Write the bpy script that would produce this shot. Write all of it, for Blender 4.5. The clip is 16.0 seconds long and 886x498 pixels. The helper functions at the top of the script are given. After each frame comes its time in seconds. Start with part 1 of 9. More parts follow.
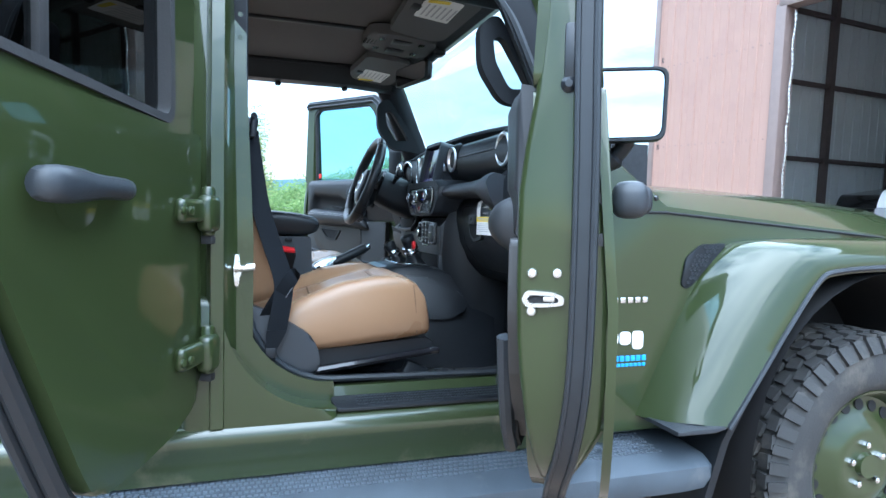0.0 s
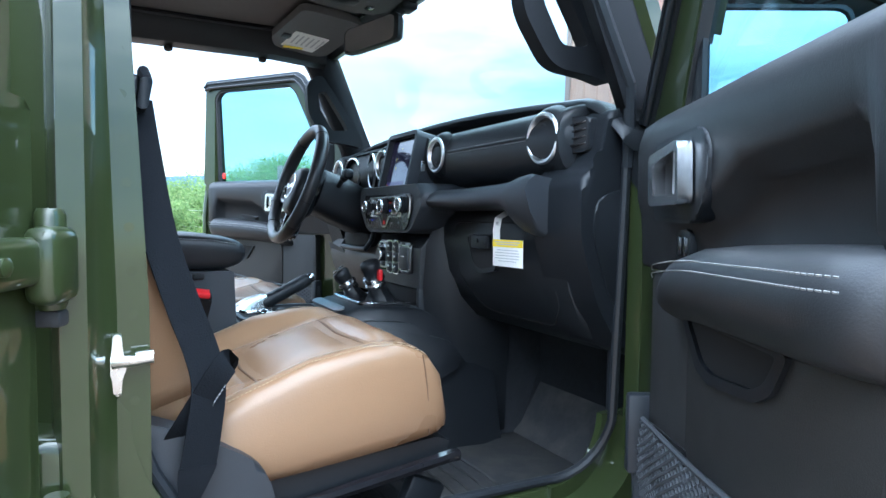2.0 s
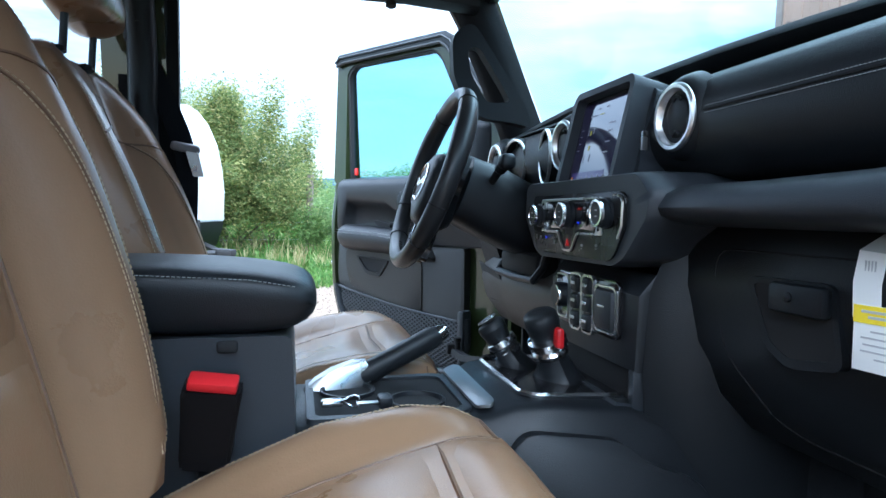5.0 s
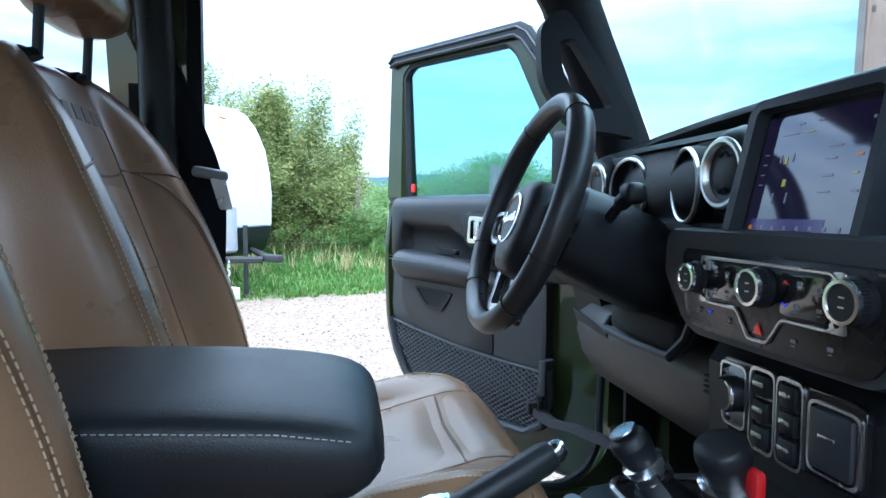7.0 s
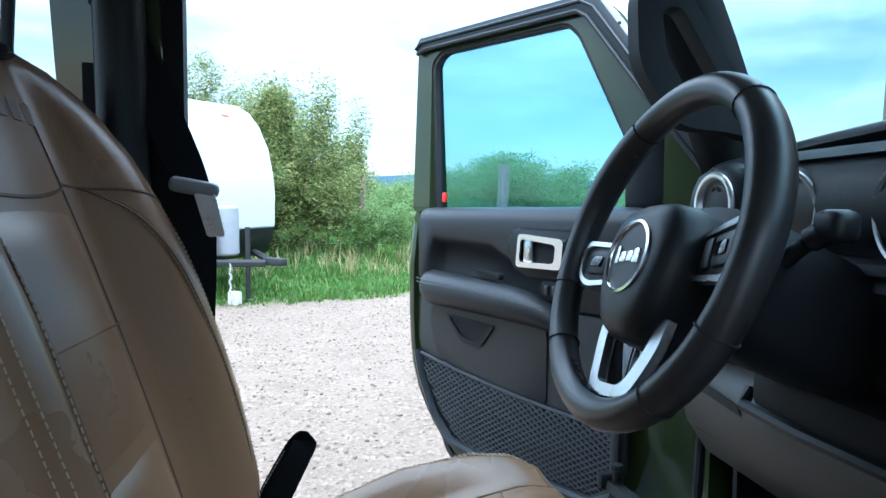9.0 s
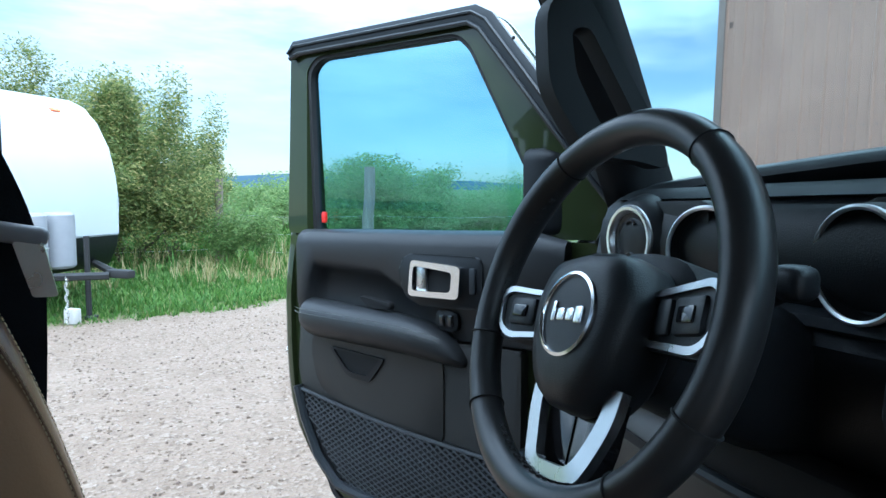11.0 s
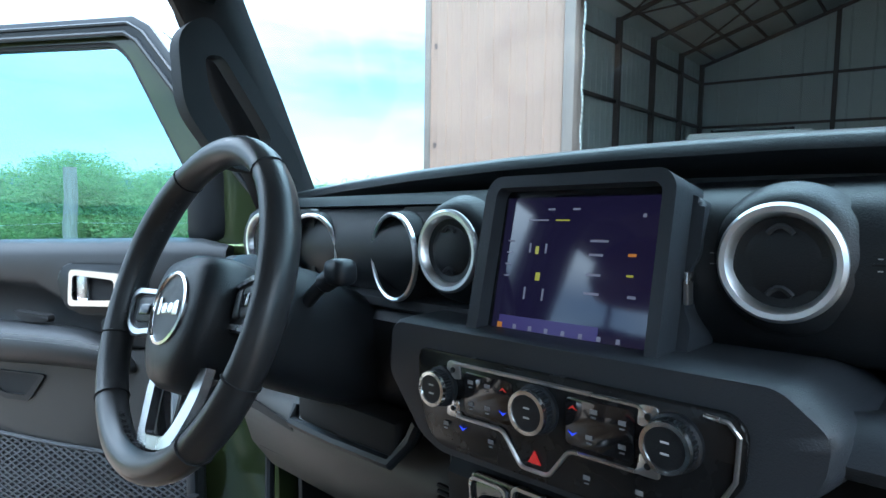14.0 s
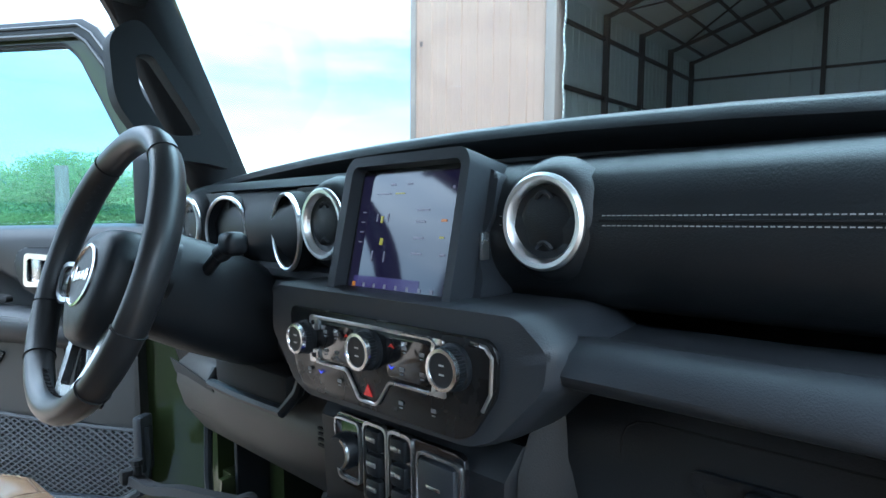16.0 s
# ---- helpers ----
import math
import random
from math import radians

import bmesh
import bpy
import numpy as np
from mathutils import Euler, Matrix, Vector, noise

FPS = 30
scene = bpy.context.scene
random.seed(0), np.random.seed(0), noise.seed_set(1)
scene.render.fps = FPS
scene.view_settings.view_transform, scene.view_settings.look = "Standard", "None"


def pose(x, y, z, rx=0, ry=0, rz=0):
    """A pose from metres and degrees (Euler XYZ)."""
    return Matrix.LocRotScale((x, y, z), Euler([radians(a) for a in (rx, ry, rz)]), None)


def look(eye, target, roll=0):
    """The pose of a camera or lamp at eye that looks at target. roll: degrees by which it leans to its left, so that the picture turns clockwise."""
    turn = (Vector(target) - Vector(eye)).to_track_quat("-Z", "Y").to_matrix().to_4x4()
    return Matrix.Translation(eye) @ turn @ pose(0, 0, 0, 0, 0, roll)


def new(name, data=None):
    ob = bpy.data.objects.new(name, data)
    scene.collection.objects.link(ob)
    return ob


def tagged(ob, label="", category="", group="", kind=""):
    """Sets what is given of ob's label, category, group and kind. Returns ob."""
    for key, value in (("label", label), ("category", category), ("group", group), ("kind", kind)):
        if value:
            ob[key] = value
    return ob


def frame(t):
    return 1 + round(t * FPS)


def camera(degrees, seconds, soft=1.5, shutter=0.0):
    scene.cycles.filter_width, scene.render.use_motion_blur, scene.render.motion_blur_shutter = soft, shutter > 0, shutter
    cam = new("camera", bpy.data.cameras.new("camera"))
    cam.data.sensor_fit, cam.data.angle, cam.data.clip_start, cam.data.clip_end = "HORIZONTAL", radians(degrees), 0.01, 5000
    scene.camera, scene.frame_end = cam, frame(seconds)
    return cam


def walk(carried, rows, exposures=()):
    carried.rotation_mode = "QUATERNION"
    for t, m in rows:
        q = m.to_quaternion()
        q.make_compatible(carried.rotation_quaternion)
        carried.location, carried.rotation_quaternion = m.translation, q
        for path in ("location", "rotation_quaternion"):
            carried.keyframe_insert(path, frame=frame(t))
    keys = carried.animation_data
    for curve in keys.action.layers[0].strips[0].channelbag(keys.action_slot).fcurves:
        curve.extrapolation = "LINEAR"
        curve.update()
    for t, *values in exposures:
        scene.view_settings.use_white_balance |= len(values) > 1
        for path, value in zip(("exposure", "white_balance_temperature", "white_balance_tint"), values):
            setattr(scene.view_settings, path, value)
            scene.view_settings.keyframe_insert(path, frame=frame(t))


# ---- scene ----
cam = camera(70.6, 16.0)
PATH = [
    (0, (-1.782, -2.219, 1.162), (-1.159, -0.326, 0.993), 1.9),
    (0.5, (-1.796, -2.021, 1.173), (-1.062, -0.168, 1.008), 1.7),
    (1, (-1.812, -1.838, 1.176), (-0.987, -0.023, 1.012), 1.7),
    (1.5, (-1.817, -1.672, 1.184), (-0.913, 0.104, 1.017), 1.6),
    (2, (-1.788, -1.534, 1.188), (-0.851, 0.225, 1.019), 1.5),
    (2.5, (-1.712, -1.389, 1.192), (-0.814, 0.389, 1.021), 1.6),
    (3, (-1.679, -1.272, 1.184), (-0.874, 0.551, 1.009), 1.4),
    (3.5, (-1.655, -1.16, 1.181), (-0.896, 0.682, 1.004), 1.3),
    (4, (-1.626, -1.075, 1.194), (-0.884, 0.774, 1.015), 1.2),
    (4.5, (-1.584, -0.964, 1.186), (-0.935, 0.919, 1.006), 1.2),
    (5, (-1.545, -0.875, 1.188), (-1.094, 1.065, 1.004), 1.2),
    (7.5, (-1.556, -0.478, 1.256), (-1.258, 1.491, 1.062), 0.7),
    (8, (-1.562, -0.403, 1.248), (-1.277, 1.567, 1.052), 0.8),
    (10.5, (-1.628, -0.098, 1.326), (-1.09, 1.819, 1.133), 0.7),
    (11, (-1.613, -0.113, 1.319), (-0.896, 1.745, 1.128), 0.7),
    (11.5, (-1.606, -0.136, 1.307), (-0.726, 1.65, 1.121), 0.8),
    (12, (-1.59, -0.163, 1.311), (-0.593, 1.562, 1.129), 0.8),
    (12.5, (-1.575, -0.196, 1.3), (-0.468, 1.459, 1.122), 0.8),
    (13, (-1.572, -0.229, 1.309), (-0.341, 1.337, 1.133), 0.8),
    (13.5, (-1.565, -0.267, 1.328), (-0.22, 1.204, 1.157), 0.8),
    (14, (-1.56, -0.306, 1.331), (-0.161, 1.112, 1.161), 0.8),
    (14.5, (-1.554, -0.341, 1.328), (-0.148, 1.071, 1.156), 0.8),
    (15, (-1.55, -0.382, 1.32), (-0.147, 1.033, 1.149), 0.8),
    (15.5, (-1.546, -0.434, 1.312), (-0.147, 0.984, 1.139), 0.7),
    (16, (-1.526, -0.485, 1.311), (-0.123, 0.929, 1.134), 0.5),
]
EXPOSURES = [(0, 1.75, 5250, 4), (1, 1.95, 5500, 5), (2.5, 1.9, 5350, 5), (4, 1.75, 5350, 5), (5, 1.65, 5300, 5), (8, 1.6, 5200, 3), (10.5, 1.1, 5250, 0), (12.5, 1.3, 5250, 0), (13.5, 1.95, 5400, 1), (16, 2.1, 5400, 1)]
walk(cam, [(t, look(eye, target, roll)) for t, eye, target, roll in PATH], EXPOSURES)

# ---- world, sun and sky ----
world = bpy.data.worlds.new("sky")
scene.world = world
world.use_nodes = True
wn, wl = world.node_tree.nodes, world.node_tree.links
wn.clear()
SUN_EL, SUN_AZ = 50.0, 200.0
sky = wn.new("ShaderNodeTexSky")
sky.sky_type, sky.sun_disc = "NISHITA", False
sky.sun_elevation, sky.sun_rotation = radians(SUN_EL), radians(SUN_AZ)
sky.air_density, sky.dust_density, sky.ozone_density = 1.0, 0.6, 2.0
w_co = wn.new("ShaderNodeTexCoord")
w_map = wn.new("ShaderNodeMapping")
w_map.inputs["Scale"].default_value = (1.0, 1.0, 4.5)
w_noise = wn.new("ShaderNodeTexNoise")
w_noise.inputs["Scale"].default_value, w_noise.inputs["Detail"].default_value = 2.2, 9.0
w_noise.inputs["Roughness"].default_value = 0.58
w_ramp = wn.new("ShaderNodeValToRGB")
w_ramp.color_ramp.elements[0].position, w_ramp.color_ramp.elements[1].position = 0.30, 0.66
w_mix = wn.new("ShaderNodeMix")
w_mix.data_type = "RGBA"
w_mix.inputs["B"].default_value = (11.0, 11.8, 12.4, 1)
w_sep = wn.new("ShaderNodeSeparateXYZ")
w_lo = wn.new("ShaderNodeMapRange")
w_lo.inputs["From Min"].default_value, w_lo.inputs["From Max"].default_value = 0.02, 0.36
w_lo.inputs["To Min"].default_value, w_lo.inputs["To Max"].default_value = 0.25, 1.0
w_mul = wn.new("ShaderNodeMath")
w_mul.operation = "MULTIPLY"
w_bg = wn.new("ShaderNodeBackground")
w_bg.inputs["Strength"].default_value = 0.12
w_out = wn.new("ShaderNodeOutputWorld")
wl.new(w_co.outputs["Generated"], w_map.inputs["Vector"])
wl.new(w_map.outputs["Vector"], w_noise.inputs["Vector"])
wl.new(w_noise.outputs["Fac"], w_ramp.inputs["Fac"])
wl.new(w_co.outputs["Generated"], w_sep.inputs["Vector"])
wl.new(w_sep.outputs["Z"], w_lo.inputs["Value"])
wl.new(w_ramp.outputs["Color"], w_mul.inputs[0])
wl.new(w_lo.outputs["Result"], w_mul.inputs[1])
wl.new(w_mul.outputs["Value"], w_mix.inputs["Factor"])
wl.new(sky.outputs["Color"], w_mix.inputs["A"])
w_zen = wn.new("ShaderNodeMapRange")
w_zen.inputs["From Min"].default_value, w_zen.inputs["From Max"].default_value = 0.22, 0.85
w_zen.inputs["To Min"].default_value, w_zen.inputs["To Max"].default_value = 0.63, 2.8
w_br = wn.new("ShaderNodeMix")
w_br.data_type, w_br.blend_type = "RGBA", "MULTIPLY"
w_br.inputs["Factor"].default_value = 1.0
wl.new(w_sep.outputs["Z"], w_zen.inputs["Value"])
wl.new(w_mix.outputs["Result"], w_br.inputs["A"])
wl.new(w_zen.outputs["Result"], w_br.inputs["B"])
wl.new(w_br.outputs["Result"], w_bg.inputs["Color"])
wl.new(w_bg.outputs["Background"], w_out.inputs["Surface"])
sun = new("sun", bpy.data.lights.new("sun", "SUN"))
sun.data.energy, sun.data.angle, sun.data.color = 0.9, radians(65), (1.0, 0.95, 0.88)
sun.matrix_world = look((0, 0, 0), (-math.sin(radians(SUN_AZ)) * math.cos(radians(SUN_EL)),
                                    -math.cos(radians(SUN_AZ)) * math.cos(radians(SUN_EL)), -math.sin(radians(SUN_EL))))


# ---- materials ----
def material(name, base, rough=0.5, metal=0.0, var=0.12, scale=9.0, bump=0.0, bump_scale=300.0, coat=0.0, spec=0.5,
             stain=None, stain_scale=3.0, stain_pos=(0.5, 0.7), rvar=0.08, stretch=(1, 1, 1), trans=0.0, ior=1.45, sheen=0.0):
    m = bpy.data.materials.new(name)
    m.use_nodes = True
    n, l = m.node_tree.nodes, m.node_tree.links
    b = n["Principled BSDF"]
    b.inputs["Metallic"].default_value, b.inputs["Specular IOR Level"].default_value = metal, spec
    b.inputs["Coat Weight"].default_value, b.inputs["Coat Roughness"].default_value = coat, 0.03
    b.inputs["Transmission Weight"].default_value, b.inputs["IOR"].default_value = trans, ior
    b.inputs["Sheen Weight"].default_value = sheen
    co = n.new("ShaderNodeTexCoord")
    mp = n.new("ShaderNodeMapping")
    mp.inputs["Scale"].default_value = stretch
    l.new(co.outputs["Object"], mp.inputs["Vector"])
    info = n.new("ShaderNodeObjectInfo")
    big = n.new("ShaderNodeTexNoise")
    big.inputs["Scale"].default_value, big.inputs["Detail"].default_value = scale, 6.0
    l.new(mp.outputs["Vector"], big.inputs["Vector"])
    rg = n.new("ShaderNodeMapRange")
    rg.inputs["To Min"].default_value, rg.inputs["To Max"].default_value = 1 - var * 1.6, 1 + var * 1.6
    l.new(big.outputs["Fac"], rg.inputs["Value"])
    mul = n.new("ShaderNodeMix")
    mul.data_type, mul.blend_type = "RGBA", "MULTIPLY"
    mul.inputs["Factor"].default_value = 1.0
    mul.inputs["A"].default_value = (*base, 1)
    l.new(rg.outputs["Result"], mul.inputs["B"])
    last = mul.outputs["Result"]
    if stain:
        sn = n.new("ShaderNodeTexNoise")
        sn.inputs["Scale"].default_value, sn.inputs["Detail"].default_value = stain_scale, 8.0
        sn.inputs["Roughness"].default_value = 0.65
        l.new(mp.outputs["Vector"], sn.inputs["Vector"])
        sr = n.new("ShaderNodeValToRGB")
        sr.color_ramp.elements[0].position, sr.color_ramp.elements[1].position = stain_pos
        l.new(sn.outputs["Fac"], sr.inputs["Fac"])
        mx = n.new("ShaderNodeMix")
        mx.data_type = "RGBA"
        mx.inputs["B"].default_value = (*stain, 1)
        l.new(sr.outputs["Color"], mx.inputs["Factor"])
        l.new(last, mx.inputs["A"])
        last = mx.outputs["Result"]
    l.new(last, b.inputs["Base Color"])
    rr = n.new("ShaderNodeMapRange")
    rr.inputs["To Min"].default_value, rr.inputs["To Max"].default_value = max(rough - rvar, 0.01), min(rough + rvar, 1)
    l.new(big.outputs["Fac"], rr.inputs["Value"])
    l.new(rr.outputs["Result"], b.inputs["Roughness"])
    if bump:
        fine = n.new("ShaderNodeTexNoise")
        fine.inputs["Scale"].default_value, fine.inputs["Detail"].default_value = bump_scale, 3.0
        l.new(mp.outputs["Vector"], fine.inputs["Vector"])
        bp = n.new("ShaderNodeBump")
        bp.inputs["Strength"].default_value, bp.inputs["Distance"].default_value = bump, 0.002
        l.new(fine.outputs["Fac"], bp.inputs["Height"])
        l.new(bp.outputs["Normal"], b.inputs["Normal"])
    return m


def glass(name, tint, rough=0.0, shine=0.035):
    m = bpy.data.materials.new(name)
    m.use_nodes = True
    n, l = m.node_tree.nodes, m.node_tree.links
    n.clear()
    tr, gl = n.new("ShaderNodeBsdfTransparent"), n.new("ShaderNodeBsdfGlossy")
    tr.inputs["Color"].default_value = (*tint, 1)
    gl.inputs["Roughness"].default_value = rough
    lw = n.new("ShaderNodeLayerWeight")
    lw.inputs["Blend"].default_value = 0.5
    pw = n.new("ShaderNodeMath")
    pw.operation = "POWER"
    pw.inputs[1].default_value = 4.0
    l.new(lw.outputs["Facing"], pw.inputs[0])
    fr = n.new("ShaderNodeMapRange")
    fr.inputs["To Min"].default_value, fr.inputs["To Max"].default_value = shine, 0.85
    l.new(pw.outputs["Value"], fr.inputs["Value"])
    mx, out = n.new("ShaderNodeMixShader"), n.new("ShaderNodeOutputMaterial")
    l.new(fr.outputs["Result"], mx.inputs["Fac"])
    l.new(tr.outputs["BSDF"], mx.inputs[1])
    l.new(gl.outputs["BSDF"], mx.inputs[2])
    l.new(mx.outputs["Shader"], out.inputs["Surface"])
    return m


def glow(name, color, power):
    m = bpy.data.materials.new(name)
    m.use_nodes = True
    b = m.node_tree.nodes["Principled BSDF"]
    b.inputs["Base Color"].default_value = (*[c * 0.2 for c in color], 1)
    b.inputs["Emission Color"].default_value, b.inputs["Emission Strength"].default_value = (*color, 1), power
    b.inputs["Roughness"].default_value = 0.2
    return m


PAINT = material("green_paint", (0.026, 0.036, 0.013), 0.30, 0.0, 0.04, 2.0, coat=1.0, spec=0.12, rvar=0.02)
PAINT_DUSTY = material("green_paint_dusty", (0.026, 0.036, 0.013), 0.34, 0.0, 0.06, 4.0, coat=0.8,
                       stain=(0.16, 0.14, 0.09), stain_scale=6.0, stain_pos=(0.55, 0.95), rvar=0.08)
LEATHER = material("tan_leather", (0.240, 0.142, 0.078), 0.29, var=0.06, scale=7.0, bump=0.14, bump_scale=420.0, rvar=0.06)
LEATHER_DARK = material("brown_leather", (0.13, 0.072, 0.040), 0.45, var=0.08, scale=7.0, bump=0.25, bump_scale=420.0)
STITCH = material("stitch_thread", (0.44, 0.34, 0.22), 0.7, var=0.1)
STITCH_GREY = material("grey_thread", (0.30, 0.305, 0.30), 0.7, var=0.1)
SOFT = material("soft_black", (0.0110, 0.0128, 0.0152), 0.42, spec=0.40, var=0.12, scale=14.0, bump=0.22, bump_scale=650.0)
PLASTIC = material("black_plastic", (0.0100, 0.0118, 0.0145), 0.40, spec=0.36, var=0.12, scale=14.0, bump=0.2, bump_scale=700.0)
DOOR_SOFT = material("door_leatherette", (0.019, 0.020, 0.022), 0.46, var=0.1, scale=14.0, bump=0.12, bump_scale=650.0)
DOOR_GREY = material("door_plastic", (0.027, 0.026, 0.025), 0.46, var=0.1, scale=12.0, bump=0.2, bump_scale=700.0)
PLASTIC_GREY = material("charcoal_plastic", (0.023, 0.0265, 0.0315), 0.42, var=0.1, scale=10.0, bump=0.2, bump_scale=700.0)
GLOSS = material("piano_black", (0.010, 0.010, 0.012), 0.12, var=0.05, coat=0.5)
RUBBER = material("rubber", (0.022, 0.022, 0.023), 0.72, var=0.2, scale=20.0, bump=0.3, bump_scale=200.0)
TYRE = material("tyre_rubber", (0.028, 0.028, 0.028), 0.75, var=0.25, scale=12.0, bump=0.5, bump_scale=160.0,
                stain=(0.12, 0.105, 0.085), stain_scale=9.0, stain_pos=(0.5, 0.9))
CARPET = material("black_carpet", (0.020, 0.0225, 0.0265), 0.95, var=0.35, scale=60.0, bump=0.9, bump_scale=500.0,
                  stain=(0.02, 0.02, 0.021), stain_scale=14.0, stain_pos=(0.6, 0.95), sheen=0.02)
MAT_RUBBER = material("floor_mat_rubber", (0.030, 0.032, 0.035), 0.65, var=0.2, scale=20.0, bump=0.3, bump_scale=260.0,
                      stain=(0.115, 0.108, 0.095), stain_scale=7.0, stain_pos=(0.45, 0.85))
CHROME = material("satin_chrome", (0.72, 0.73, 0.74), 0.20, 1.0, 0.04)
VENT_CHROME = material("brushed_chrome", (0.78, 0.79, 0.80), 0.36, 1.0, 0.04)
SILVER = material("silver_trim", (0.54, 0.55, 0.56), 0.27, 0.95, 0.05)
STEEL = material("zinc_steel", (0.66, 0.66, 0.64), 0.28, 1.0, 0.08, 30.0)
WEBBING = material("seat_belt_webbing", (0.008, 0.009, 0.011), 0.75, var=0.1, scale=200.0, bump=0.5, bump_scale=500.0, spec=0.08)
HEADLINER = material("grey_headliner", (0.125, 0.12, 0.115), 0.9, var=0.08, scale=40.0, bump=0.4, bump_scale=500.0)
VISOR = material("visor_vinyl", (0.085, 0.083, 0.082), 0.62, var=0.06, scale=20.0, bump=0.2, bump_scale=500.0)
PAPER = material("white_paper", (0.80, 0.80, 0.78), 0.55, var=0.03)
YELLOW = material("yellow_print", (0.85, 0.66, 0.03), 0.55, var=0.03)
PRINT = material("grey_print", (0.46, 0.46, 0.47), 0.6, var=0.03)
RED = material("red_plastic", (0.55, 0.015, 0.02), 0.35, var=0.05)
REFLECTOR = material("red_reflector", (0.70, 0.02, 0.015), 0.2, var=0.05, coat=0.6)
BLUE = material("blue_badge", (0.05, 0.30, 0.60), 0.3, var=0.03)
WHITE = material("white_paint", (0.82, 0.83, 0.84), 0.30, var=0.03, scale=2.0, coat=0.5)
SEAL = material("rubber_seal", (0.014, 0.0165, 0.020), 0.36, var=0.15, scale=25.0)
STEP = material("step_coating", (0.052, 0.064, 0.078), 0.55, var=0.25, scale=9.0, bump=0.35, bump_scale=300.0,
                stain=(0.15, 0.155, 0.155), stain_scale=7.0, stain_pos=(0.58, 0.9))
STEP_TREAD = material("step_tread", (0.085, 0.10, 0.118), 0.5, var=0.25, scale=9.0, bump=0.3, bump_scale=300.0)
# near-black base colour stands in for shade inside recesses; also colours black parts
DARK = material("recess_shade_and_black", (0.008, 0.008, 0.009), 0.8, var=0.1)
TINT = glass("tinted_window_glass", (0.57, 0.76, 0.83))
PILLAR_TRIM = material("pillar_vinyl", (0.0075, 0.0085, 0.0105), 0.62, spec=0.25, var=0.12, scale=14.0, bump=0.2, bump_scale=600.0)
CLEAR = glass("windscreen_glass", (0.86, 0.94, 0.94))
MIRROR = material("mirror_glass", (0.86, 0.90, 0.90), 0.01, 1.0, 0.0, rvar=0.0)
DRIVER_DISPLAY = glow("driver_display", (0.13, 0.20, 0.29), 0.22)
DIAL = material("display_glass", (0.010, 0.016, 0.026), 0.03, spec=0.9, var=0.0, coat=1.0, rvar=0.0)
SCREEN = glow("screen_glass", (0.016, 0.012, 0.040), 0.13)
for k_, v_ in (("Roughness", 0.07), ("Specular IOR Level", 0.7), ("Coat Weight", 0.5), ("Coat Roughness", 0.05)):
    SCREEN.node_tree.nodes["Principled BSDF"].inputs[k_].default_value = v_
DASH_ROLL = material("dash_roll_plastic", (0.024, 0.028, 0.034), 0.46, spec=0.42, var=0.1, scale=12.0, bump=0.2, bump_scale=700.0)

# ---- mesh helpers ----
LEAN = -2.1
CAR = Matrix.Translation((0, -0.044, 0)) @ pose(0, 0, 0, LEAN, 0, 0)


def V(*a):
    return Vector(a)


def thing(name, label, category, group="", m=CAR, kind=""):
    ob = new(name)
    ob.matrix_world = m
    ob.empty_display_size = 0.1
    return tagged(ob, label, category, group, kind)


def part(name, bm, mat, parent, label="", sharp=38, m=None, kind="", sub=0):
    bmesh.ops.recalc_face_normals(bm, faces=bm.faces)
    me = bpy.data.meshes.new(name)
    bm.to_mesh(me)
    bm.free()
    me.polygons.foreach_set("use_smooth", [True] * len(me.polygons))
    me.set_sharp_from_angle(angle=radians(sharp))
    for q in mat if isinstance(mat, (list, tuple)) else [mat]:
        me.materials.append(q)
    ob = new(name, me)
    ob.parent = parent
    if m is not None:
        ob.matrix_local = m
    if sub:
        md = ob.modifiers.new("smooth", "SUBSURF")
        md.levels = md.render_levels = sub
    return tagged(ob, label, kind=kind)


def solo(name, bm, mat, label, category, group="", kind="", sharp=38, m=None):
    """A thing that is one mesh."""
    ob = part(name, bm, mat, None, label, sharp, None, kind)
    if m is not None:
        ob.matrix_world = m
    return tagged(ob, label, category, group, kind)


def add_verts(bm, pts):
    return [bm.verts.new(p) for p in pts]


def rbox(bm, c, s, bevel=0.0, segs=2, rot=None):
    r = bmesh.ops.create_cube(bm, size=1.0)
    vs = r["verts"]
    bmesh.ops.scale(bm, vec=s, verts=vs)
    if bevel > 0:
        es = list({e for v in vs for e in v.link_edges})
        res = bmesh.ops.bevel(bm, geom=es, offset=min(bevel, min(s) * 0.49), segments=segs, profile=0.5, affect="EDGES")
        vs = list(set(res["verts"]) | {v for v in vs if v.is_valid})
        vs = list({v for f in {f for v in vs for f in v.link_faces} for v in f.verts})
    if rot is not None:
        bmesh.ops.rotate(bm, cent=(0, 0, 0), matrix=rot.to_3x3(), verts=vs)
    bmesh.ops.translate(bm, vec=c, verts=vs)
    return vs


def prism(bm, pts, to3, a, b, bevel=0.0, segs=2):
    """A polygon in a plane, carried from depth a to b by to3(u, v, depth)."""
    lo = add_verts(bm, [to3(u, v, a) for u, v in pts])
    hi = add_verts(bm, [to3(u, v, b) for u, v in pts])
    n = len(pts)
    fs = [bm.faces.new(lo[::-1]), bm.faces.new(hi)]
    fs += [bm.faces.new((lo[i], lo[(i + 1) % n], hi[(i + 1) % n], hi[i])) for i in range(n)]
    if bevel:
        es = [e for e in fs[1].edges]
        bmesh.ops.bevel(bm, geom=es, offset=bevel, segments=segs, profile=0.5, affect="EDGES")
    return bm


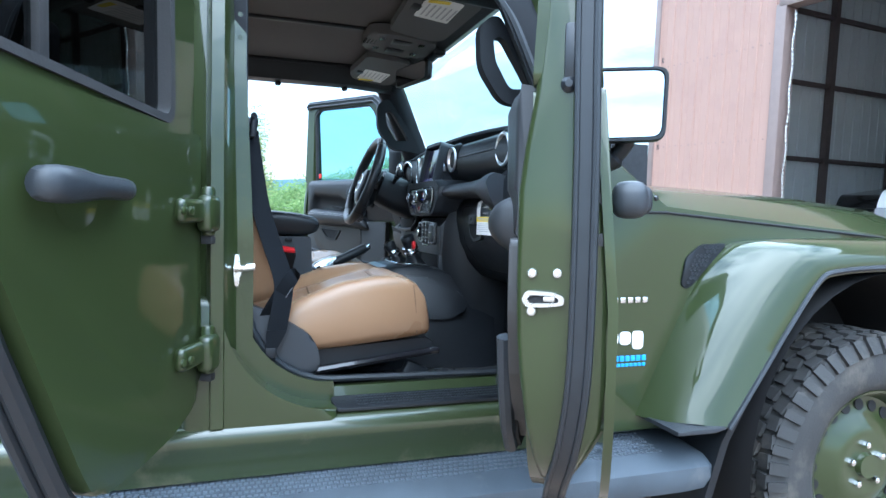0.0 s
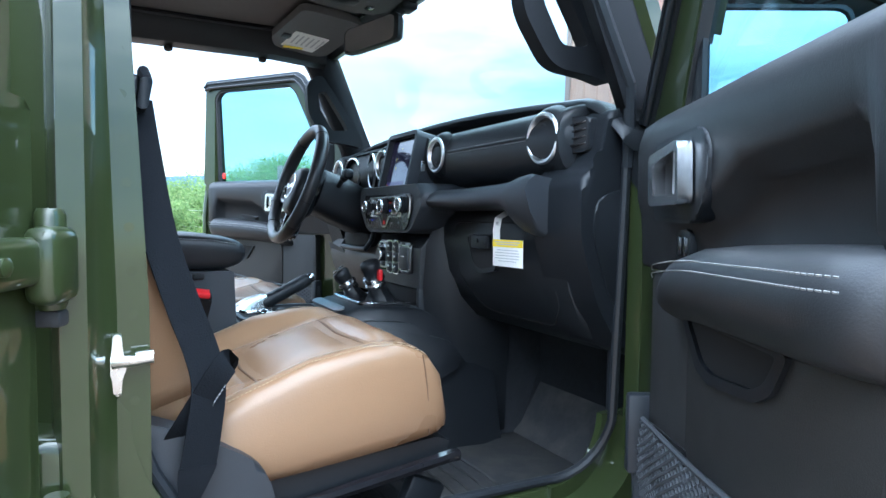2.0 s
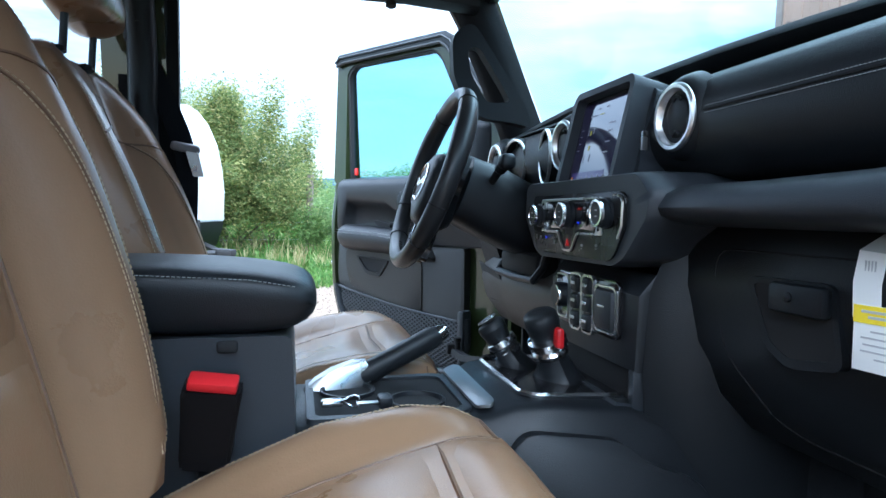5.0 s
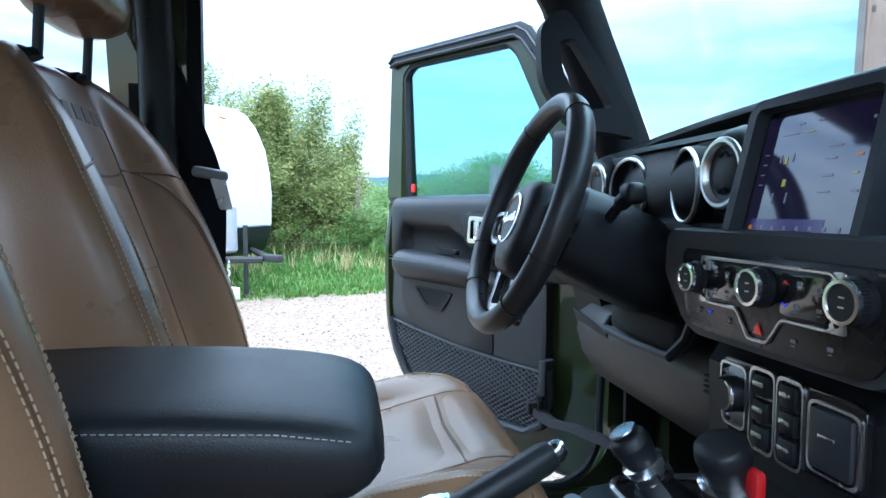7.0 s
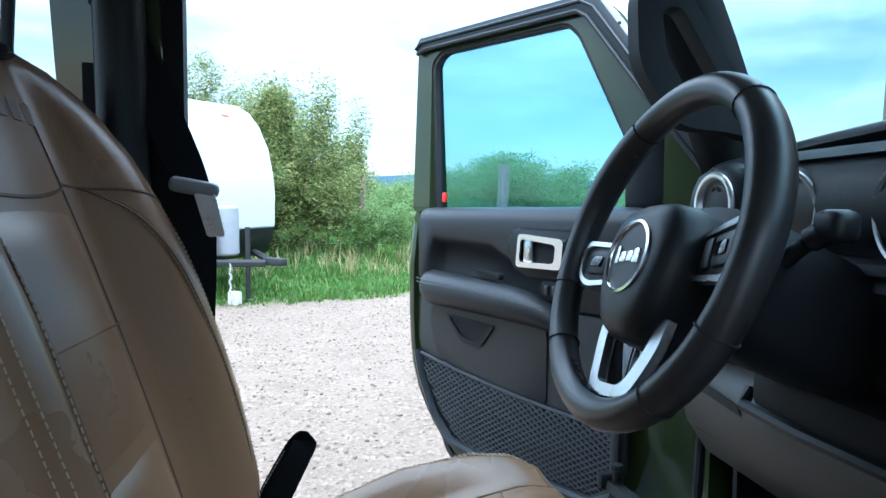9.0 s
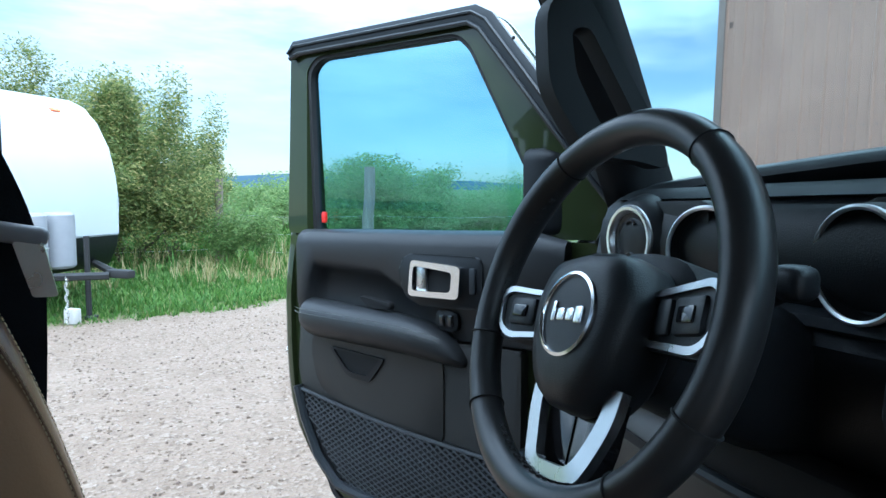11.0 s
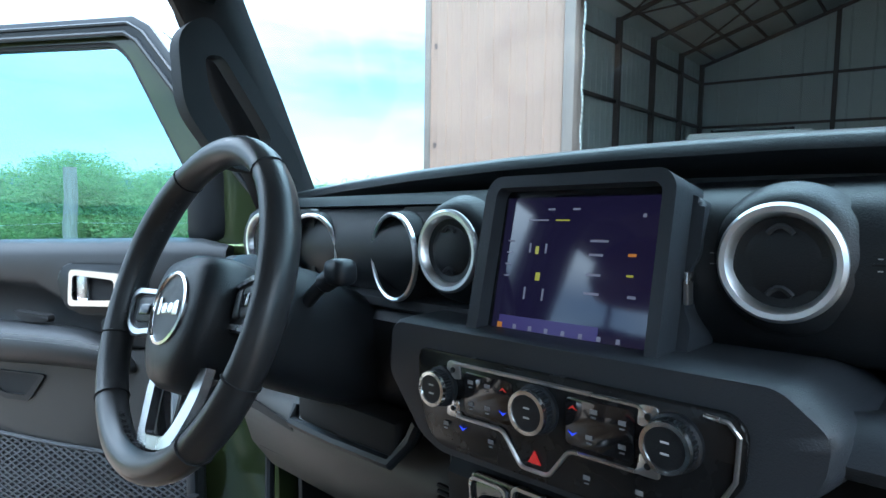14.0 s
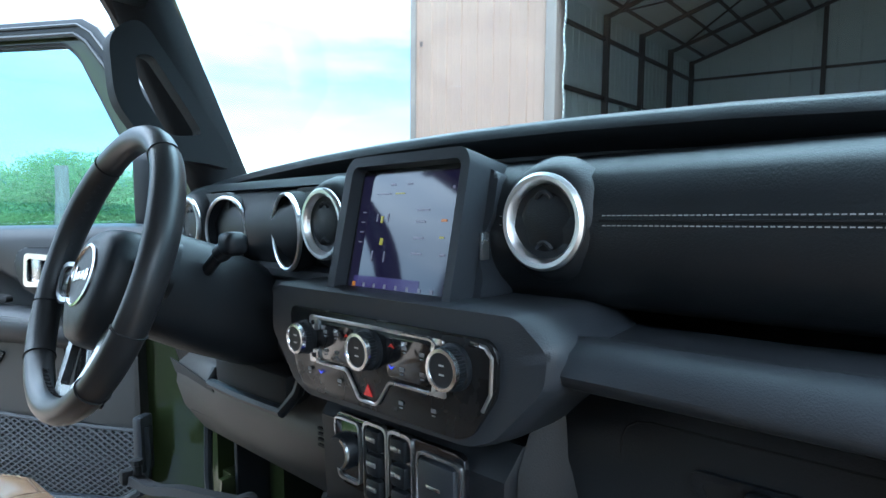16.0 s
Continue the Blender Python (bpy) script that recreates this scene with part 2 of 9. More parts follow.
def loft(bm, rings, cap=True, closed=True):
    vs = [add_verts(bm, r) for r in rings]
    n = len(rings[0])
    for a, b in zip(vs, vs[1:]):
        for i in range(n if closed else n - 1):
            j = (i + 1) % n
            bm.faces.new((a[i], a[j], b[j], b[i]))
    if cap and closed:
        bm.faces.new(vs[0][::-1])
        bm.faces.new(vs[-1])
    return bm


def tube(bm, path, r, n=8, closed=False, cap=True):
    pts = [Vector(p) for p in path]
    rings, ref = [], None
    k = len(pts)
    for i, p in enumerate(pts):
        a = pts[(i - 1) % k] if closed or i else p
        b = pts[(i + 1) % k] if closed or i < k - 1 else p
        t = (b - a).normalized()
        if ref is None:
            ref = t.orthogonal().normalized()
        ref = (ref - t * ref.dot(t)).normalized()
        side = t.cross(ref)
        rr = r[i] if isinstance(r, (list, tuple)) else r
        rings.append([p + (ref * math.cos(q) + side * math.sin(q)) * rr for q in [2 * math.pi * j / n for j in range(n)]])
    if closed:
        rings.append(rings[0])
        vs = [add_verts(bm, q) for q in rings[:-1]]
        vs.append(vs[0])
        for a, b in zip(vs, vs[1:]):
            for i in range(n):
                j = (i + 1) % n
                bm.faces.new((a[i], a[j], b[j], b[i]))
        return bm
    return loft(bm, rings, cap)


def strip(bm, path, width, thick, up):
    """A flat band along a path; up: its normal at each point, or one for all."""
    pts = [Vector(p) for p in path]
    ups = [Vector(u) for u in up] if isinstance(up[0], (tuple, list, Vector)) else [Vector(up)] * len(pts)
    rings = []
    for i, p in enumerate(pts):
        t = (pts[min(i + 1, len(pts) - 1)] - pts[max(i - 1, 0)]).normalized()
        u = (ups[i] - t * ups[i].dot(t)).normalized()
        s = t.cross(u) * width / 2
        h = u * thick / 2
        rings.append([p - s - h, p + s - h, p + s + h, p - s + h])
    return loft(bm, rings)


def lathe(bm, prof, m, n=32, closed=False):
    """Turns (radius, height) rows about the z axis of m."""
    rings = [[m @ V(r * math.cos(q), r * math.sin(q), h) for q in [2 * math.pi * j / n for j in range(n)]] for r, h in prof]
    vs = [add_verts(bm, q) for q in rings]
    pairs = list(zip(vs, vs[1:])) + ([(vs[-1], vs[0])] if closed else [])
    for a, b in pairs:
        for i in range(n):
            j = (i + 1) % n
            bm.faces.new((a[i], a[j], b[j], b[i]))
    if not closed:
        bm.faces.new(vs[0][::-1])
        bm.faces.new(vs[-1])
    return bm


def curve_pts(pts, n=8):
    """A smooth line through points (Catmull-Rom)."""
    p = [Vector(q) for q in pts]
    p = [2 * p[0] - p[1]] + p + [2 * p[-1] - p[-2]]
    out = []
    for i in range(1, len(p) - 2):
        for k in range(n):
            t = k / n
            out.append(0.5 * ((2 * p[i]) + (p[i + 1] - p[i - 1]) * t + (2 * p[i - 1] - 5 * p[i] + 4 * p[i + 1] - p[i + 2]) * t * t
                              + (3 * p[i] - p[i - 1] - 3 * p[i + 1] + p[i + 2]) * t ** 3))
    return out + [p[-2]]


def rounded(pts, r, n=4):
    """A polygon with its corners rounded by r."""
    out, k = [], len(pts)
    for i in range(k):
        a, p, b = Vector(pts[i - 1]), Vector(pts[i]), Vector(pts[(i + 1) % k])
        da, db = (a - p), (b - p)
        rr = r[i] if isinstance(r, (list, tuple)) else r
        q = min(rr, da.length * 0.48, db.length * 0.48)
        s, e = p + da.normalized() * q, p + db.normalized() * q
        for j in range(n + 1):
            t = j / n
            out.append(tuple((1 - t) ** 2 * s + 2 * t * (1 - t) * p + t * t * e))
    return out


def stitches(bm, path, step=0.011, size=0.0013, out=(0, 0, 0)):
    """Single stitches, set along a line."""
    pts = [Vector(p) for p in path]
    acc = 0.0
    for a, b in zip(pts, pts[1:]):
        d = b - a
        ln = d.length
        if ln < 1e-6:
            continue
        t = d / ln
        s = t.orthogonal().normalized()
        u = t.cross(s)
        pos = -acc
        while pos + step < ln:
            pos += step
            c = a + t * pos + Vector(out)
            h = t * step * 0.33
            lo = add_verts(bm, [c - h + (s * math.cos(q) + u * math.sin(q)) * size for q in (0, 2.1, 4.2)])
            hi = add_verts(bm, [c + h + (s * math.cos(q) + u * math.sin(q)) * size for q in (0, 2.1, 4.2)])
            for i in range(3):
                bm.faces.new((lo[i], lo[(i + 1) % 3], hi[(i + 1) % 3], hi[i]))
        acc = ln - pos
    return bm


def B():
    return bmesh.new()



# ---- the car's shell ----
car = thing("car", "olive green off-road car parked on gravel, doors standing open", "car")


def side_xz(s, y0):
    return lambda x, z, d: V(x, s * (y0 + d), z)


# floor pan, firewall and toe board, rear bulkhead
bm = B()
rbox(bm, (-1.75, 0, 0.53), (2.1, 1.40, 0.06), 0.01)
part("floor_pan", bm, CARPET, car, "dark carpeted cabin floor")
bm = B()
prism(bm, [(-0.68, 0.50), (-0.68, 1.30), (-0.80, 1.30), (-0.78, 0.95), (-0.745, 0.80), (-0.745, 0.72), (-0.83, 0.575), (-0.83, 0.52)],
      lambda x, z, d: V(x, d, z), -0.70, 0.70, 0.004)
part("toe_board", bm, CARPET, car)
bm = B()
loft(bm, [[V(x, y, z) for y, z in ((-0.185, 0.555), (-0.150, 0.70), (-0.146, 0.82), (-0.115, 0.865), (0.115, 0.865), (0.146, 0.82), (0.150, 0.70), (0.185, 0.555))] for x in (-1.22, -0.95, -0.73)])
part("tunnel_carpet", bm, CARPET, car, "black carpet over the gearbox tunnel", sharp=50)
for s in (-1, 1):
    bm = B()
    rbox(bm, (-0.855, s * 0.662, 0.76), (0.24, 0.014, 0.42), 0.005)
    part("kick_panel", bm, PLASTIC, car)
    bm = B()
    lathe(bm, [(0.0, 0.010), (0.010, 0.010), (0.012, 0.006), (0.021, 0.005), (0.023, 0.0)],
          Matrix.Translation((-0.902, s * 0.147, 0.787)) @ pose(0, 0, 0, -90 * s, 0, 0), 20)
    part("carpet_button", bm, PLASTIC_GREY, car)

# rocker sills with the curved corner into the B-pillar
for s in (-1, 1):
    bm = B()
    prof = [(0.646, 0.50), (0.646, 0.650), (0.652, 0.657), (0.668, 0.655), (0.676, 0.626), (0.722, 0.610), (0.748, 0.602),
            (0.760, 0.588), (0.762, 0.560), (0.752, 0.545), (0.748, 0.48), (0.70, 0.46)]
    loft(bm, [[V(x, s * y, z) for y, z in prof] for x in (-2.75, -1.86, -1.60, -1.2, -0.86)])
    part("rocker_panel", bm, PAINT_DUSTY, car)
    bm = B()
    prism(bm, rounded([(-1.565, 0.0), (-1.06, 0.0), (-1.07, 0.052), (-1.555, 0.052)], 0.012),
          lambda x, d, h: V(x, s * (0.686 + d), 0.628 - 0.32 * d + h), 0.0, 0.008, 0.002)
    plate = part("sill_step_plate", bm, PLASTIC, car, "ribbed black sill plate, scuffed")
    bm = B()
    for i in range(54):
        for j in range(4):
            d = 0.010 + j * 0.010
            rbox(bm, (-1.50 + i * 0.0078, s * (0.686 + d), 0.6375 - 0.32 * d), (0.0045, 0.006, 0.003))
    part("sill_tread", bm, PLASTIC_GREY, plate, kind="stuff")
    # the corner where sill meets pillar
    bm = B()
    arc = [(-1.555 - 0.215 * math.sin(q), 0.885 - 0.215 * math.cos(q)) for q in [math.pi / 2 * i / 12 for i in range(13)]]
    poly = arc + [(-1.80, 0.93), (-1.80, 0.60), (-1.55, 0.60)]
    prism(bm, poly, side_xz(s, 0.664), 0.0, 0.014)
    part("sill_corner_flange", bm, PAINT, car)
    bm = B()
    arc2 = [(-1.555 - 0.262 * math.sin(q), 0.885 - 0.262 * math.cos(q)) for q in [math.pi / 2 * i / 12 for i in range(13)]]
    prism(bm, arc2 + [(-1.90, 0.90), (-1.90, 0.56), (-1.55, 0.56)], side_xz(s, 0.678), 0.0, 0.074, 0.018, 3)
    part("sill_corner", bm, PAINT, car)

# rounded front corner of each opening, and the seal along the sill
for s in (-1, 1):
    bm = B()
    arc = [(-1.115 + 0.112 * math.sin(q), 0.775 - 0.115 * math.cos(q)) for q in [math.pi / 2 * i / 12 for i in range(13)]]
    prism(bm, arc + [(-0.880, 0.78), (-0.880, 0.60), (-1.12, 0.60)], side_xz(s, 0.664), 0.0, 0.014)
    part("sill_corner_flange", bm, PAINT, car)
    bm = B()
    arc2 = [(-1.115 + 0.138 * math.sin(q), 0.775 - 0.142 * math.cos(q)) for q in [math.pi / 2 * i / 12 for i in range(13)]]
    prism(bm, arc2 + [(-0.862, 0.78), (-0.862, 0.56), (-1.12, 0.56)], side_xz(s, 0.678), 0.0, 0.070, 0.016, 3)
    part("sill_corner", bm, PAINT, car)
    bm = B()
    rear = [(-1.555 - 0.208 * math.sin(q), 0.885 - 0.212 * math.cos(q)) for q in [math.pi / 2 * i / 8 for i in range(9)]][::-1]
    fore = [(-1.115 + 0.106 * math.sin(q), 0.775 - 0.109 * math.cos(q)) for q in [math.pi / 2 * i / 8 for i in range(9)]]
    tube(bm, [V(x, s * 0.658, z) for x, z in rear] + [V(x, s * (0.658 + 0.052 * i / 8), z) for i, (x, z) in enumerate(fore)] + [V(-0.996, s * 0.712, 1.10), V(-0.992, s * 0.714, 1.24)], 0.0085, 8)
    part("opening_seal", bm, SEAL, car, "black rubber seal round the door opening")

# B-pillars: channel section with flanges
for s in (-1, 1):
    bm = B()
    back = -0.062 if s > 0 else 0.0
    plan = [(-1.765, 0.645), (-1.765, 0.672), (-1.792, 0.676), (-1.796, 0.690), (-1.803, 0.740), (-1.812, 0.757), (-1.838, 0.760),
            (-1.846, 0.742), (-1.852, 0.700), (-1.872, 0.694), (-1.890, 0.694), (-1.895, 0.645)]
    rings = []
    for z, k in ((0.60, 0.0), (1.02, 0.0), (1.20, 0.0), (1.42, -0.016), (1.72, -0.055)):
        fwd = 0.0 if s > 0 else 0.018 * min(1.0, max(0.0, (1.42 - z) / 0.40))
        rings.append([V(x + back + (fwd if i < 2 else fwd * 0.5 if i == 2 else 0), s * (y + k), z) for i, (x, y) in enumerate(plan)])
    loft(bm, rings)
    pil = part("b_pillar", bm, PAINT, car)
    bm = B()
    for i in range(16):
        z = 0.90 + i * 0.054
        k = max(0.0, (z - 1.2)) * -0.085
        fwd = 0.0 if s > 0 else 0.014 * min(1.0, max(0.0, (1.42 - z) / 0.40))
        for x, y in ((-1.779 + back + fwd, 0.674), (-1.882 + back, 0.694)):
            lathe(bm, [(0.0062, -0.001), (0.0056, 0.003), (0.002, 0.0045), (0.0, 0.0046)], Matrix.Translation((x, s * (y + k), z)) @ pose(0, 0, 0, 90 * s, 0, 0), 8)
    part("rivets", bm, PAINT, pil, kind="stuff")
    bm = B()
    tube(bm, [V(-1.770 + back, s * 0.648, z) for z in (0.86, 1.0, 1.3)] + [V(-1.770 + back, s * (0.650 - 0.02), 1.55), V(-1.770 + back, s * 0.62, 1.70)], 0.009, 8)
    part("door_seal", bm, SEAL, pil)
    # inner trim
    bm = B()
    front, rear, y_in = (-1.802, -1.925, 0.625) if s > 0 else (-1.765, -1.94, 0.600)
    prism(bm, rounded([(front, 0.80), (front, 1.70), (rear, 1.70), (rear, 0.80)], 0.02), side_xz(s, y_in), 0.0, 0.645 - y_in)
    part("pillar_trim", bm, PILLAR_TRIM, pil, "black pillar trim")
    # striker
    bm = B()
    sx = -1.772 + back - (0.012 if s < 0 else 0.0)
    prism(bm, rounded([(0.005, 0.038), (0.007, 0.014), (0.010, 0.004), (0.010, -0.006), (0.006, -0.016), (0.004, -0.038), (-0.004, -0.038), (-0.006, -0.016), (-0.010, -0.004), (-0.006, 0.016), (-0.004, 0.038)], 0.003),
          lambda u, v, d: V(sx + u, s * (0.676 + d), 0.948 + v), 0.0, 0.009, 0.003)
    tube(bm, [V(sx - 0.004, s * 0.683, 0.952), V(sx + 0.020, s * 0.692, 0.954), V(sx + 0.040, s * 0.694, 0.956)], [0.009, 0.0065, 0.006], 10)
    tube(bm, [V(sx + 0.020, s * 0.692, 0.960), V(sx + 0.040, s * 0.690, 0.961)], 0.0045, 8)
    part("door_striker", bm, STEEL, pil, "bright zinc door striker")

# roof: rails, headliner panels, header
for s in (-1, 1):
    bm = B()
    prof = [(0.60, 1.665), (0.635, 1.655), (0.662, 1.665), (0.672, 1.70), (0.655, 1.765), (0.58, 1.775), (0.585, 1.70)]
    loft(bm, [[V(x, s * y, z + dz) for y, z in prof] for x, dz in ((-2.9, 0.0), (-1.9, 0.0), (-1.3, 0.0), (-1.12, -0.012))])
    part("roof_rail", bm, SOFT, car, "black padded roof rail")
    bm = B()
    for x in (-1.62, -1.33):
        bm = B()
        lathe(bm, [(0.010, 0.0), (0.013, 0.006), (0.013, 0.014), (0.006, 0.018), (0.0, 0.018)],
              Matrix.Translation((x, s * 0.632, 1.660)) @ pose(0, 0, 0, 180, 0, 0), 12)
        part("rail_bumper", bm, RUBBER, car)
bm = B()
rbox(bm, (-2.215, 0, 1.782), (2.47, 1.24, 0.03), 0.006)
part("roof_shell", bm, PLASTIC, car)
for x0, x1 in ((-2.85, -1.86), (-1.83, -1.17)):
    for y0, y1 in ((-0.56, -0.005), (0.005, 0.56)):
        bm = B()
        rbox(bm, ((x0 + x1) / 2, (y0 + y1) / 2, 1.755), (x1 - x0, y1 - y0, 0.024), 0.010, 3)
        part("headliner_panel", bm, HEADLINER, car, "grey padded headliner panel")
bm = B()
for x in (-1.845,):
    rbox(bm, (x, 0, 1.742), (0.022, 1.2, 0.018), 0.004)
rbox(bm, (-1.5, 0, 1.742), (0.66, 0.020, 0.016), 0.004)
for s in (-1, 1):
    tube(bm, [V(-1.80, s * 0.562, 1.735), V(-1.20, s * 0.562, 1.735)], 0.006, 8)
part("roof_seam", bm, PLASTIC, car)
bm = B()
prof = [(-1.16, 1.76), (-1.17, 1.735), (-1.13, 1.70), (-1.08, 1.685), (-1.045, 1.70), (-1.03, 1.72), (-1.02, 1.78)]
loft(bm, [[V(x, y, z) for x, z in prof] for y in (-0.70, -0.3, 0.3, 0.70)])
part("windscreen_header", bm, SOFT, car)

# A-pillars, outside in paint and inside in black, with grab handles
for s in (-1, 1):
    bm = B()
    rings = []
    for x, z, y in ((-0.84, 1.20, 0.745), (-0.895, 1.34, 0.742), (-0.985, 1.55, 0.733), (-1.05, 1.70, 0.725), (-1.085, 1.78, 0.715)):
        rings.append([V(x + 0.010, s * (y - 0.022), z), V(x + 0.012, s * (y + 0.004), z), V(x - 0.02, s * (y + 0.005), z - 0.005),
                      V(x - 0.032, s * (y - 0.015), z - 0.01), V(x - 0.02, s * (y - 0.045), z - 0.008)])
    loft(bm, rings)
    part("a_pillar", bm, PAINT, car)
    bm = B()
    rings = []
    for x, z, y, w in ((-0.945, 1.33, 0.716, 0.054), (-0.975, 1.40, 0.714, 0.054), (-1.032, 1.53, 0.708, 0.054), (-1.085, 1.64, 0.702, 0.054), (-1.125, 1.72, 0.69, 0.05)):
        rings.append([V(x + w, s * (y - 0.004), z + 0.018), V(x + w * 0.8, s * (y - 0.030), z + 0.012), V(x, s * (y - 0.045), z),
                      V(x - w, s * (y - 0.020), z - 0.014), V(x - w * 1.1, s * (y + 0.008), z - 0.016), V(x, s * (y + 0.026), z)])
    loft(bm, rings)
    part("pillar_cover", bm, PILLAR_TRIM, car, "black A-pillar cover", sharp=85)
    # grab handle: a flat loop along the pillar
    loop = rounded([(-1.182, 1.592), (-1.130, 1.628), (-0.985, 1.420), (-0.972, 1.372), (-1.020, 1.385), (-1.112, 1.392), (-1.176, 1.480)], 0.030)
    inner = rounded([(-1.143, 1.560), (-1.114, 1.566), (-1.050, 1.470), (-1.030, 1.436), (-1.058, 1.432), (-1.092, 1.431), (-1.134, 1.500)], 0.014)
    bm = B()
    for a, b in ((0.622, 0.656),):
        o = [[V(x, s * d, z) for x, z in loop] for d in (a, b)]
        i = [[V(x, s * d, z) for x, z in inner] for d in (a, b)]
        rings = [o[0], o[1], i[1], i[0]]
        vs = [add_verts(bm, r) for r in rings]
        n = len(loop)
        for r in range(4):
            p, q = vs[r], vs[(r + 1) % 4]
            for k in range(n):
                bm.faces.new((p[k], p[(k + 1) % n], q[(k + 1) % n], q[k]))
        bmesh.ops.bevel(bm, geom=[e for e in bm.edges if e.calc_face_angle(0) > 0.9], offset=0.006, segments=2, affect="EDGES")
    part("grab_handle", bm, PILLAR_TRIM, car, "black grab handle on the A-pillar")
    bm = B()
    path = [V(-1.0, s * 0.722, 1.36), V(-1.05, s * 0.718, 1.46), V(-1.115, s * 0.708, 1.60), V(-1.165, s * 0.690, 1.675)]
    tube(bm, curve_pts(path), 0.013, 8)
    tube(bm, [V(-0.992, s * 0.716, 1.22), V(-0.994, s * 0.720, 1.30), V(-1.0, s * 0.724, 1.36)], 0.011, 8)
    part("door_seal", bm, SEAL, car)

# windscreen
bm = B()
rings = []
for y in (-0.715, -0.4, 0, 0.4, 0.715):
    bow = 0.030 * (1 - (y / 0.715) ** 2)
    rings.append([V(-0.865 + bow, y, 1.305), V(-1.045 + bow, y, 1.715), V(-1.041 + bow, y, 1.717), V(-0.861 + bow, y, 1.307)])
loft(bm, rings)
ws = part("windscreen", bm, CLEAR, car, "clear windscreen glass")
ws.visible_shadow = False
bm = B()
rings = []
for y in (-0.715, -0.4, 0, 0.4, 0.715):
    bow = 0.030 * (1 - (y / 0.715) ** 2)
    rings.append([V(-0.875 + bow, y, 1.27), V(-0.878 + bow, y, 1.318), V(-0.868 + bow, y, 1.330), V(-0.835 + bow, y, 1.310), V(-0.835 + bow, y, 1.25)])
loft(bm, rings)
part("windscreen_frame", bm, PAINT, car)

# cowl, hood and front body side
for s in (-1, 1):
    bm = B()
    pts = [(-0.905, 0.55), (-0.905, 1.24), (-0.80, 1.235), (-0.655, 1.118), (0.20, 1.052), (0.62, 1.01), (0.62, 0.98), (-0.26, 0.965), (-0.42, 0.83), (-0.54, 0.65), (-0.60, 0.50), (-0.80, 0.50)]
    prism(bm, pts, side_xz(s, 0.60), 0.0, 0.158, 0.008, 3)
    side = part("front_body_side", bm, PAINT, car)
    bm = B()
    prism(bm, [(-0.988, 0.66), (-0.982, 1.235), (-0.885, 1.235), (-0.885, 0.66)], side_xz(s, 0.714), 0.0, 0.034, 0.008)
    part("hinge_pillar", bm, PAINT, car)
    for z in (0.80, 1.07):
        bm = B()
        rbox(bm, (-0.905, s * 0.765, z), (0.11, 0.028, 0.05), 0.010, 3)
        lathe(bm, [(0.011, -0.035), (0.013, -0.03), (0.013, 0.03), (0.011, 0.035)], Matrix.Translation((-0.935, s * 0.775, z)), 12)
        part("door_hinge", bm, PAINT, car)
bm = B()
rings = []
for x, zc, zs, w in ((-0.655, 1.205, 1.122, 0.755), (-0.40, 1.198, 1.102, 0.755), (0.0, 1.180, 1.072, 0.750), (0.35, 1.150, 1.045, 0.735), (0.52, 1.105, 1.03, 0.72), (0.60, 1.04, 0.99, 0.70)):
    ring = []
    for k in range(-8, 9):
        u = k / 8
        a = abs(u)
        z = zc - 0.012 * a * a - (zc - zs - 0.012) * max(0, (a - 0.72) / 0.28) ** 1.8
        ring.append(V(x, w * u, z))
    rings.append(ring + [V(x, w, zs - 0.03), V(x, -w, zs - 0.03)])
loft(bm, rings)
part("hood", bm, PAINT, car, "glossy green engine hood")
bm = B()
rings = []
for x, zc, zs in ((-0.90, 1.27, 1.23), (-0.80, 1.225, 1.20), (-0.662, 1.205, 1.122)):
    ring = []
    for k in range(-8, 9):
        u = k / 8
        a = abs(u)
        ring.append(V(x, 0.755 * u, zc - 0.012 * a * a - (zc - zs - 0.012) * max(0, (a - 0.72) / 0.28) ** 1.8))
    rings.append(ring + [V(x, 0.755, zs - 0.03), V(x, -0.755, zs - 0.03)])
loft(bm, rings)
part("cowl_panel", bm, PAINT, car)
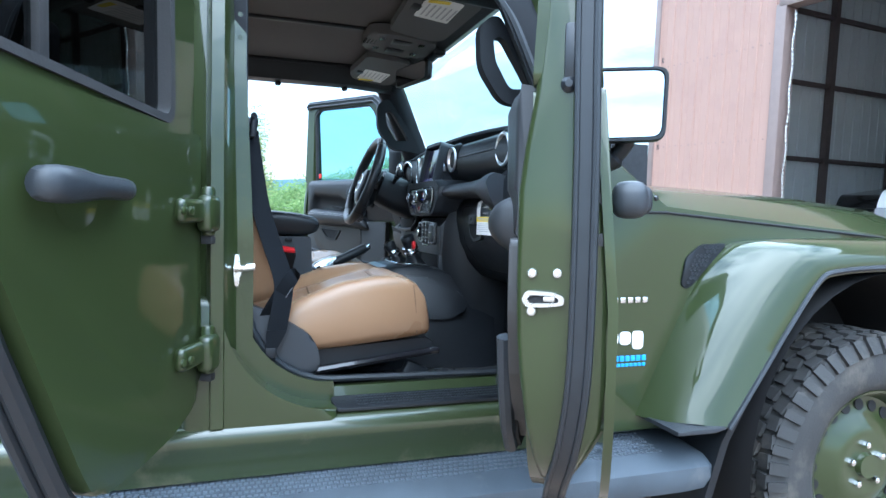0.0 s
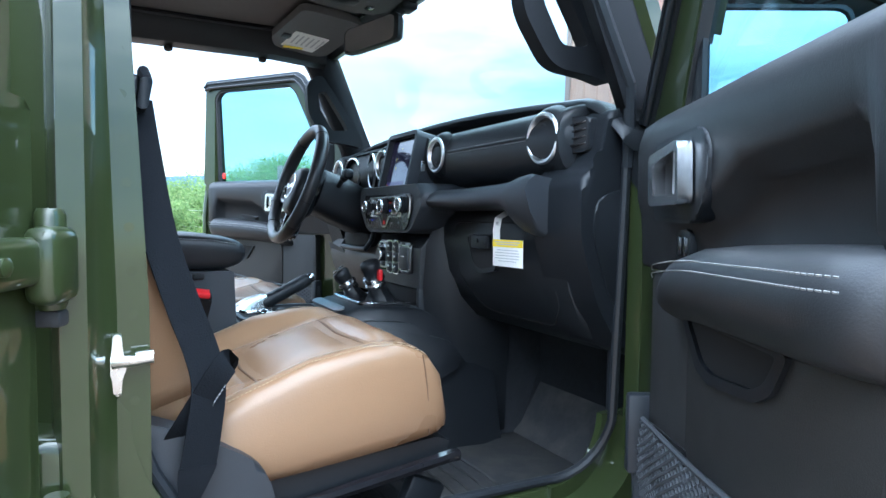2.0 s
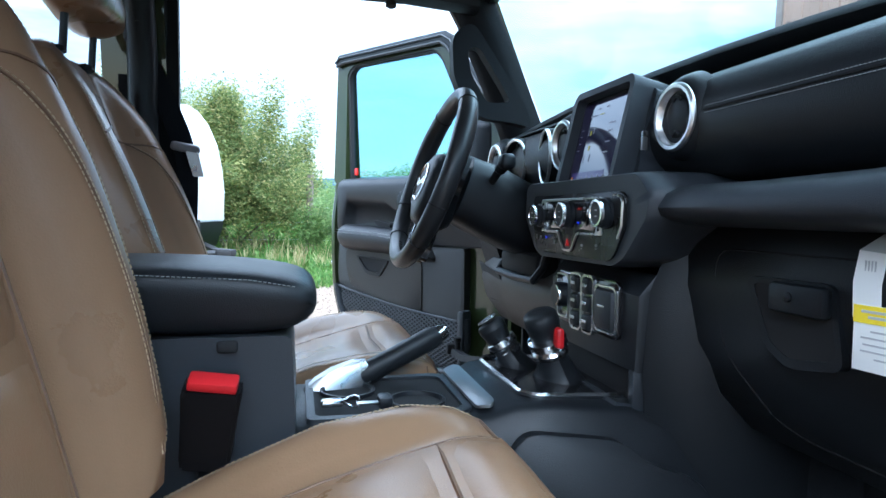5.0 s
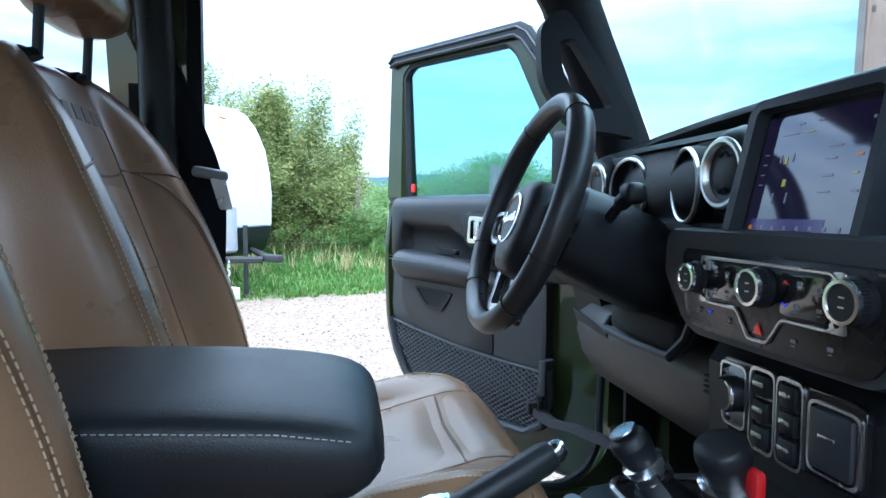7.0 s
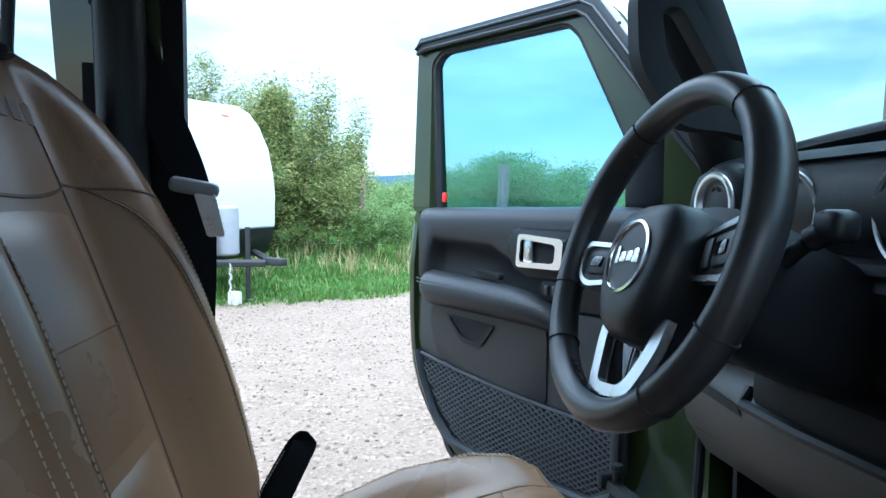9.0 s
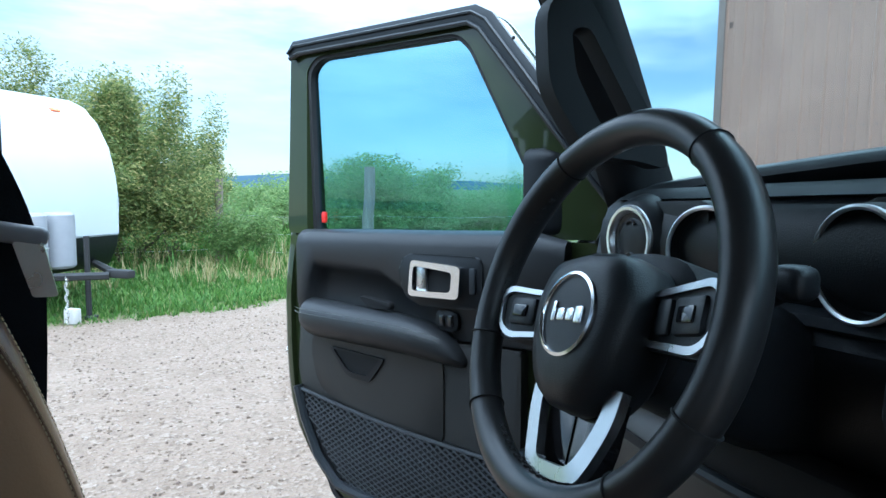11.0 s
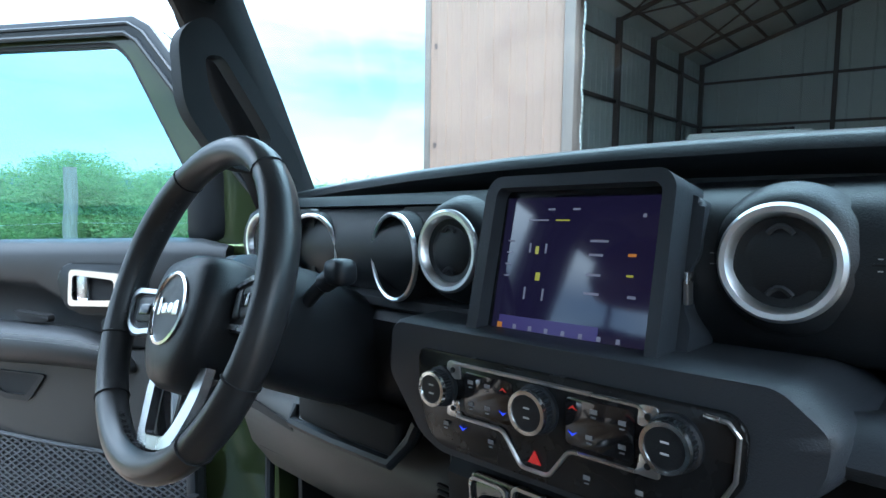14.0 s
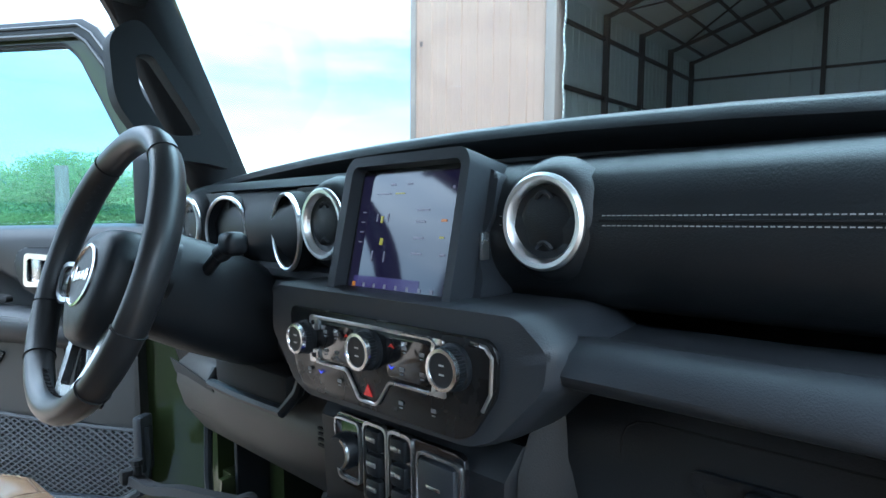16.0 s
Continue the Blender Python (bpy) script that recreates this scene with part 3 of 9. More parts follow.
for s in (-1, 1):
    bm = B()
    tube(bm, [V(-0.905, s * 0.762, 1.107), V(-0.655, s * 0.762, 1.109), V(0.2, s * 0.760, 1.046), V(0.6, s * 0.745, 1.0)], 0.004, 6)
    tube(bm, [V(-0.658, s * 0.760, 1.11)] + [V(-0.658, s * 0.755 * u, 1.205 - 0.012 * u * u - 0.071 * max(0, (u - 0.72) / 0.28) ** 1.8 + 0.001) for u in (0.97, 0.9, 0.8, 0.7, 0.5, 0.2, 0)], 0.0035, 6)
    part("panel_gap", bm, DARK, car)
    bm = B()
    rbox(bm, (0.40, s * 0.77, 1.055), (0.05, 0.03, 0.05), 0.008, 2)
    rbox(bm, (0.385, s * 0.775, 1.09), (0.022, 0.03, 0.07), 0.008, 2, pose(0, 0, 0, 0, 20, 0))
    part("hood_latch", bm, RUBBER, car, "black rubber hood latch")
    for x, z in ((-0.69, 1.148), (-0.86, 0.98)):
        bm = B()
        lathe(bm, [(0.008, 0.0), (0.008, 0.004), (0.004, 0.008), (0.0, 0.008)], Matrix.Translation((x, s * 0.755, z)) @ pose(0, 0, 0, -90 * s, 0, 0), 10)
        part("body_bolt", bm, GLOSS, car)
    # vent behind the wheel arch
    bm = B()
    vent = rounded([(-0.600, 0.905), (-0.585, 0.985), (-0.535, 1.022), (-0.445, 1.026), (-0.515, 0.955), (-0.575, 0.895)], 0.015)
    prism(bm, vent, side_xz(s, 0.752), 0.0, 0.012, 0.003)
    ventp = part("fender_vent", bm, PLASTIC, car, "black honeycomb fender vent")
    bm = B()
    for i in range(11):
        for j in range(9):
            x, z = -0.590 + i * 0.0135 + (j % 2) * 0.0067, 0.915 + j * 0.0125
            lo = -0.600 + (z - 0.905) * 0.35 + (0.025 if z > 0.99 else 0)
            if x > lo + 0.012 and x < -0.575 + (z - 0.895) * 0.95 - 0.012 and z < 1.016:
                lathe(bm, [(0.0052, 0.0), (0.0062, 0.0022), (0.0046, 0.0022), (0.0040, -0.001)], Matrix.Translation((x, s * 0.7645, z)) @ pose(0, 0, 0, -90 * s, 0, 0), 6)
    part("honeycomb", bm, PLASTIC_GREY, ventp, kind="stuff")

# fender flares
for s in (-1, 1):
    body = [(-0.735, 0.545), (-0.66, 0.70), (-0.57, 0.875), (-0.48, 0.995), (-0.38, 1.035), (-0.10, 1.045), (0.30, 1.045), (0.55, 1.00), (0.64, 0.86)]
    mid = [(-0.690, 0.548), (-0.615, 0.70), (-0.525, 0.875), (-0.435, 1.005), (-0.34, 1.040), (-0.08, 1.048), (0.30, 1.045), (0.57, 0.985), (0.66, 0.85)]
    out = [(-0.575, 0.548), (-0.49, 0.69), (-0.40, 0.83), (-0.30, 0.965), (-0.22, 1.000), (0.0, 1.012), (0.28, 1.005), (0.50, 0.94), (0.60, 0.82)]
    lip = [(-0.558, 0.550), (-0.465, 0.68), (-0.37, 0.815), (-0.275, 0.935), (-0.205, 0.962), (0.0, 0.972), (0.27, 0.965), (0.47, 0.91), (0.575, 0.80)]
    inn = [(-0.545, 0.560), (-0.452, 0.675), (-0.355, 0.805), (-0.262, 0.92), (-0.195, 0.946), (0.0, 0.956), (0.26, 0.95), (0.455, 0.90), (0.56, 0.79)]
    sets = [(body, 0.752), (mid, 0.835), ([((a[0] + b[0]) / 2, (a[1] + b[1]) / 2 + 0.006) for a, b in zip(mid, out)], 0.890), (out, 0.914), (lip, 0.922), (inn, 0.915), (inn, 0.76)]
    rows = []
    for line, y in sets:
        rows.append([V(p.x, s * y, p.z) for p in curve_pts([(x, 0, z) for x, z in line], 5)])
    bm = B()
    loft(bm, [list(r) for r in zip(*rows)])
    part("fender_flare", bm, PAINT, car, "glossy green fender flare")
    bm = B()
    path = curve_pts([V(x, s * 0.921, z - 0.004) for x, z in lip], 5)
    tube(bm, path, 0.008, 6)
    prism(bm, [(-0.715, 0.538), (-0.715, 0.549), (-0.565, 0.552), (-0.552, 0.546), (-0.60, 0.536)], side_xz(s, 0.76), 0.0, 0.158, 0.003)
    part("flare_edging", bm, PLASTIC_GREY, car)
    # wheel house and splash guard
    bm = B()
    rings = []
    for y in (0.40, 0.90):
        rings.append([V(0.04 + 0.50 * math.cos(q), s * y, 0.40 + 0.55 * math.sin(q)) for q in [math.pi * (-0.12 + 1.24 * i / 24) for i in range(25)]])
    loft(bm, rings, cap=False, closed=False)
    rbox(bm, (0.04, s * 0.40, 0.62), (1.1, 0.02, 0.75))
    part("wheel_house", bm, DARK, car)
    bm = B()
    loft(bm, [[V(x - 0.012, s * a, z), V(x + 0.012, s * a, z), V(x + 0.012, s * b, z), V(x - 0.012, s * b, z)]
              for x, z, a, b in ((-0.40, 0.77, 0.66, 0.915), (-0.47, 0.66, 0.66, 0.912), (-0.545, 0.50, 0.66, 0.895), (-0.60, 0.30, 0.68, 0.885), (-0.61, 0.22, 0.70, 0.88))])
    part("splash_guard", bm, PLASTIC, car, "black plastic splash guard")

# running boards
for s in (-1, 1):
    bm = B()
    prof = [(0.60, 0.415), (0.60, 0.470), (0.66, 0.480), (0.86, 0.462), (0.895, 0.440), (0.900, 0.405), (0.885, 0.375), (0.84, 0.365), (0.66, 0.385)]
    rings = []
    for x, k in ((-2.6, 1), (-1.0, 1), (-0.66, 1), (-0.60, 0.96), (-0.575, 0.86), (-0.565, 0.70)):
        rings.append([V(x, s * (0.60 + (y - 0.60) * (0.7 + 0.3 * k)), 0.42 + (z - 0.42) * k) for y, z in prof])
    loft(bm, rings)
    rb = part("running_board", bm, STEP, car, "dusty dark grey running board")
    bm = B()
    for i in range(118):
        for j in range(8):
            y = 0.690 + j * 0.019
            rbox(bm, (-2.25 + i * 0.0132 + (j % 2) * 0.0066, s * y, 0.4800 - (y - 0.66) * 0.09), (0.0085, 0.011, 0.006))
    part("board_tread", bm, STEP_TREAD, rb, kind="stuff")

# wheels
def wheel(x, s):
    hub = Matrix.Translation((x, s * 0.755, 0.357)) @ pose(0, 0, 0, -90 * s, 0, 0)
    bm = B()
    prof = [(0.235, -0.115), (0.30, -0.125), (0.355, -0.122), (0.392, -0.105), (0.397, -0.05), (0.397, 0.05), (0.392, 0.105), (0.355, 0.122), (0.30, 0.127), (0.262, 0.122), (0.240, 0.112), (0.232, 0.10), (0.232, -0.10)]
    lathe(bm, prof, hub, 72, closed=True)
    w = part("tyre", bm, TYRE, car, "dusty all-terrain tyre")
    rnd = random.Random(5)
    bm = B()
    n = 46
    for i in range(n):
        for row, (h, wdt) in enumerate(((-0.088, 0.034), (-0.045, 0.036), (0.0, 0.036), (0.045, 0.036), (0.088, 0.034))):
            q = 2 * math.pi * (i + 0.5 * (row % 2)) / n
            rad = 0.398 if abs(h) < 0.08 else 0.394
            rot = pose(0, 0, 0, 0, 0, math.degrees(q)) @ pose(0, 0, 0, rnd.uniform(-14, 14), 0, 0)
            c = hub @ V(rad * math.cos(q), rad * math.sin(q), h)
            rbox(bm, c, (0.022, 0.040, wdt), 0, 1, (hub.to_3x3().to_4x4() @ rot))
        for h, sg in ((0.112, 1), (-0.112, -1)):
            q = 2 * math.pi * (i + 0.25) / n
            c = hub @ V(0.372 * math.cos(q), 0.372 * math.sin(q), h)
            rbox(bm, c, (0.052, 0.026 if i % 2 else 0.034, 0.024), 0, 1, hub.to_3x3().to_4x4() @ pose(0, 0, 0, 0, 0, math.degrees(q)) @ pose(0, 0, 0, 0, 28 * sg, 0))
    part("tread", bm, TYRE, w, kind="stuff")
    bm = B()
    lathe(bm, [(0.240, -0.09), (0.240, 0.100), (0.234, 0.108), (0.226, 0.104), (0.222, 0.08), (0.205, 0.055), (0.185, 0.050), (0.150, 0.060), (0.120, 0.082),
               (0.085, 0.086), (0.060, 0.080), (0.040, 0.084), (0.036, 0.100), (0.0, 0.100)], hub, 64)
    rim = part("rim", bm, PAINT, car, "green painted steel wheel rim")
    # proud near-black discs painted as the shade in the rim's holes
    bm = B()
    for i in range(20):
        q = 2 * math.pi * i / 20
        lathe(bm, [(0.0180, -0.006), (0.0180, 0.0035), (0.0, 0.0035)], hub @ Matrix.Translation((0.178 * math.cos(q), 0.178 * math.sin(q), 0.0525)) @ pose(0, 0, 0, 0, 10, math.degrees(q)), 14)
    part("rim_hole", bm, DARK, rim, kind="stuff")
    for i in range(5):
        q = 2 * math.pi * (i + 0.3) / 5
        bm = B()
        lathe(bm, [(0.012, -0.004), (0.012, 0.008), (0.010, 0.016), (0.005, 0.019), (0.0, 0.019)], hub @ Matrix.Translation((0.0635 * math.cos(q), 0.0635 * math.sin(q), 0.082)), 6)
        part("lug_nut", bm, CHROME, rim)


wheel(0.04, -1)
wheel(0.04, 1)
wheel(-2.97, -1)
wheel(-2.97, 1)

# rear body sides and tail, which close the cabin behind
for s in (-1, 1):
    bm = B()
    prism(bm, [(-2.55, 0.55), (-3.45, 0.55), (-3.45, 1.20), (-2.55, 1.20)], side_xz(s, 0.66), 0.0, 0.10, 0.01)
    part("rear_body_side", bm, PAINT, car)
    bm = B()
    prism(bm, [(-2.62, 1.20), (-2.62, 1.72), (-2.70, 1.72), (-2.70, 1.20)], side_xz(s, 0.60), 0.0, 0.07, 0.01)
    part("rear_pillar", bm, PLASTIC, car)
    bm = B()
    prism(bm, [(-3.36, 1.20), (-3.36, 1.72), (-3.45, 1.72), (-3.45, 1.20)], side_xz(s, 0.60), 0.0, 0.07, 0.01)
    part("rear_pillar", bm, PLASTIC, car)
bm = B()
prism(bm, [(-0.74, 0.55), (0.74, 0.55), (0.74, 1.20), (-0.74, 1.20)], lambda y, z, d: V(-3.45 + d, y, z), 0, 0.08, 0.01)
part("tailgate", bm, PAINT, car)
bm = B()
rbox(bm, (-1.1, 0, 0.42), (3.6, 1.0, 0.12), 0.02)
part("underbody", bm, DARK, car)
# front end
bm = B()
rbox(bm, (0.60, 0, 0.78), (0.06, 1.30, 0.52), 0.02, 3)
part("grille", bm, PAINT, car)
bm = B()
rbox(bm, (0.80, 0, 0.58), (0.26, 1.55, 0.16), 0.04, 3)
part("front_bumper", bm, PLASTIC, car)

# badges as plain shapes
bm = B()
for i in range(6):
    rbox(bm, (-0.832 + i * 0.0235, -0.7595, 0.868), (0.017, 0.004, 0.016), 0.002)
part("trim_badge", bm, CHROME, car)
bm = B()
for x, w, h, z in ((-0.850, 0.024, 0.052, 0.771), (-0.814, 0.034, 0.036, 0.763), (-0.774, 0.034, 0.036, 0.763), (-0.734, 0.034, 0.050, 0.757)):
    prism(bm, rounded([(x - w / 2, z - h / 2), (x + w / 2, z - h / 2), (x + w / 2, z + h / 2), (x - w / 2, z + h / 2)], 0.011), side_xz(-1, 0.7575), 0.0, 0.004, 0.001)
part("maker_badge", bm, WHITE, car)
bm = B()
for i in range(8):
    rbox(bm, (-0.835 + i * 0.0175, -0.7595, 0.707), (0.0135, 0.004, 0.015), 0.001)
for i in range(9):
    rbox(bm, (-0.820 + i * 0.0135, -0.7595, 0.689), (0.010, 0.004, 0.009), 0.001)
part("model_badge", bm, BLUE, car)

# ---- doors ----
OPEN = 54.7
NETTING = material("net_cord", (0.055, 0.058, 0.064), 0.6, var=0.15, scale=60.0)


def band(bm, outer, inner, to3, a, b):
    """A frame between two outlines with the same number of points."""
    rows = [[to3(u, v, a) for u, v in outer], [to3(u, v, b) for u, v in outer], [to3(u, v, b) for u, v in inner], [to3(u, v, a) for u, v in inner]]
    vs = [add_verts(bm, r) for r in rows]
    n = len(outer)
    for r in range(4):
        p, q = vs[r], vs[(r + 1) % 4]
        for k in range(n):
            bm.faces.new((p[k], p[(k + 1) % n], q[(k + 1) % n], q[k]))
    return bm


def front_door(s, label):
    m = CAR @ (Matrix.Translation((-0.90, 0.75, 0)) @ pose(0, 0, 0, 0, 0, 180 - OPEN) if s > 0 else Matrix.Translation((-0.936, -0.724, 0)) @ pose(0, 0, 0, 0, 0, -(180 - OPEN - 4.0)))
    d = thing("door", label, "car door", "car doors", m)

    def w3(u, z, w):
        return V(u, s * w, z)
    # lower shell: outer skin turned over into the edge
    low = [(0.0, 0.590), (0.0, 1.258), (0.850, 1.258), (0.853, 0.92), (0.843, 0.83), (0.806, 0.75), (0.745, 0.682), (0.62, 0.612)]
    lean = lambda z: 0.086 - 0.036 * min(1.0, max(0.0, (z - 1.0) / 0.36))
    bm = B()
    taper = lambda z: min(1.0, max(0.30, (z - 0.60) / 0.20))
    prism(bm, rounded(low, [0.02, 0.01, 0.01, 0.05, 0.05, 0.05, 0.05, 0.05]), lambda u, z, w: w3(u, z, w if w > 0 else w * taper(z) * lean(z) / 0.086), 0.028, -0.086, 0.010, 2)
    shell = part("outer_shell", bm, PAINT, d, "glossy green door skin")
    bm = B()
    skin = [(u * 1.022 - 0.006, z if z > 1 else 0.60 + (z - 0.60) * 1.04 - 0.018) for u, z in rounded(low, [0.02, 0.01, 0.01, 0.05, 0.05, 0.05, 0.05, 0.05])]
    prism(bm, skin, lambda u, z, w: w3(u, z, w + 0.086 - lean(z)), -0.080, -0.093, 0.004)
    part("skin_flange", bm, PAINT, d)
    bm = B()
    seal = curve_pts([V(u, s * w, z) for u, w, z in ((0.860, -0.042, 1.70), (0.861, -0.042, 1.50), (0.862, -0.043, 1.32), (0.864, -0.046, 1.15), (0.865, -0.046, 0.95), (0.858, -0.042, 0.845), (0.828, -0.030, 0.755), (0.765, -0.014, 0.678), (0.64, -0.008, 0.606), (0.05, -0.008, 0.578))])
    ups = []
    for i, p in enumerate(seal):
        q = seal[min(i + 1, len(seal) - 1)] - seal[max(i - 1, 0)]
        ups.append(V(-q.z, 0, q.x).normalized())
    strip(bm, seal, 0.032, 0.010, ups)
    tube(bm, [p + u * 0.006 + V(0, -s * 0.012, 0) for p, u in zip(seal, ups)], 0.0055, 8)
    tube(bm, [p + u * 0.006 + V(0, s * 0.013, 0) for p, u in zip(seal, ups)], 0.0040, 8)
    part("edge_seal", bm, SEAL, d)
    # the rear edge in one smooth sweep from sill to roof
    bm = B()
    rings = []
    for z, w, e in ((0.672, 0.006, 0.735), (0.695, 0.010, 0.775), (0.735, 0.018, 0.812), (0.79, 0.027, 0.838), (0.86, 0.036, 0.852), (0.92, 0.041, 0.855), (1.00, 0.043, 0.858), (1.12, 0.043, 0.858), (1.18, 0.036, 0.858), (1.25, 0.025, 0.858), (1.35, 0.015, 0.858), (1.50, 0.011, 0.858), (1.66, 0.010, 0.858), (1.695, 0.010, 0.855)):
        o = -lean(z) * taper(z)
        rings.append([w3(u, z, q) for u, q in ((e - 0.023, w), (e - 0.012, w + 0.001), (e - 0.004, w - 0.002), (e, w - 0.010), (e + 0.001, (w + o) / 2), (e, o + 0.014), (e - 0.004, o + 0.006), (e - 0.023, o + 0.006))])
    loft(bm, rings)
    part("door_edge", bm, PAINT, d, "smooth painted door edge", sharp=60)
    # window frame
    outer = [(0.0, 1.262), (0.0, 1.30), (0.088, 1.414), (0.300, 1.690), (0.335, 1.710), (0.834, 1.713), (0.856, 1.690), (0.856, 1.262)]
    inner = [(0.190, 1.262), (0.180, 1.300), (0.222, 1.385), (0.352, 1.640), (0.385, 1.668), (0.772, 1.674), (0.804, 1.647), (0.792, 1.262)]
    bm = B()
    def f3(u, z, w):
        return w3(u, z, w + (0.016 * min(1.0, max(0.0, (1.56 - z) / 0.28)) if w > 0 and u > 0.7 else 0.0))
    band(bm, rounded(outer, 0.018), rounded(inner, 0.018), f3, -0.026, 0.012)
    bmesh.ops.bevel(bm, geom=[e for e in bm.edges if e.is_manifold and e.calc_face_angle(0) > 1.2], offset=0.006, segments=2, affect="EDGES")
    part("window_frame", bm, PAINT, d)
    bm = B()
    lip = [(0.036, 1.262), (0.036, 1.290), (0.124, 1.396), (0.326, 1.662), (0.352, 1.680), (0.818, 1.683), (0.834, 1.668), (0.818, 1.262)]
    band(bm, rounded(outer, 0.018), rounded(lip, 0.016), w3, -0.052, -0.025)
    part("frame_edge", bm, PAINT, d)
    bm = B()
    wide = [(u + (0.005 if u > 0.5 else -0.003), z) for u, z in outer]
    band(bm, rounded(wide, 0.02), rounded(lip, 0.016), lambda u, z, w: w3(u, z, w + 0.088 - lean(z)), -0.093, -0.083)
    part("frame_skin", bm, PAINT, d)
    bm = B()
    o2 = [(u + (0.003 if u > 0.5 else -0.002), z + (0.002 if z > 1.5 else 0)) for u, z in outer]
    i2 = [(0.035, 1.262), (0.035, 1.292), (0.122, 1.398), (0.326, 1.664), (0.352, 1.680), (0.818, 1.684), (0.832, 1.668), (0.818, 1.262)]
    run_o = [V(u, 0, z) for u, z in o2[1:6]] + [V(0.852, 0, 1.697)]
    run_i = [V(u, 0, z) for u, z in i2[1:6]] + [V(0.846, 0, 1.676)]
    loft(bm, [[w3(a.x, a.z, 0.010), w3(a.x, a.z, 0.024), w3((a.x + b.x) / 2, (a.z + b.z) / 2, 0.028), w3(b.x, b.z, 0.024), w3(b.x, b.z, 0.010)] for a, b in zip(run_o, run_i)])
    tube(bm, [w3(b.x * 0.97 + a.x * 0.03, b.z, 0.025) for a, b in zip(run_o, run_i)], 0.0055, 8)
    tube(bm, [w3((b.x * 0.45 + a.x * 0.55), (b.z * 0.45 + a.z * 0.55), 0.029) for a, b in zip(run_o, run_i)], 0.004, 6)
    part("frame_seal", bm, SEAL, d, "grey rubber weather seal")
    bm = B()
    i3 = [(0.199, 1.262), (0.187, 1.302), (0.229, 1.384), (0.357, 1.632), (0.388, 1.661), (0.763, 1.667), (0.795, 1.641), (0.782, 1.262)]
    band(bm, rounded(inner, 0.018), rounded(i3, 0.016), w3, -0.014, 0.008)
    part("glass_channel", bm, RUBBER, d)
    bm = B()
    for u, z in ((0.42, 1.70), (0.56, 1.70), (0.70, 1.70), (0.17, 1.53), (0.25, 1.635)):
        lathe(bm, [(0.0035, 0.0), (0.0035, 0.002), (0.0, 0.003)], Matrix.Translation(w3(u, z, 0.026)) @ pose(0, 0, 0, -90 * s, 0, 0), 8)
    part("seal_clips", bm, DARK, d, kind="stuff")
    bm = B()
    prism(bm, [(0.195, 1.264), (0.235, 1.385), (0.358, 1.63), (0.388, 1.658), (0.76, 1.668), (0.796, 1.640), (0.784, 1.264)], w3, -0.010, -0.006)
    gl = part("window_pane", bm, TINT, d, "blue-green tinted side window")
    gl.visible_shadow = False
    # trim lies nearer the cabin than the frame
    def t3(u, z, w):
        return w3(0.94 * u - 0.024, 1.267 + (z - 1.267) * 0.92 if z < 1.267 else z, w)
    # inner trim: upper roll with a hollow below it, belt line
    bm = B()
    rows = []
    for u, top, k, scoop, zs, lo in ((0.165, 1.262, 0.55, 0, 1.14, 0), (0.22, 1.275, 0.9, 0, 1.14, 0), (0.30, 1.278, 1.0, 0, 1.13, 0), (0.45, 1.276, 1.0, 0, 1.115, 0), (0.49, 1.276, 1.0, 0.35, 1.118, 0), (0.53, 1.276, 1.0, 0.8, 1.140, 0), (0.60, 1.276, 1.0, 1.0, 1.178, 0),
                                 (0.79, 1.274, 1.0, 1.0, 1.190, 0), (0.805, 1.274, 1.0, 1.0, 1.185, 0), (0.816, 1.274, 1.0, 0.4, 1.15, 0.8), (0.822, 1.274, 1.0, 0.0, 1.10, 1.0)) + (((0.858, 1.272, 0.95, 0, 1.08, 1.0), (0.866, 1.270, 0.7, 0, 1.08, 0.7)) if s > 0 else ((0.85, 1.272, 0.8, 0, 1.10, 0.6), (0.89, 1.270, 0.35, 0, 1.10, 0.0), (0.922, 1.268, 0.05, 0, 1.10, -0.2))):
        ring = [(0.026, top - 0.004), (0.045, top), (0.045 + 0.022 * k, top - 0.012), (0.045 + 0.030 * k, top - 0.035), (0.045 + 0.028 * k, zs + 0.014), (0.045 + 0.022 * k, zs),
                (0.045 + 0.016 * k - 0.026 * scoop + 0.004 * lo, zs - 0.014), (0.050 - 0.014 * scoop + 0.013 * lo, 1.045), (0.048 + 0.013 * lo, 1.04), (0.026, 1.04)]
        rows.append([t3(u, z, w) for w, z in ring])
    loft(bm, rows)
    trim = part("upper_trim", bm, DOOR_SOFT, d, "soft black upper door trim", sharp=75)
    # map panel below
    bm = B()
    back = (0.866, 0.874, 0.852) if s > 0 else (0.922, 0.918, 0.884)
    lowp = [(0.255, 0.66), (0.255, 1.036), (back[0], 1.036), (back[1], 0.92), (back[2], 0.82), (0.800, 0.72), (0.73, 0.665), (0.62, 0.65), (0.29, 0.65)]
    prism(bm, rounded(lowp, 0.012), t3, 0.024, 0.0565, 0.005)
    part("lower_trim", bm, DOOR_GREY, d, "charcoal plastic lower door trim")
    bm = B()
    bul = rounded([(0.435, 0.800), (0.435, 0.98), (0.45, 1.03), (0.815, 1.03), (0.826, 0.97), (0.80, 0.875), (0.60, 0.815)], 0.03)
    prism(bm, bul, t3, 0.040, 0.0608, 0.004, 2)
    part("map_panel", bm, DOOR_GREY, d)
    # armrest
    bm = B()
    rows = []
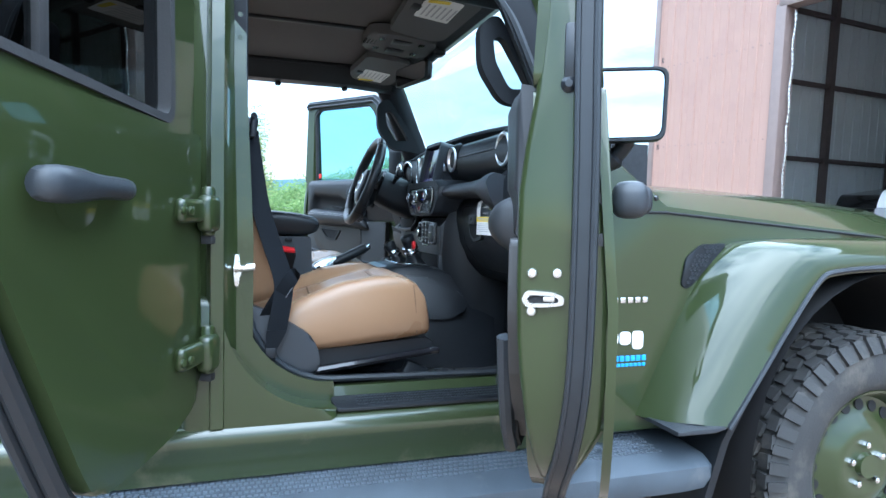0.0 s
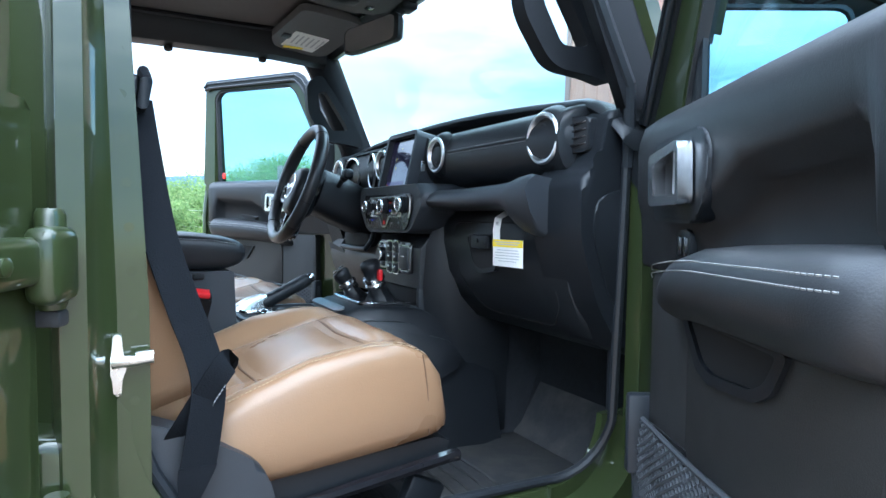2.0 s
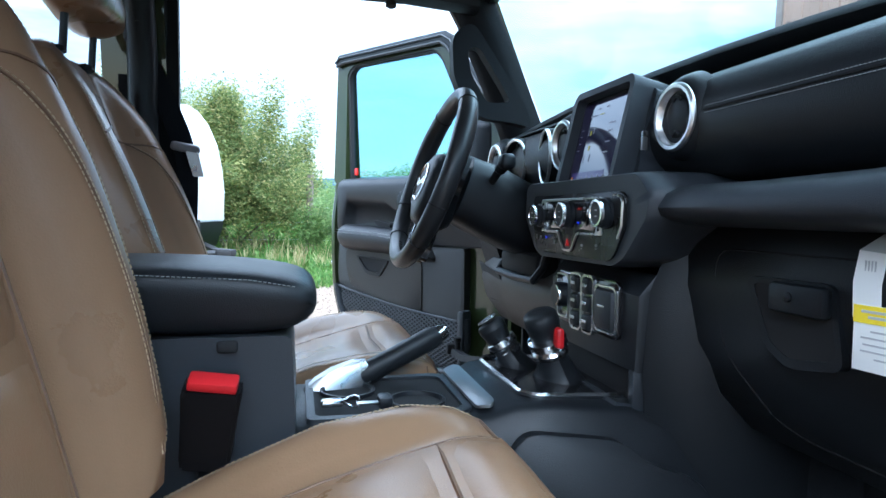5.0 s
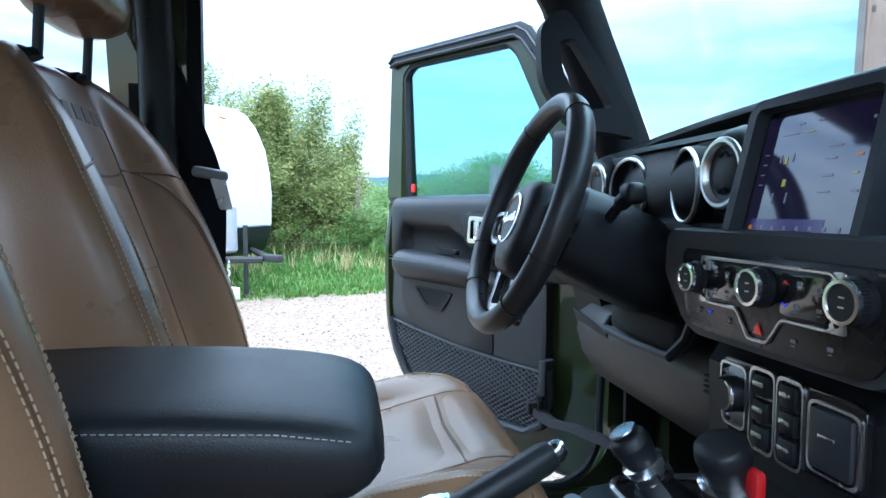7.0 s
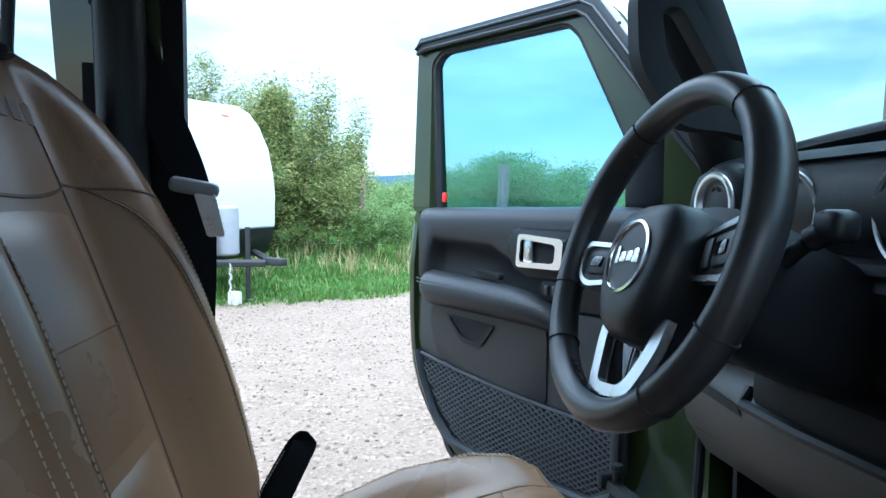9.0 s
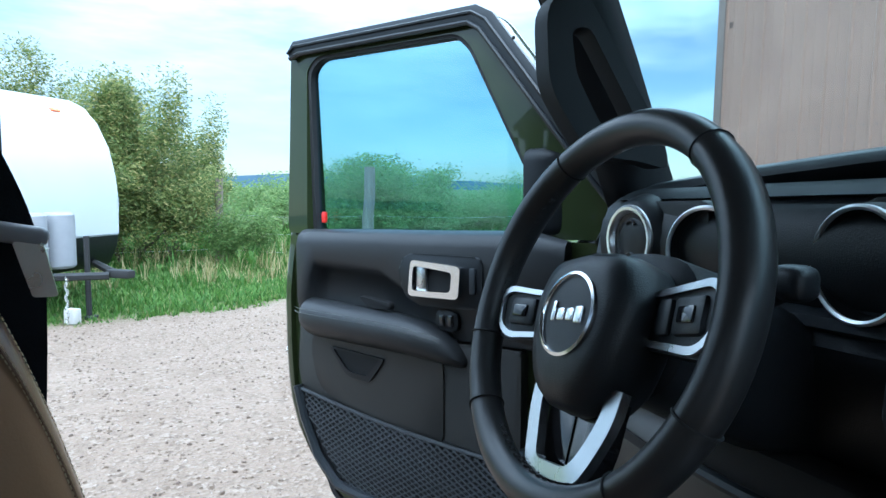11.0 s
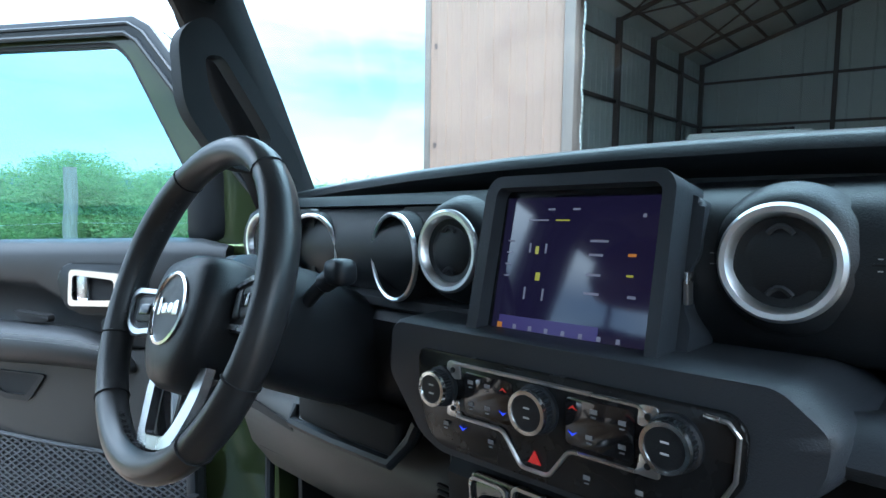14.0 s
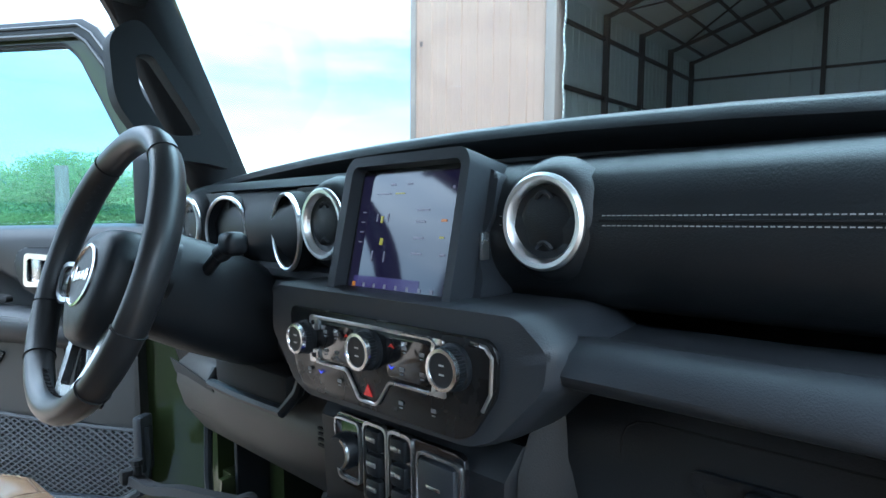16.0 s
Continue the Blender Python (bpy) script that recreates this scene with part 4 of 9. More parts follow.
    for u, c, h, w in ((0.375, 0.995, 0.012, 0.070), (0.40, 1.012, 0.034, 0.086), (0.46, 1.040, 0.048, 0.104), (0.60, 1.050, 0.050, 0.110), (0.76, 1.056, 0.052, 0.108), (0.81, 1.058, 0.052, 0.102), (0.834, 1.058, 0.050, 0.090), (0.845, 1.058, 0.047, 0.074)):
        ring = [(0.045, c - h), (w - 0.03, c - h * 0.95), (w, c - h * 0.45), (w + 0.006, c + h * 0.1), (w - 0.004, c + h * 0.62), (w - 0.03, c + h * 0.9), (0.045, c + h)]
        rows.append([t3(u, z, q) for q, z in ring])
    loft(bm, rows)
    arm = part("armrest", bm, DOOR_SOFT, d, "padded black armrest with grey stitching", sharp=60, sub=1)
    bm = B()
    for dz in (0.0, 0.010):
        stitches(bm, curve_pts([t3(0.415, 1.042 + dz, 0.0985), t3(0.45, 1.052 + dz, 0.1080), t3(0.52, 1.061 + dz, 0.1130), t3(0.60, 1.068 + dz, 0.1165), t3(0.68, 1.071 + dz, 0.1165), t3(0.76, 1.074 + dz, 0.1170), t3(0.81, 1.075 + dz, 0.1120), t3(0.834, 1.075 + dz, 0.101)]), 0.0050, 0.0009)
    part("stitching", bm, STITCH_GREY, arm, kind="stuff")
    if s > 0:
        # near-black wedge painted as the shaded notch by the grip
        bm = B()
        prism(bm, rounded([(0.565, 1.112), (0.655, 1.122), (0.625, 1.098), (0.565, 1.096)], 0.008), t3, 0.060, 0.078, 0.004)
        part("grip_slot", bm, DARK, arm)
    # pull pocket: rim round a flat near-black patch painted as the hollow's shade
    bm = B()
    if s > 0:
        pk = rounded([(0.590, 0.978), (0.760, 0.990), (0.712, 0.932), (0.695, 0.922), (0.635, 0.918)], 0.010)
    else:
        pk = rounded([(0.420, 1.000), (0.700, 1.004), (0.672, 0.962), (0.640, 0.945), (0.520, 0.930), (0.480, 0.938)], 0.012)
    pc = (sum(u for u, z in pk) / len(pk), max(z for u, z in pk) - 0.02)
    pk2 = [(pc[0] + (u - pc[0]) * 0.84, pc[1] + (z - pc[1]) * 0.74) for u, z in pk]
    band(bm, pk, pk2, t3, 0.050, 0.066)
    part("pocket_rim", bm, PLASTIC, d)
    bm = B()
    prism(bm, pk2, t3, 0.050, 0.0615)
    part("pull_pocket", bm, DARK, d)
    # inner handle
    bm = B()
    prism(bm, rounded([(0.330, 1.115), (0.330, 1.225), (0.515, 1.228), (0.540, 1.205), (0.535, 1.150), (0.50, 1.115)], 0.016), t3, 0.050, 0.078, 0.005)
    hb = part("handle_bezel", bm, PLASTIC, d)
    bm = B()
    ho = rounded([(0.375, 1.137), (0.370, 1.205), (0.493, 1.215), (0.500, 1.137)], 0.012)
    hi = rounded([(0.394, 1.150), (0.390, 1.192), (0.486, 1.203), (0.490, 1.149)], 0.010)
    band(bm, ho, hi, t3, 0.080, 0.096)
    bmesh.ops.bevel(bm, geom=[e for e in bm.edges if e.calc_face_angle(0) > 1.2], offset=0.004, segments=2, affect="EDGES")
    part("door_handle", bm, CHROME, hb, "satin chrome inner handle")
    # near-black box paints the shade behind the inner handle
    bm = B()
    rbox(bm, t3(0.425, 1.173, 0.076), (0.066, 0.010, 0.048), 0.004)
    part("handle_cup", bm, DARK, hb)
    bm = B()
    rbox(bm, t3(0.470, 1.176, 0.084), (0.026, 0.014, 0.052), 0.005)
    part("handle_blade", bm, SILVER, hb)
    bm = B()
    rbox(bm, t3(0.350, 1.175, 0.080), (0.014, 0.010, 0.050), 0.004)
    part("lock_switch", bm, PLASTIC_GREY, hb)
    bm = B()
    prism(bm, rounded([(0.395, 1.062), (0.395, 1.105), (0.450, 1.108), (0.450, 1.064)], 0.014), t3, 0.050, 0.066, 0.003)
    swb = part("switch_bezel", bm, PLASTIC, d)
    for u in (0.412, 0.433):
        bm = B()
        rbox(bm, t3(u, 1.085, 0.066), (0.014, 0.006, 0.024), 0.003)
        part("window_switch", bm, GLOSS, swb)
    # woven net pocket with its frame
    net = [(0.862, 0.865), (0.830, 0.775), (0.775, 0.682), (0.715, 0.642), (0.30, 0.640), (0.255, 0.70), (0.262, 0.800)]
    bm = B()
    tube(bm, [t3(u, z, 0.066) for u, z in ((0.868, 0.875), (0.846, 0.80), (0.80, 0.71), (0.735, 0.648), (0.60, 0.632), (0.31, 0.630), (0.255, 0.66), (0.235, 0.735), (0.236, 0.815))], 0.012, 8)
    rbox(bm, t3(0.243, 0.775, 0.066), (0.022, 0.042, 0.12), 0.006)
    part("net_frame", bm, PLASTIC_GREY, d)
    top_line = lambda u: 0.802 + (u - 0.255) / 0.60 * 0.066 - 0.012 * math.sin(math.pi * min(max((u - 0.255) / 0.6, 0), 1))

    def inside(u, z):
        if not 0.256 < u < 0.858 or z > top_line(u) or z < 0.642:
            return False
        return z > 0.642 + max(0, u - 0.70) * 1.25
    bm = B()
    for sg in (1, -1):
        for i in range(-18, 66):
            run = []
            for k in range(0, 41):
                z = 0.640 + k * 0.006
                u = 0.10 + i * 0.0215 + sg * (z - 0.75) * 1.55
                if inside(u, z):
                    run.append(t3(u, z, 0.063 + 0.010 * math.sin(math.pi * (z - 0.64) / 0.2)))
            if len(run) > 1:
                tube(bm, [run[0], run[len(run) // 2], run[-1]], 0.0024, 4, cap=False)
    tube(bm, [t3(u, top_line(u), 0.066) for u in [0.255 + 0.06 * i for i in range(11)]], 0.004, 6)
    part("net", bm, NETTING, d, "black elastic net pocket", kind="stuff")
    # near-black sheet puts the shade behind the net into colour
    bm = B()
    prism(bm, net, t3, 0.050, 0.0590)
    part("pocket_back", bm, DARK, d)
    # latch on the edge
    bm = B()
    rot = lambda u, v, h: V(0.860 + h, s * (u * 0.72 + 0.008), 0.974 + v * 0.66)
    o_ = rounded([(-0.042, 0.008), (-0.020, 0.016), (0.028, 0.018), (0.038, 0.0), (0.028, -0.018), (-0.020, -0.014), (-0.042, -0.010)], 0.008)
    band(bm, o_, [(-0.002 + (u + 0.002) * 0.74, v * 0.50) for u, v in o_], rot, 0.0, 0.006)
    lt = part("door_latch", bm, STEEL, d, "bright steel door latch")
    bm = B()
    prism(bm, [(-0.002 + (u + 0.002) * 0.74, v * 0.50) for u, v in o_], rot, -0.002, 0.0015)
    part("latch_slot", bm, DARK, lt)
    bm = B()
    rbox(bm, rot(-0.014, 0.001, 0.002), (0.006, 0.016, 0.007), 0.002)
    part("latch_claw", bm, STEEL, lt)
    for w, z in ((0.0217, 1.009), (-0.012, 1.010), (0.0215, 0.957)):
        bm = B()
        lathe(bm, [(0.0068, 0.0), (0.0068, 0.002), (0.0058, 0.0040), (0.0025, 0.0046), (0.0, 0.0042)], Matrix.Translation((0.859, s * w, z)) @ pose(0, 0, 0, 0, 90, 0), 14)
        part("latch_screw", bm, STEEL, lt)
    bm = B()
    for z in (1.112, 1.057):
        lathe(bm, [(0.009, 0.0), (0.009, 0.003), (0.0, 0.004)], Matrix.Translation((0.860, -s * 0.070, z)) @ pose(0, 0, 0, 0, 90, 0), 12)
    part("edge_plug", bm, RUBBER, d, kind="stuff")
    bm = B()
    lathe(bm, [(0.011, -0.004), (0.011, 0.005), (0.007, 0.009), (0.005, 0.011), (0.0, 0.011)], Matrix.Translation((0.858, -s * 0.020, 1.262)) @ pose(0, 0, 0, 0, 90, 0), 16)
    rbox(bm, V(0.860, -s * 0.022, 1.305), (0.010, 0.018, 0.075), 0.004)
    part("door_bumper", bm, SEAL, d)
    bm = B()
    rbox(bm, w3(0.752, 1.300, 0.012), (0.014, 0.008, 0.026), 0.003)
    part("edge_reflector", bm, REFLECTOR, d, "small red reflector")
    # outside handle and mirror
    bm = B()
    rbox(bm, w3(0.72, 1.112, -0.122), (0.20, 0.028, 0.042), 0.014, 3)
    rbox(bm, w3(0.80, 1.112, -0.106), (0.06, 0.05, 0.052), 0.018, 3)
    part("outside_handle", bm, PLASTIC_GREY, d, "charcoal outside door handle")
    bm = B()
    tube(bm, curve_pts([w3(0.14, 1.225, -0.05), w3(0.15, 1.235, -0.10), w3(0.16, 1.27, -0.13), w3(0.165, 1.305, -0.14)]), [0.030] * 10 + [0.020] * 15, 10)
    mh = part("mirror_arm", bm, PLASTIC, d)
    o = rounded([(-0.125, -0.092), (0.092, -0.084), (0.096, 0.084), (-0.125, 0.080)], 0.026)

    def m3(u, v, h):
        return w3(0.205 + h - u * 0.10, 1.352 + v, (-0.098 if s > 0 else -0.122) - u)
    bm = B()
    loft(bm, [[m3(u * k, v * k, dep) for u, v in o] for k, dep in ((0.88, 0.004), (0.92, 0.012), (0.98, 0.012), (1.0, 0.004), (1.0, -0.02), (0.92, -0.055), (0.62, -0.085), (0.25, -0.095))])
    mir = part("door_mirror", bm, PLASTIC, d, "black door mirror housing")
    bm = B()
    prism(bm, [(u * 0.89, v * 0.88) for u, v in o], m3, 0.005, 0.009)
    part("mirror_glass", bm, MIRROR, mir)
    return d


def check_strap(s):
    """Black strap between the door's foot and the body below the dash."""
    bm = B()
    path = curve_pts([V(-1.118, s * 0.815, 0.772), V(-1.100, s * 0.750, 0.764), V(-1.080, s * 0.680, 0.776), V(-1.058, s * 0.600, 0.782), V(-1.036, s * 0.515, 0.790)])
    strip(bm, path, 0.026, 0.016, (0.1, 0.2, 1))
    st_ = part("check_strap", bm, RUBBER, car, "black door check strap")
    bm = B()
    rbox(bm, (-1.120, s * 0.816, 0.778), (0.040, 0.022, 0.030), 0.006, 2)
    lathe(bm, [(0.008, 0), (0.008, 0.018), (0.011, 0.020), (0.011, 0.030), (0.0, 0.032)], Matrix.Translation((-1.112, s * 0.800, 0.782)), 8)
    part("strap_bracket", bm, DARK, st_)
    bm = B()
    rbox(bm, (-1.030, s * 0.508, 0.790), (0.036, 0.034, 0.034), 0.010, 2)
    part("strap_end", bm, RUBBER, st_)


check_strap(1)
front_door(-1, "green car door with black trim, open, on the passenger side")
front_door(1, "green car door with tinted window, open, by the steering wheel")


def rear_door():
    s = -1
    m = CAR @ Matrix.Translation((-1.900, -0.759, 0)) @ pose(0, 0, 0, 0, 0, -(180 - 67.0))
    d = thing("door", "glossy green rear car door with dark window, open", "car door", "car doors", m)

    def w3(u, z, w):
        return V(u, s * w, z)
    low = [(0.0, 0.70), (0.0, 1.245), (0.70, 1.275), (0.70, 1.18), (0.570, 1.04), (0.489, 0.87), (0.434, 0.756), (0.384, 0.655), (0.352, 0.610), (0.255, 0.614), (0.13, 0.632), (0.04, 0.662)]
    bm = B()
    prism(bm, rounded(low, [0.03, 0.01, 0.02, 0.06, 0.06, 0.06, 0.05, 0.04, 0.025, 0.03, 0.03, 0.03]), w3, 0.030, -0.046, 0.012, 4)
    part("outer_shell", bm, PAINT, d, "glossy green door skin")
    bm = B()
    ln = [(0.735, 1.26), (0.725, 1.17), (0.592, 1.03), (0.508, 0.865), (0.452, 0.748), (0.402, 0.647), (0.368, 0.598)]
    tube(bm, curve_pts([w3(u, z, -0.012) for u, z in ln]), 0.016, 8)
    tube(bm, curve_pts([w3(u + 0.010, z - 0.004, 0.012) for u, z in ln]), 0.010, 8)
    part("edge_seal", bm, SEAL, d, "worn grey rubber door seal")
    outer = [(0.02, 1.23), (0.022, 1.70), (0.68, 1.70), (0.71, 1.26)]
    inner = [(0.108, 1.250), (0.114, 1.640), (0.61, 1.64), (0.64, 1.292)]
    bm = B()
    band(bm, rounded(outer, 0.03), rounded(inner, 0.035), w3, -0.040, 0.012)
    part("window_frame", bm, PAINT, d)
    inner2 = [(0.124, 1.266), (0.130, 1.625), (0.596, 1.625), (0.624, 1.306)]
    bm = B()
    band(bm, rounded(inner, 0.035), rounded(inner2, 0.028), w3, -0.047, 0.006)
    part("window_seal", bm, RUBBER, d)
    bm = B()
    rbox(bm, w3(0.445, 1.47, -0.022), (0.022, 0.022, 0.36), 0.005)
    part("window_divider", bm, RUBBER, d)
    bm = B()
    prism(bm, [(0.120, 1.262), (0.126, 1.63), (0.60, 1.63), (0.63, 1.30)], w3, -0.020, -0.016)
    part("window_pane", bm, glass("privacy_glass", (0.10, 0.115, 0.12), 0.0, 0.10), d, "dark privacy glass").visible_shadow = False
    bm = B()
    prism(bm, rounded([(0.06, 0.72), (0.06, 1.27), (0.62, 1.27), (0.62, 1.14), (0.48, 0.93), (0.36, 0.72)], 0.04), w3, 0.028, 0.060, 0.01)
    part("inner_trim", bm, PLASTIC, d)
    # handle
    bm = B()
    rows = []
    for u, h, w in ((0.292, 0.018, 0.060), (0.305, 0.022, 0.084), (0.36, 0.022, 0.096), (0.425, 0.023, 0.098), (0.440, 0.030, 0.100), (0.505, 0.034, 0.098), (0.525, 0.028, 0.080)):
        c = 1.116
        rows.append([w3(u, c - h, -w + 0.02), w3(u, c - h * 0.7, -w - 0.004), w3(u, c, -w - 0.008), w3(u, c + h * 0.7, -w - 0.004), w3(u, c + h, -w + 0.02), w3(u, c, -w + 0.035)])
    loft(bm, rows)
    part("outside_handle", bm, PLASTIC_GREY, d, "charcoal outside door handle", sharp=50, sub=1)
    bm = B()
    lathe(bm, [(0.050, -0.001), (0.046, 0.002), (0.030, -0.0)], Matrix.Translation(w3(0.40, 1.100, -0.0460)) @ pose(0, 0, 0, 90, 0, 0), 24)
    part("handle_cup", bm, PAINT, d)
    # hinges
    for z in (1.085, 0.785):
        bm = B()
        rbox(bm, w3(0.050, z, -0.056), (0.13, 0.026, 0.050), 0.012, 3)
        rbox(bm, w3(0.005, z - 0.005, -0.066), (0.056, 0.036, 0.080), 0.014, 3)
        lathe(bm, [(0.012, -0.052), (0.015, -0.045), (0.015, 0.045), (0.012, 0.052)], Matrix.Translation(w3(-0.005, z, -0.060)), 14)
        for u in (0.10, 0.13):
            lathe(bm, [(0.009, 0), (0.009, 0.005), (0.004, 0.008), (0, 0.008)], Matrix.Translation(w3(u, z, -0.073)) @ pose(0, 0, 0, -90, 0, 0), 10)
        part("door_hinge", bm, PAINT, d)
        bm = B()
        rbox(bm, w3(-0.012, z - 0.062, -0.055), (0.022, 0.028, 0.018), 0.004)
        part("hinge_bolt", bm, RUBBER, d)


rear_door()

# ---- dashboard ----
dash = thing("dashboard", "black padded dashboard with round chrome-ringed vents and a touchscreen", "dashboard")


def crest(y):
    return 1.3835 - 0.077 * y * y


bm = B()
rings = []
for y in (-0.735, -0.722, -0.70, -0.675, -0.65, -0.62, -0.58, -0.45, -0.30, -0.15, 0.0, 0.15, 0.30, 0.45, 0.58, 0.62, 0.65, 0.675, 0.70, 0.722, 0.735):
    k = crest(min(abs(y), 0.60)) - 4.2 * max(0.0, abs(y) - 0.60) ** 2
    rings.append([V(-0.845, y, k - 0.075), V(-0.868, y, k - 0.040), V(-0.90, y, k - 0.020), V(-0.96, y, k - 0.004), V(-1.000, y, k), V(-1.018, y, k - 0.006), V(-1.022, y, k - 0.016),
                  V(-1.012, y, k - 0.026), V(-0.99, y, k - 0.034), V(-0.985, y, k - 0.10), V(-0.90, y, k - 0.12)])
loft(bm, rings)
part("crash_pad", bm, SOFT, dash, "soft black crash pad over the vents", sharp=50)

# padded band with the vents
bm = B()
rings = []
for y in (-0.640, -0.632, -0.60, -0.40, -0.20, 0.10, 0.40, 0.60, 0.64):
    e = 0.02 if y < -0.635 else 0.0
    rings.append([V(-0.985, y, 1.345), V(-1.010 + e, y, 1.342), V(-1.045 + e, y, 1.334), V(-1.066 + e, y, 1.320), V(-1.076 + e, y, 1.298), V(-1.080 + e, y, 1.276), V(-1.076 + e, y, 1.250), V(-1.066 + e, y, 1.228),
                  V(-1.050 + e, y, 1.212), V(-1.030, y, 1.204), V(-0.985, y, 1.20)])
loft(bm, rings)
band_ = part("vent_band", bm, SOFT, dash, "stitched black leatherette band", sharp=55)
bm = B()
for z in (1.2870, 1.2790):
    stitches(bm, [V(-1.0812, -0.218, z), V(-1.0812, -0.535, z)], 0.0045, 0.0005)
    stitches(bm, [V(-1.0812, -0.111, z), V(-1.0812, -0.122, z)], 0.0045, 0.0005)
part("stitching", bm, STITCH_GREY, band_, kind="stuff")
bm = B()
for x0, x1 in ((-0.218, -0.535),):
    tube(bm, [V(-1.0806, x0, 1.2830), V(-1.0806, x1, 1.2830)], 0.0012, 4)
part("seam", bm, DARK, band_)


def vent(y, z=1.277, r=0.0455, x=-1.080):
    m = Matrix.Translation((x, y, z)) @ pose(0, 0, 0, 0, -90, 0)
    bm = B()
    lathe(bm, [(r + 0.018, -0.020), (r + 0.013, -0.006), (r + 0.007, 0.003), (r + 0.002, 0.006), (r - 0.004, 0.002)], m, 48)
    v = part("air_vent", bm, SOFT, dash, "round air vent with a chrome ring")
    bm = B()
    lathe(bm, [(r + 0.0030, 0.003), (r + 0.0030, 0.008), (r + 0.0004, 0.0110), (r - 0.0035, 0.0105), (r - 0.0068, 0.006), (r - 0.0082, -0.003), (r - 0.004, -0.005)], m, 56, closed=True)
    part("vent_ring", bm, VENT_CHROME, v, "satin chrome vent ring")
    bm = B()
    lathe(bm, [(0.0, 0.0045), (0.020, 0.004), (r - 0.014, 0.002), (r - 0.0105, 0.0), (r - 0.009, -0.006)], m, 40)
    part("vent_disc", bm, PLASTIC, v)
    for sg in (1, -1):
        bm = B()
        pts = [m @ V(sg * 0.022 + 0.004 * math.cos(q * 2), 0.010 * math.sin(q), 0.0048) for q in [-1 + 0.4 * i for i in range(6)]]
        tube(bm, pts, 0.0022, 5)
        part("vent_tab", bm, PLASTIC_GREY, v)


vent(-0.163, 1.282, r=0.0400, x=-1.076)
vent(0.158, 1.279, r=0.0415, x=-1.086)
vent(-0.582, 1.279, 0.0455, -1.068)
vent(0.566, r=0.043)

# side demister vents at the ends
for s in (-1, 1):
    bm = B()
    prism(bm, rounded([(0.628, 1.248), (0.628, 1.314), (0.676, 1.310), (0.676, 1.250)], 0.010), lambda y, z, d: V(-1.018 - d + (abs(y) - 0.658) * 0.25, s * y, z), 0.0, 0.030, 0.004)
    dv = part("demister_vent", bm, PLASTIC, dash, "slatted black demister vent")
    # near-black sheet behind the slats paints the vent's inner shade
    bm = B()
    prism(bm, rounded([(0.634, 1.254), (0.634, 1.308), (0.670, 1.305), (0.670, 1.256)], 0.006), lambda y, z, d: V(-1.018 - d + (abs(y) - 0.658) * 0.25, s * y, z), 0.02, 0.0305)
    part("vent_recess", bm, DARK, dv)
    for i in range(4):
        bm = B()
        rbox(bm, (-1.0495, s * 0.652, 1.262 + i * 0.0125), (0.007, 0.034, 0.005), 0.0015, 1, pose(0, 0, 0, 10 * s, 30, -14 * s))
        part("slat", bm, GLOSS, dv)
    # end panels
    bm = B()
    end = rounded([(-1.024, 1.322), (-1.044, 1.23), (-1.084, 1.20), (-1.085, 1.10), (-1.045, 0.98), (-0.985, 0.89), (-0.92, 0.87), (-0.90, 0.90), (-0.90, 1.330)], 0.02)
    prism(bm, end, side_xz(s, 0.57), 0.0, 0.136, 0.012, 3)
    ep = part("end_panel", bm, PLASTIC, dash, "black plastic dash end panel")
    bm = B()
    prism(bm, rounded([(-1.055, 1.165), (-1.060, 1.10), (-1.020, 0.99), (-0.965, 0.93), (-0.955, 0.96), (-0.955, 1.175), (-0.99, 1.185)], 0.025), side_xz(s, 0.702), 0.0, 0.008, 0.004)
    part("fuse_cover", bm, PLASTIC, ep)
    bm = B()
    tube(bm, [V(-0.985, s * 0.710, 1.14), V(-0.975, s * 0.710, 0.99)], 0.005, 6)
    part("pull_tab", bm, PLASTIC, ep)

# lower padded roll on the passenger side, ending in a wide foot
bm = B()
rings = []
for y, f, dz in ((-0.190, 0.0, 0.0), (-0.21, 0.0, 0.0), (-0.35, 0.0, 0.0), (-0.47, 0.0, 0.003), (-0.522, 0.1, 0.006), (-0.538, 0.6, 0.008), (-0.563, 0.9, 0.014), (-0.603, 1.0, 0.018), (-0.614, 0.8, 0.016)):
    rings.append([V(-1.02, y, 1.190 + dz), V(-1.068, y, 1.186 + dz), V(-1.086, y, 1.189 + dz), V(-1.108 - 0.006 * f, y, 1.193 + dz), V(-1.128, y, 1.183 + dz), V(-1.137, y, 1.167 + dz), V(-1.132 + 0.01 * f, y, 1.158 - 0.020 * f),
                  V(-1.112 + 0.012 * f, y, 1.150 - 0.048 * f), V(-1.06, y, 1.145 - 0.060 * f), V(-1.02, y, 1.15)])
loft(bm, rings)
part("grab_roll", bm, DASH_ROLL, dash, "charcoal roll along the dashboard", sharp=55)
bm = B()
rings = []
for y in (0.190, 0.21, 0.40, 0.60, 0.665):
    rings.append([V(-1.02, y, 1.203), V(-1.068, y, 1.204), V(-1.085, y, 1.19), V(-1.088, y, 1.16), V(-1.08, y, 1.10), V(-1.05, y, 1.06), V(-1.0, y, 1.06)])
loft(bm, rings)
part("column_panel", bm, PLASTIC, dash)

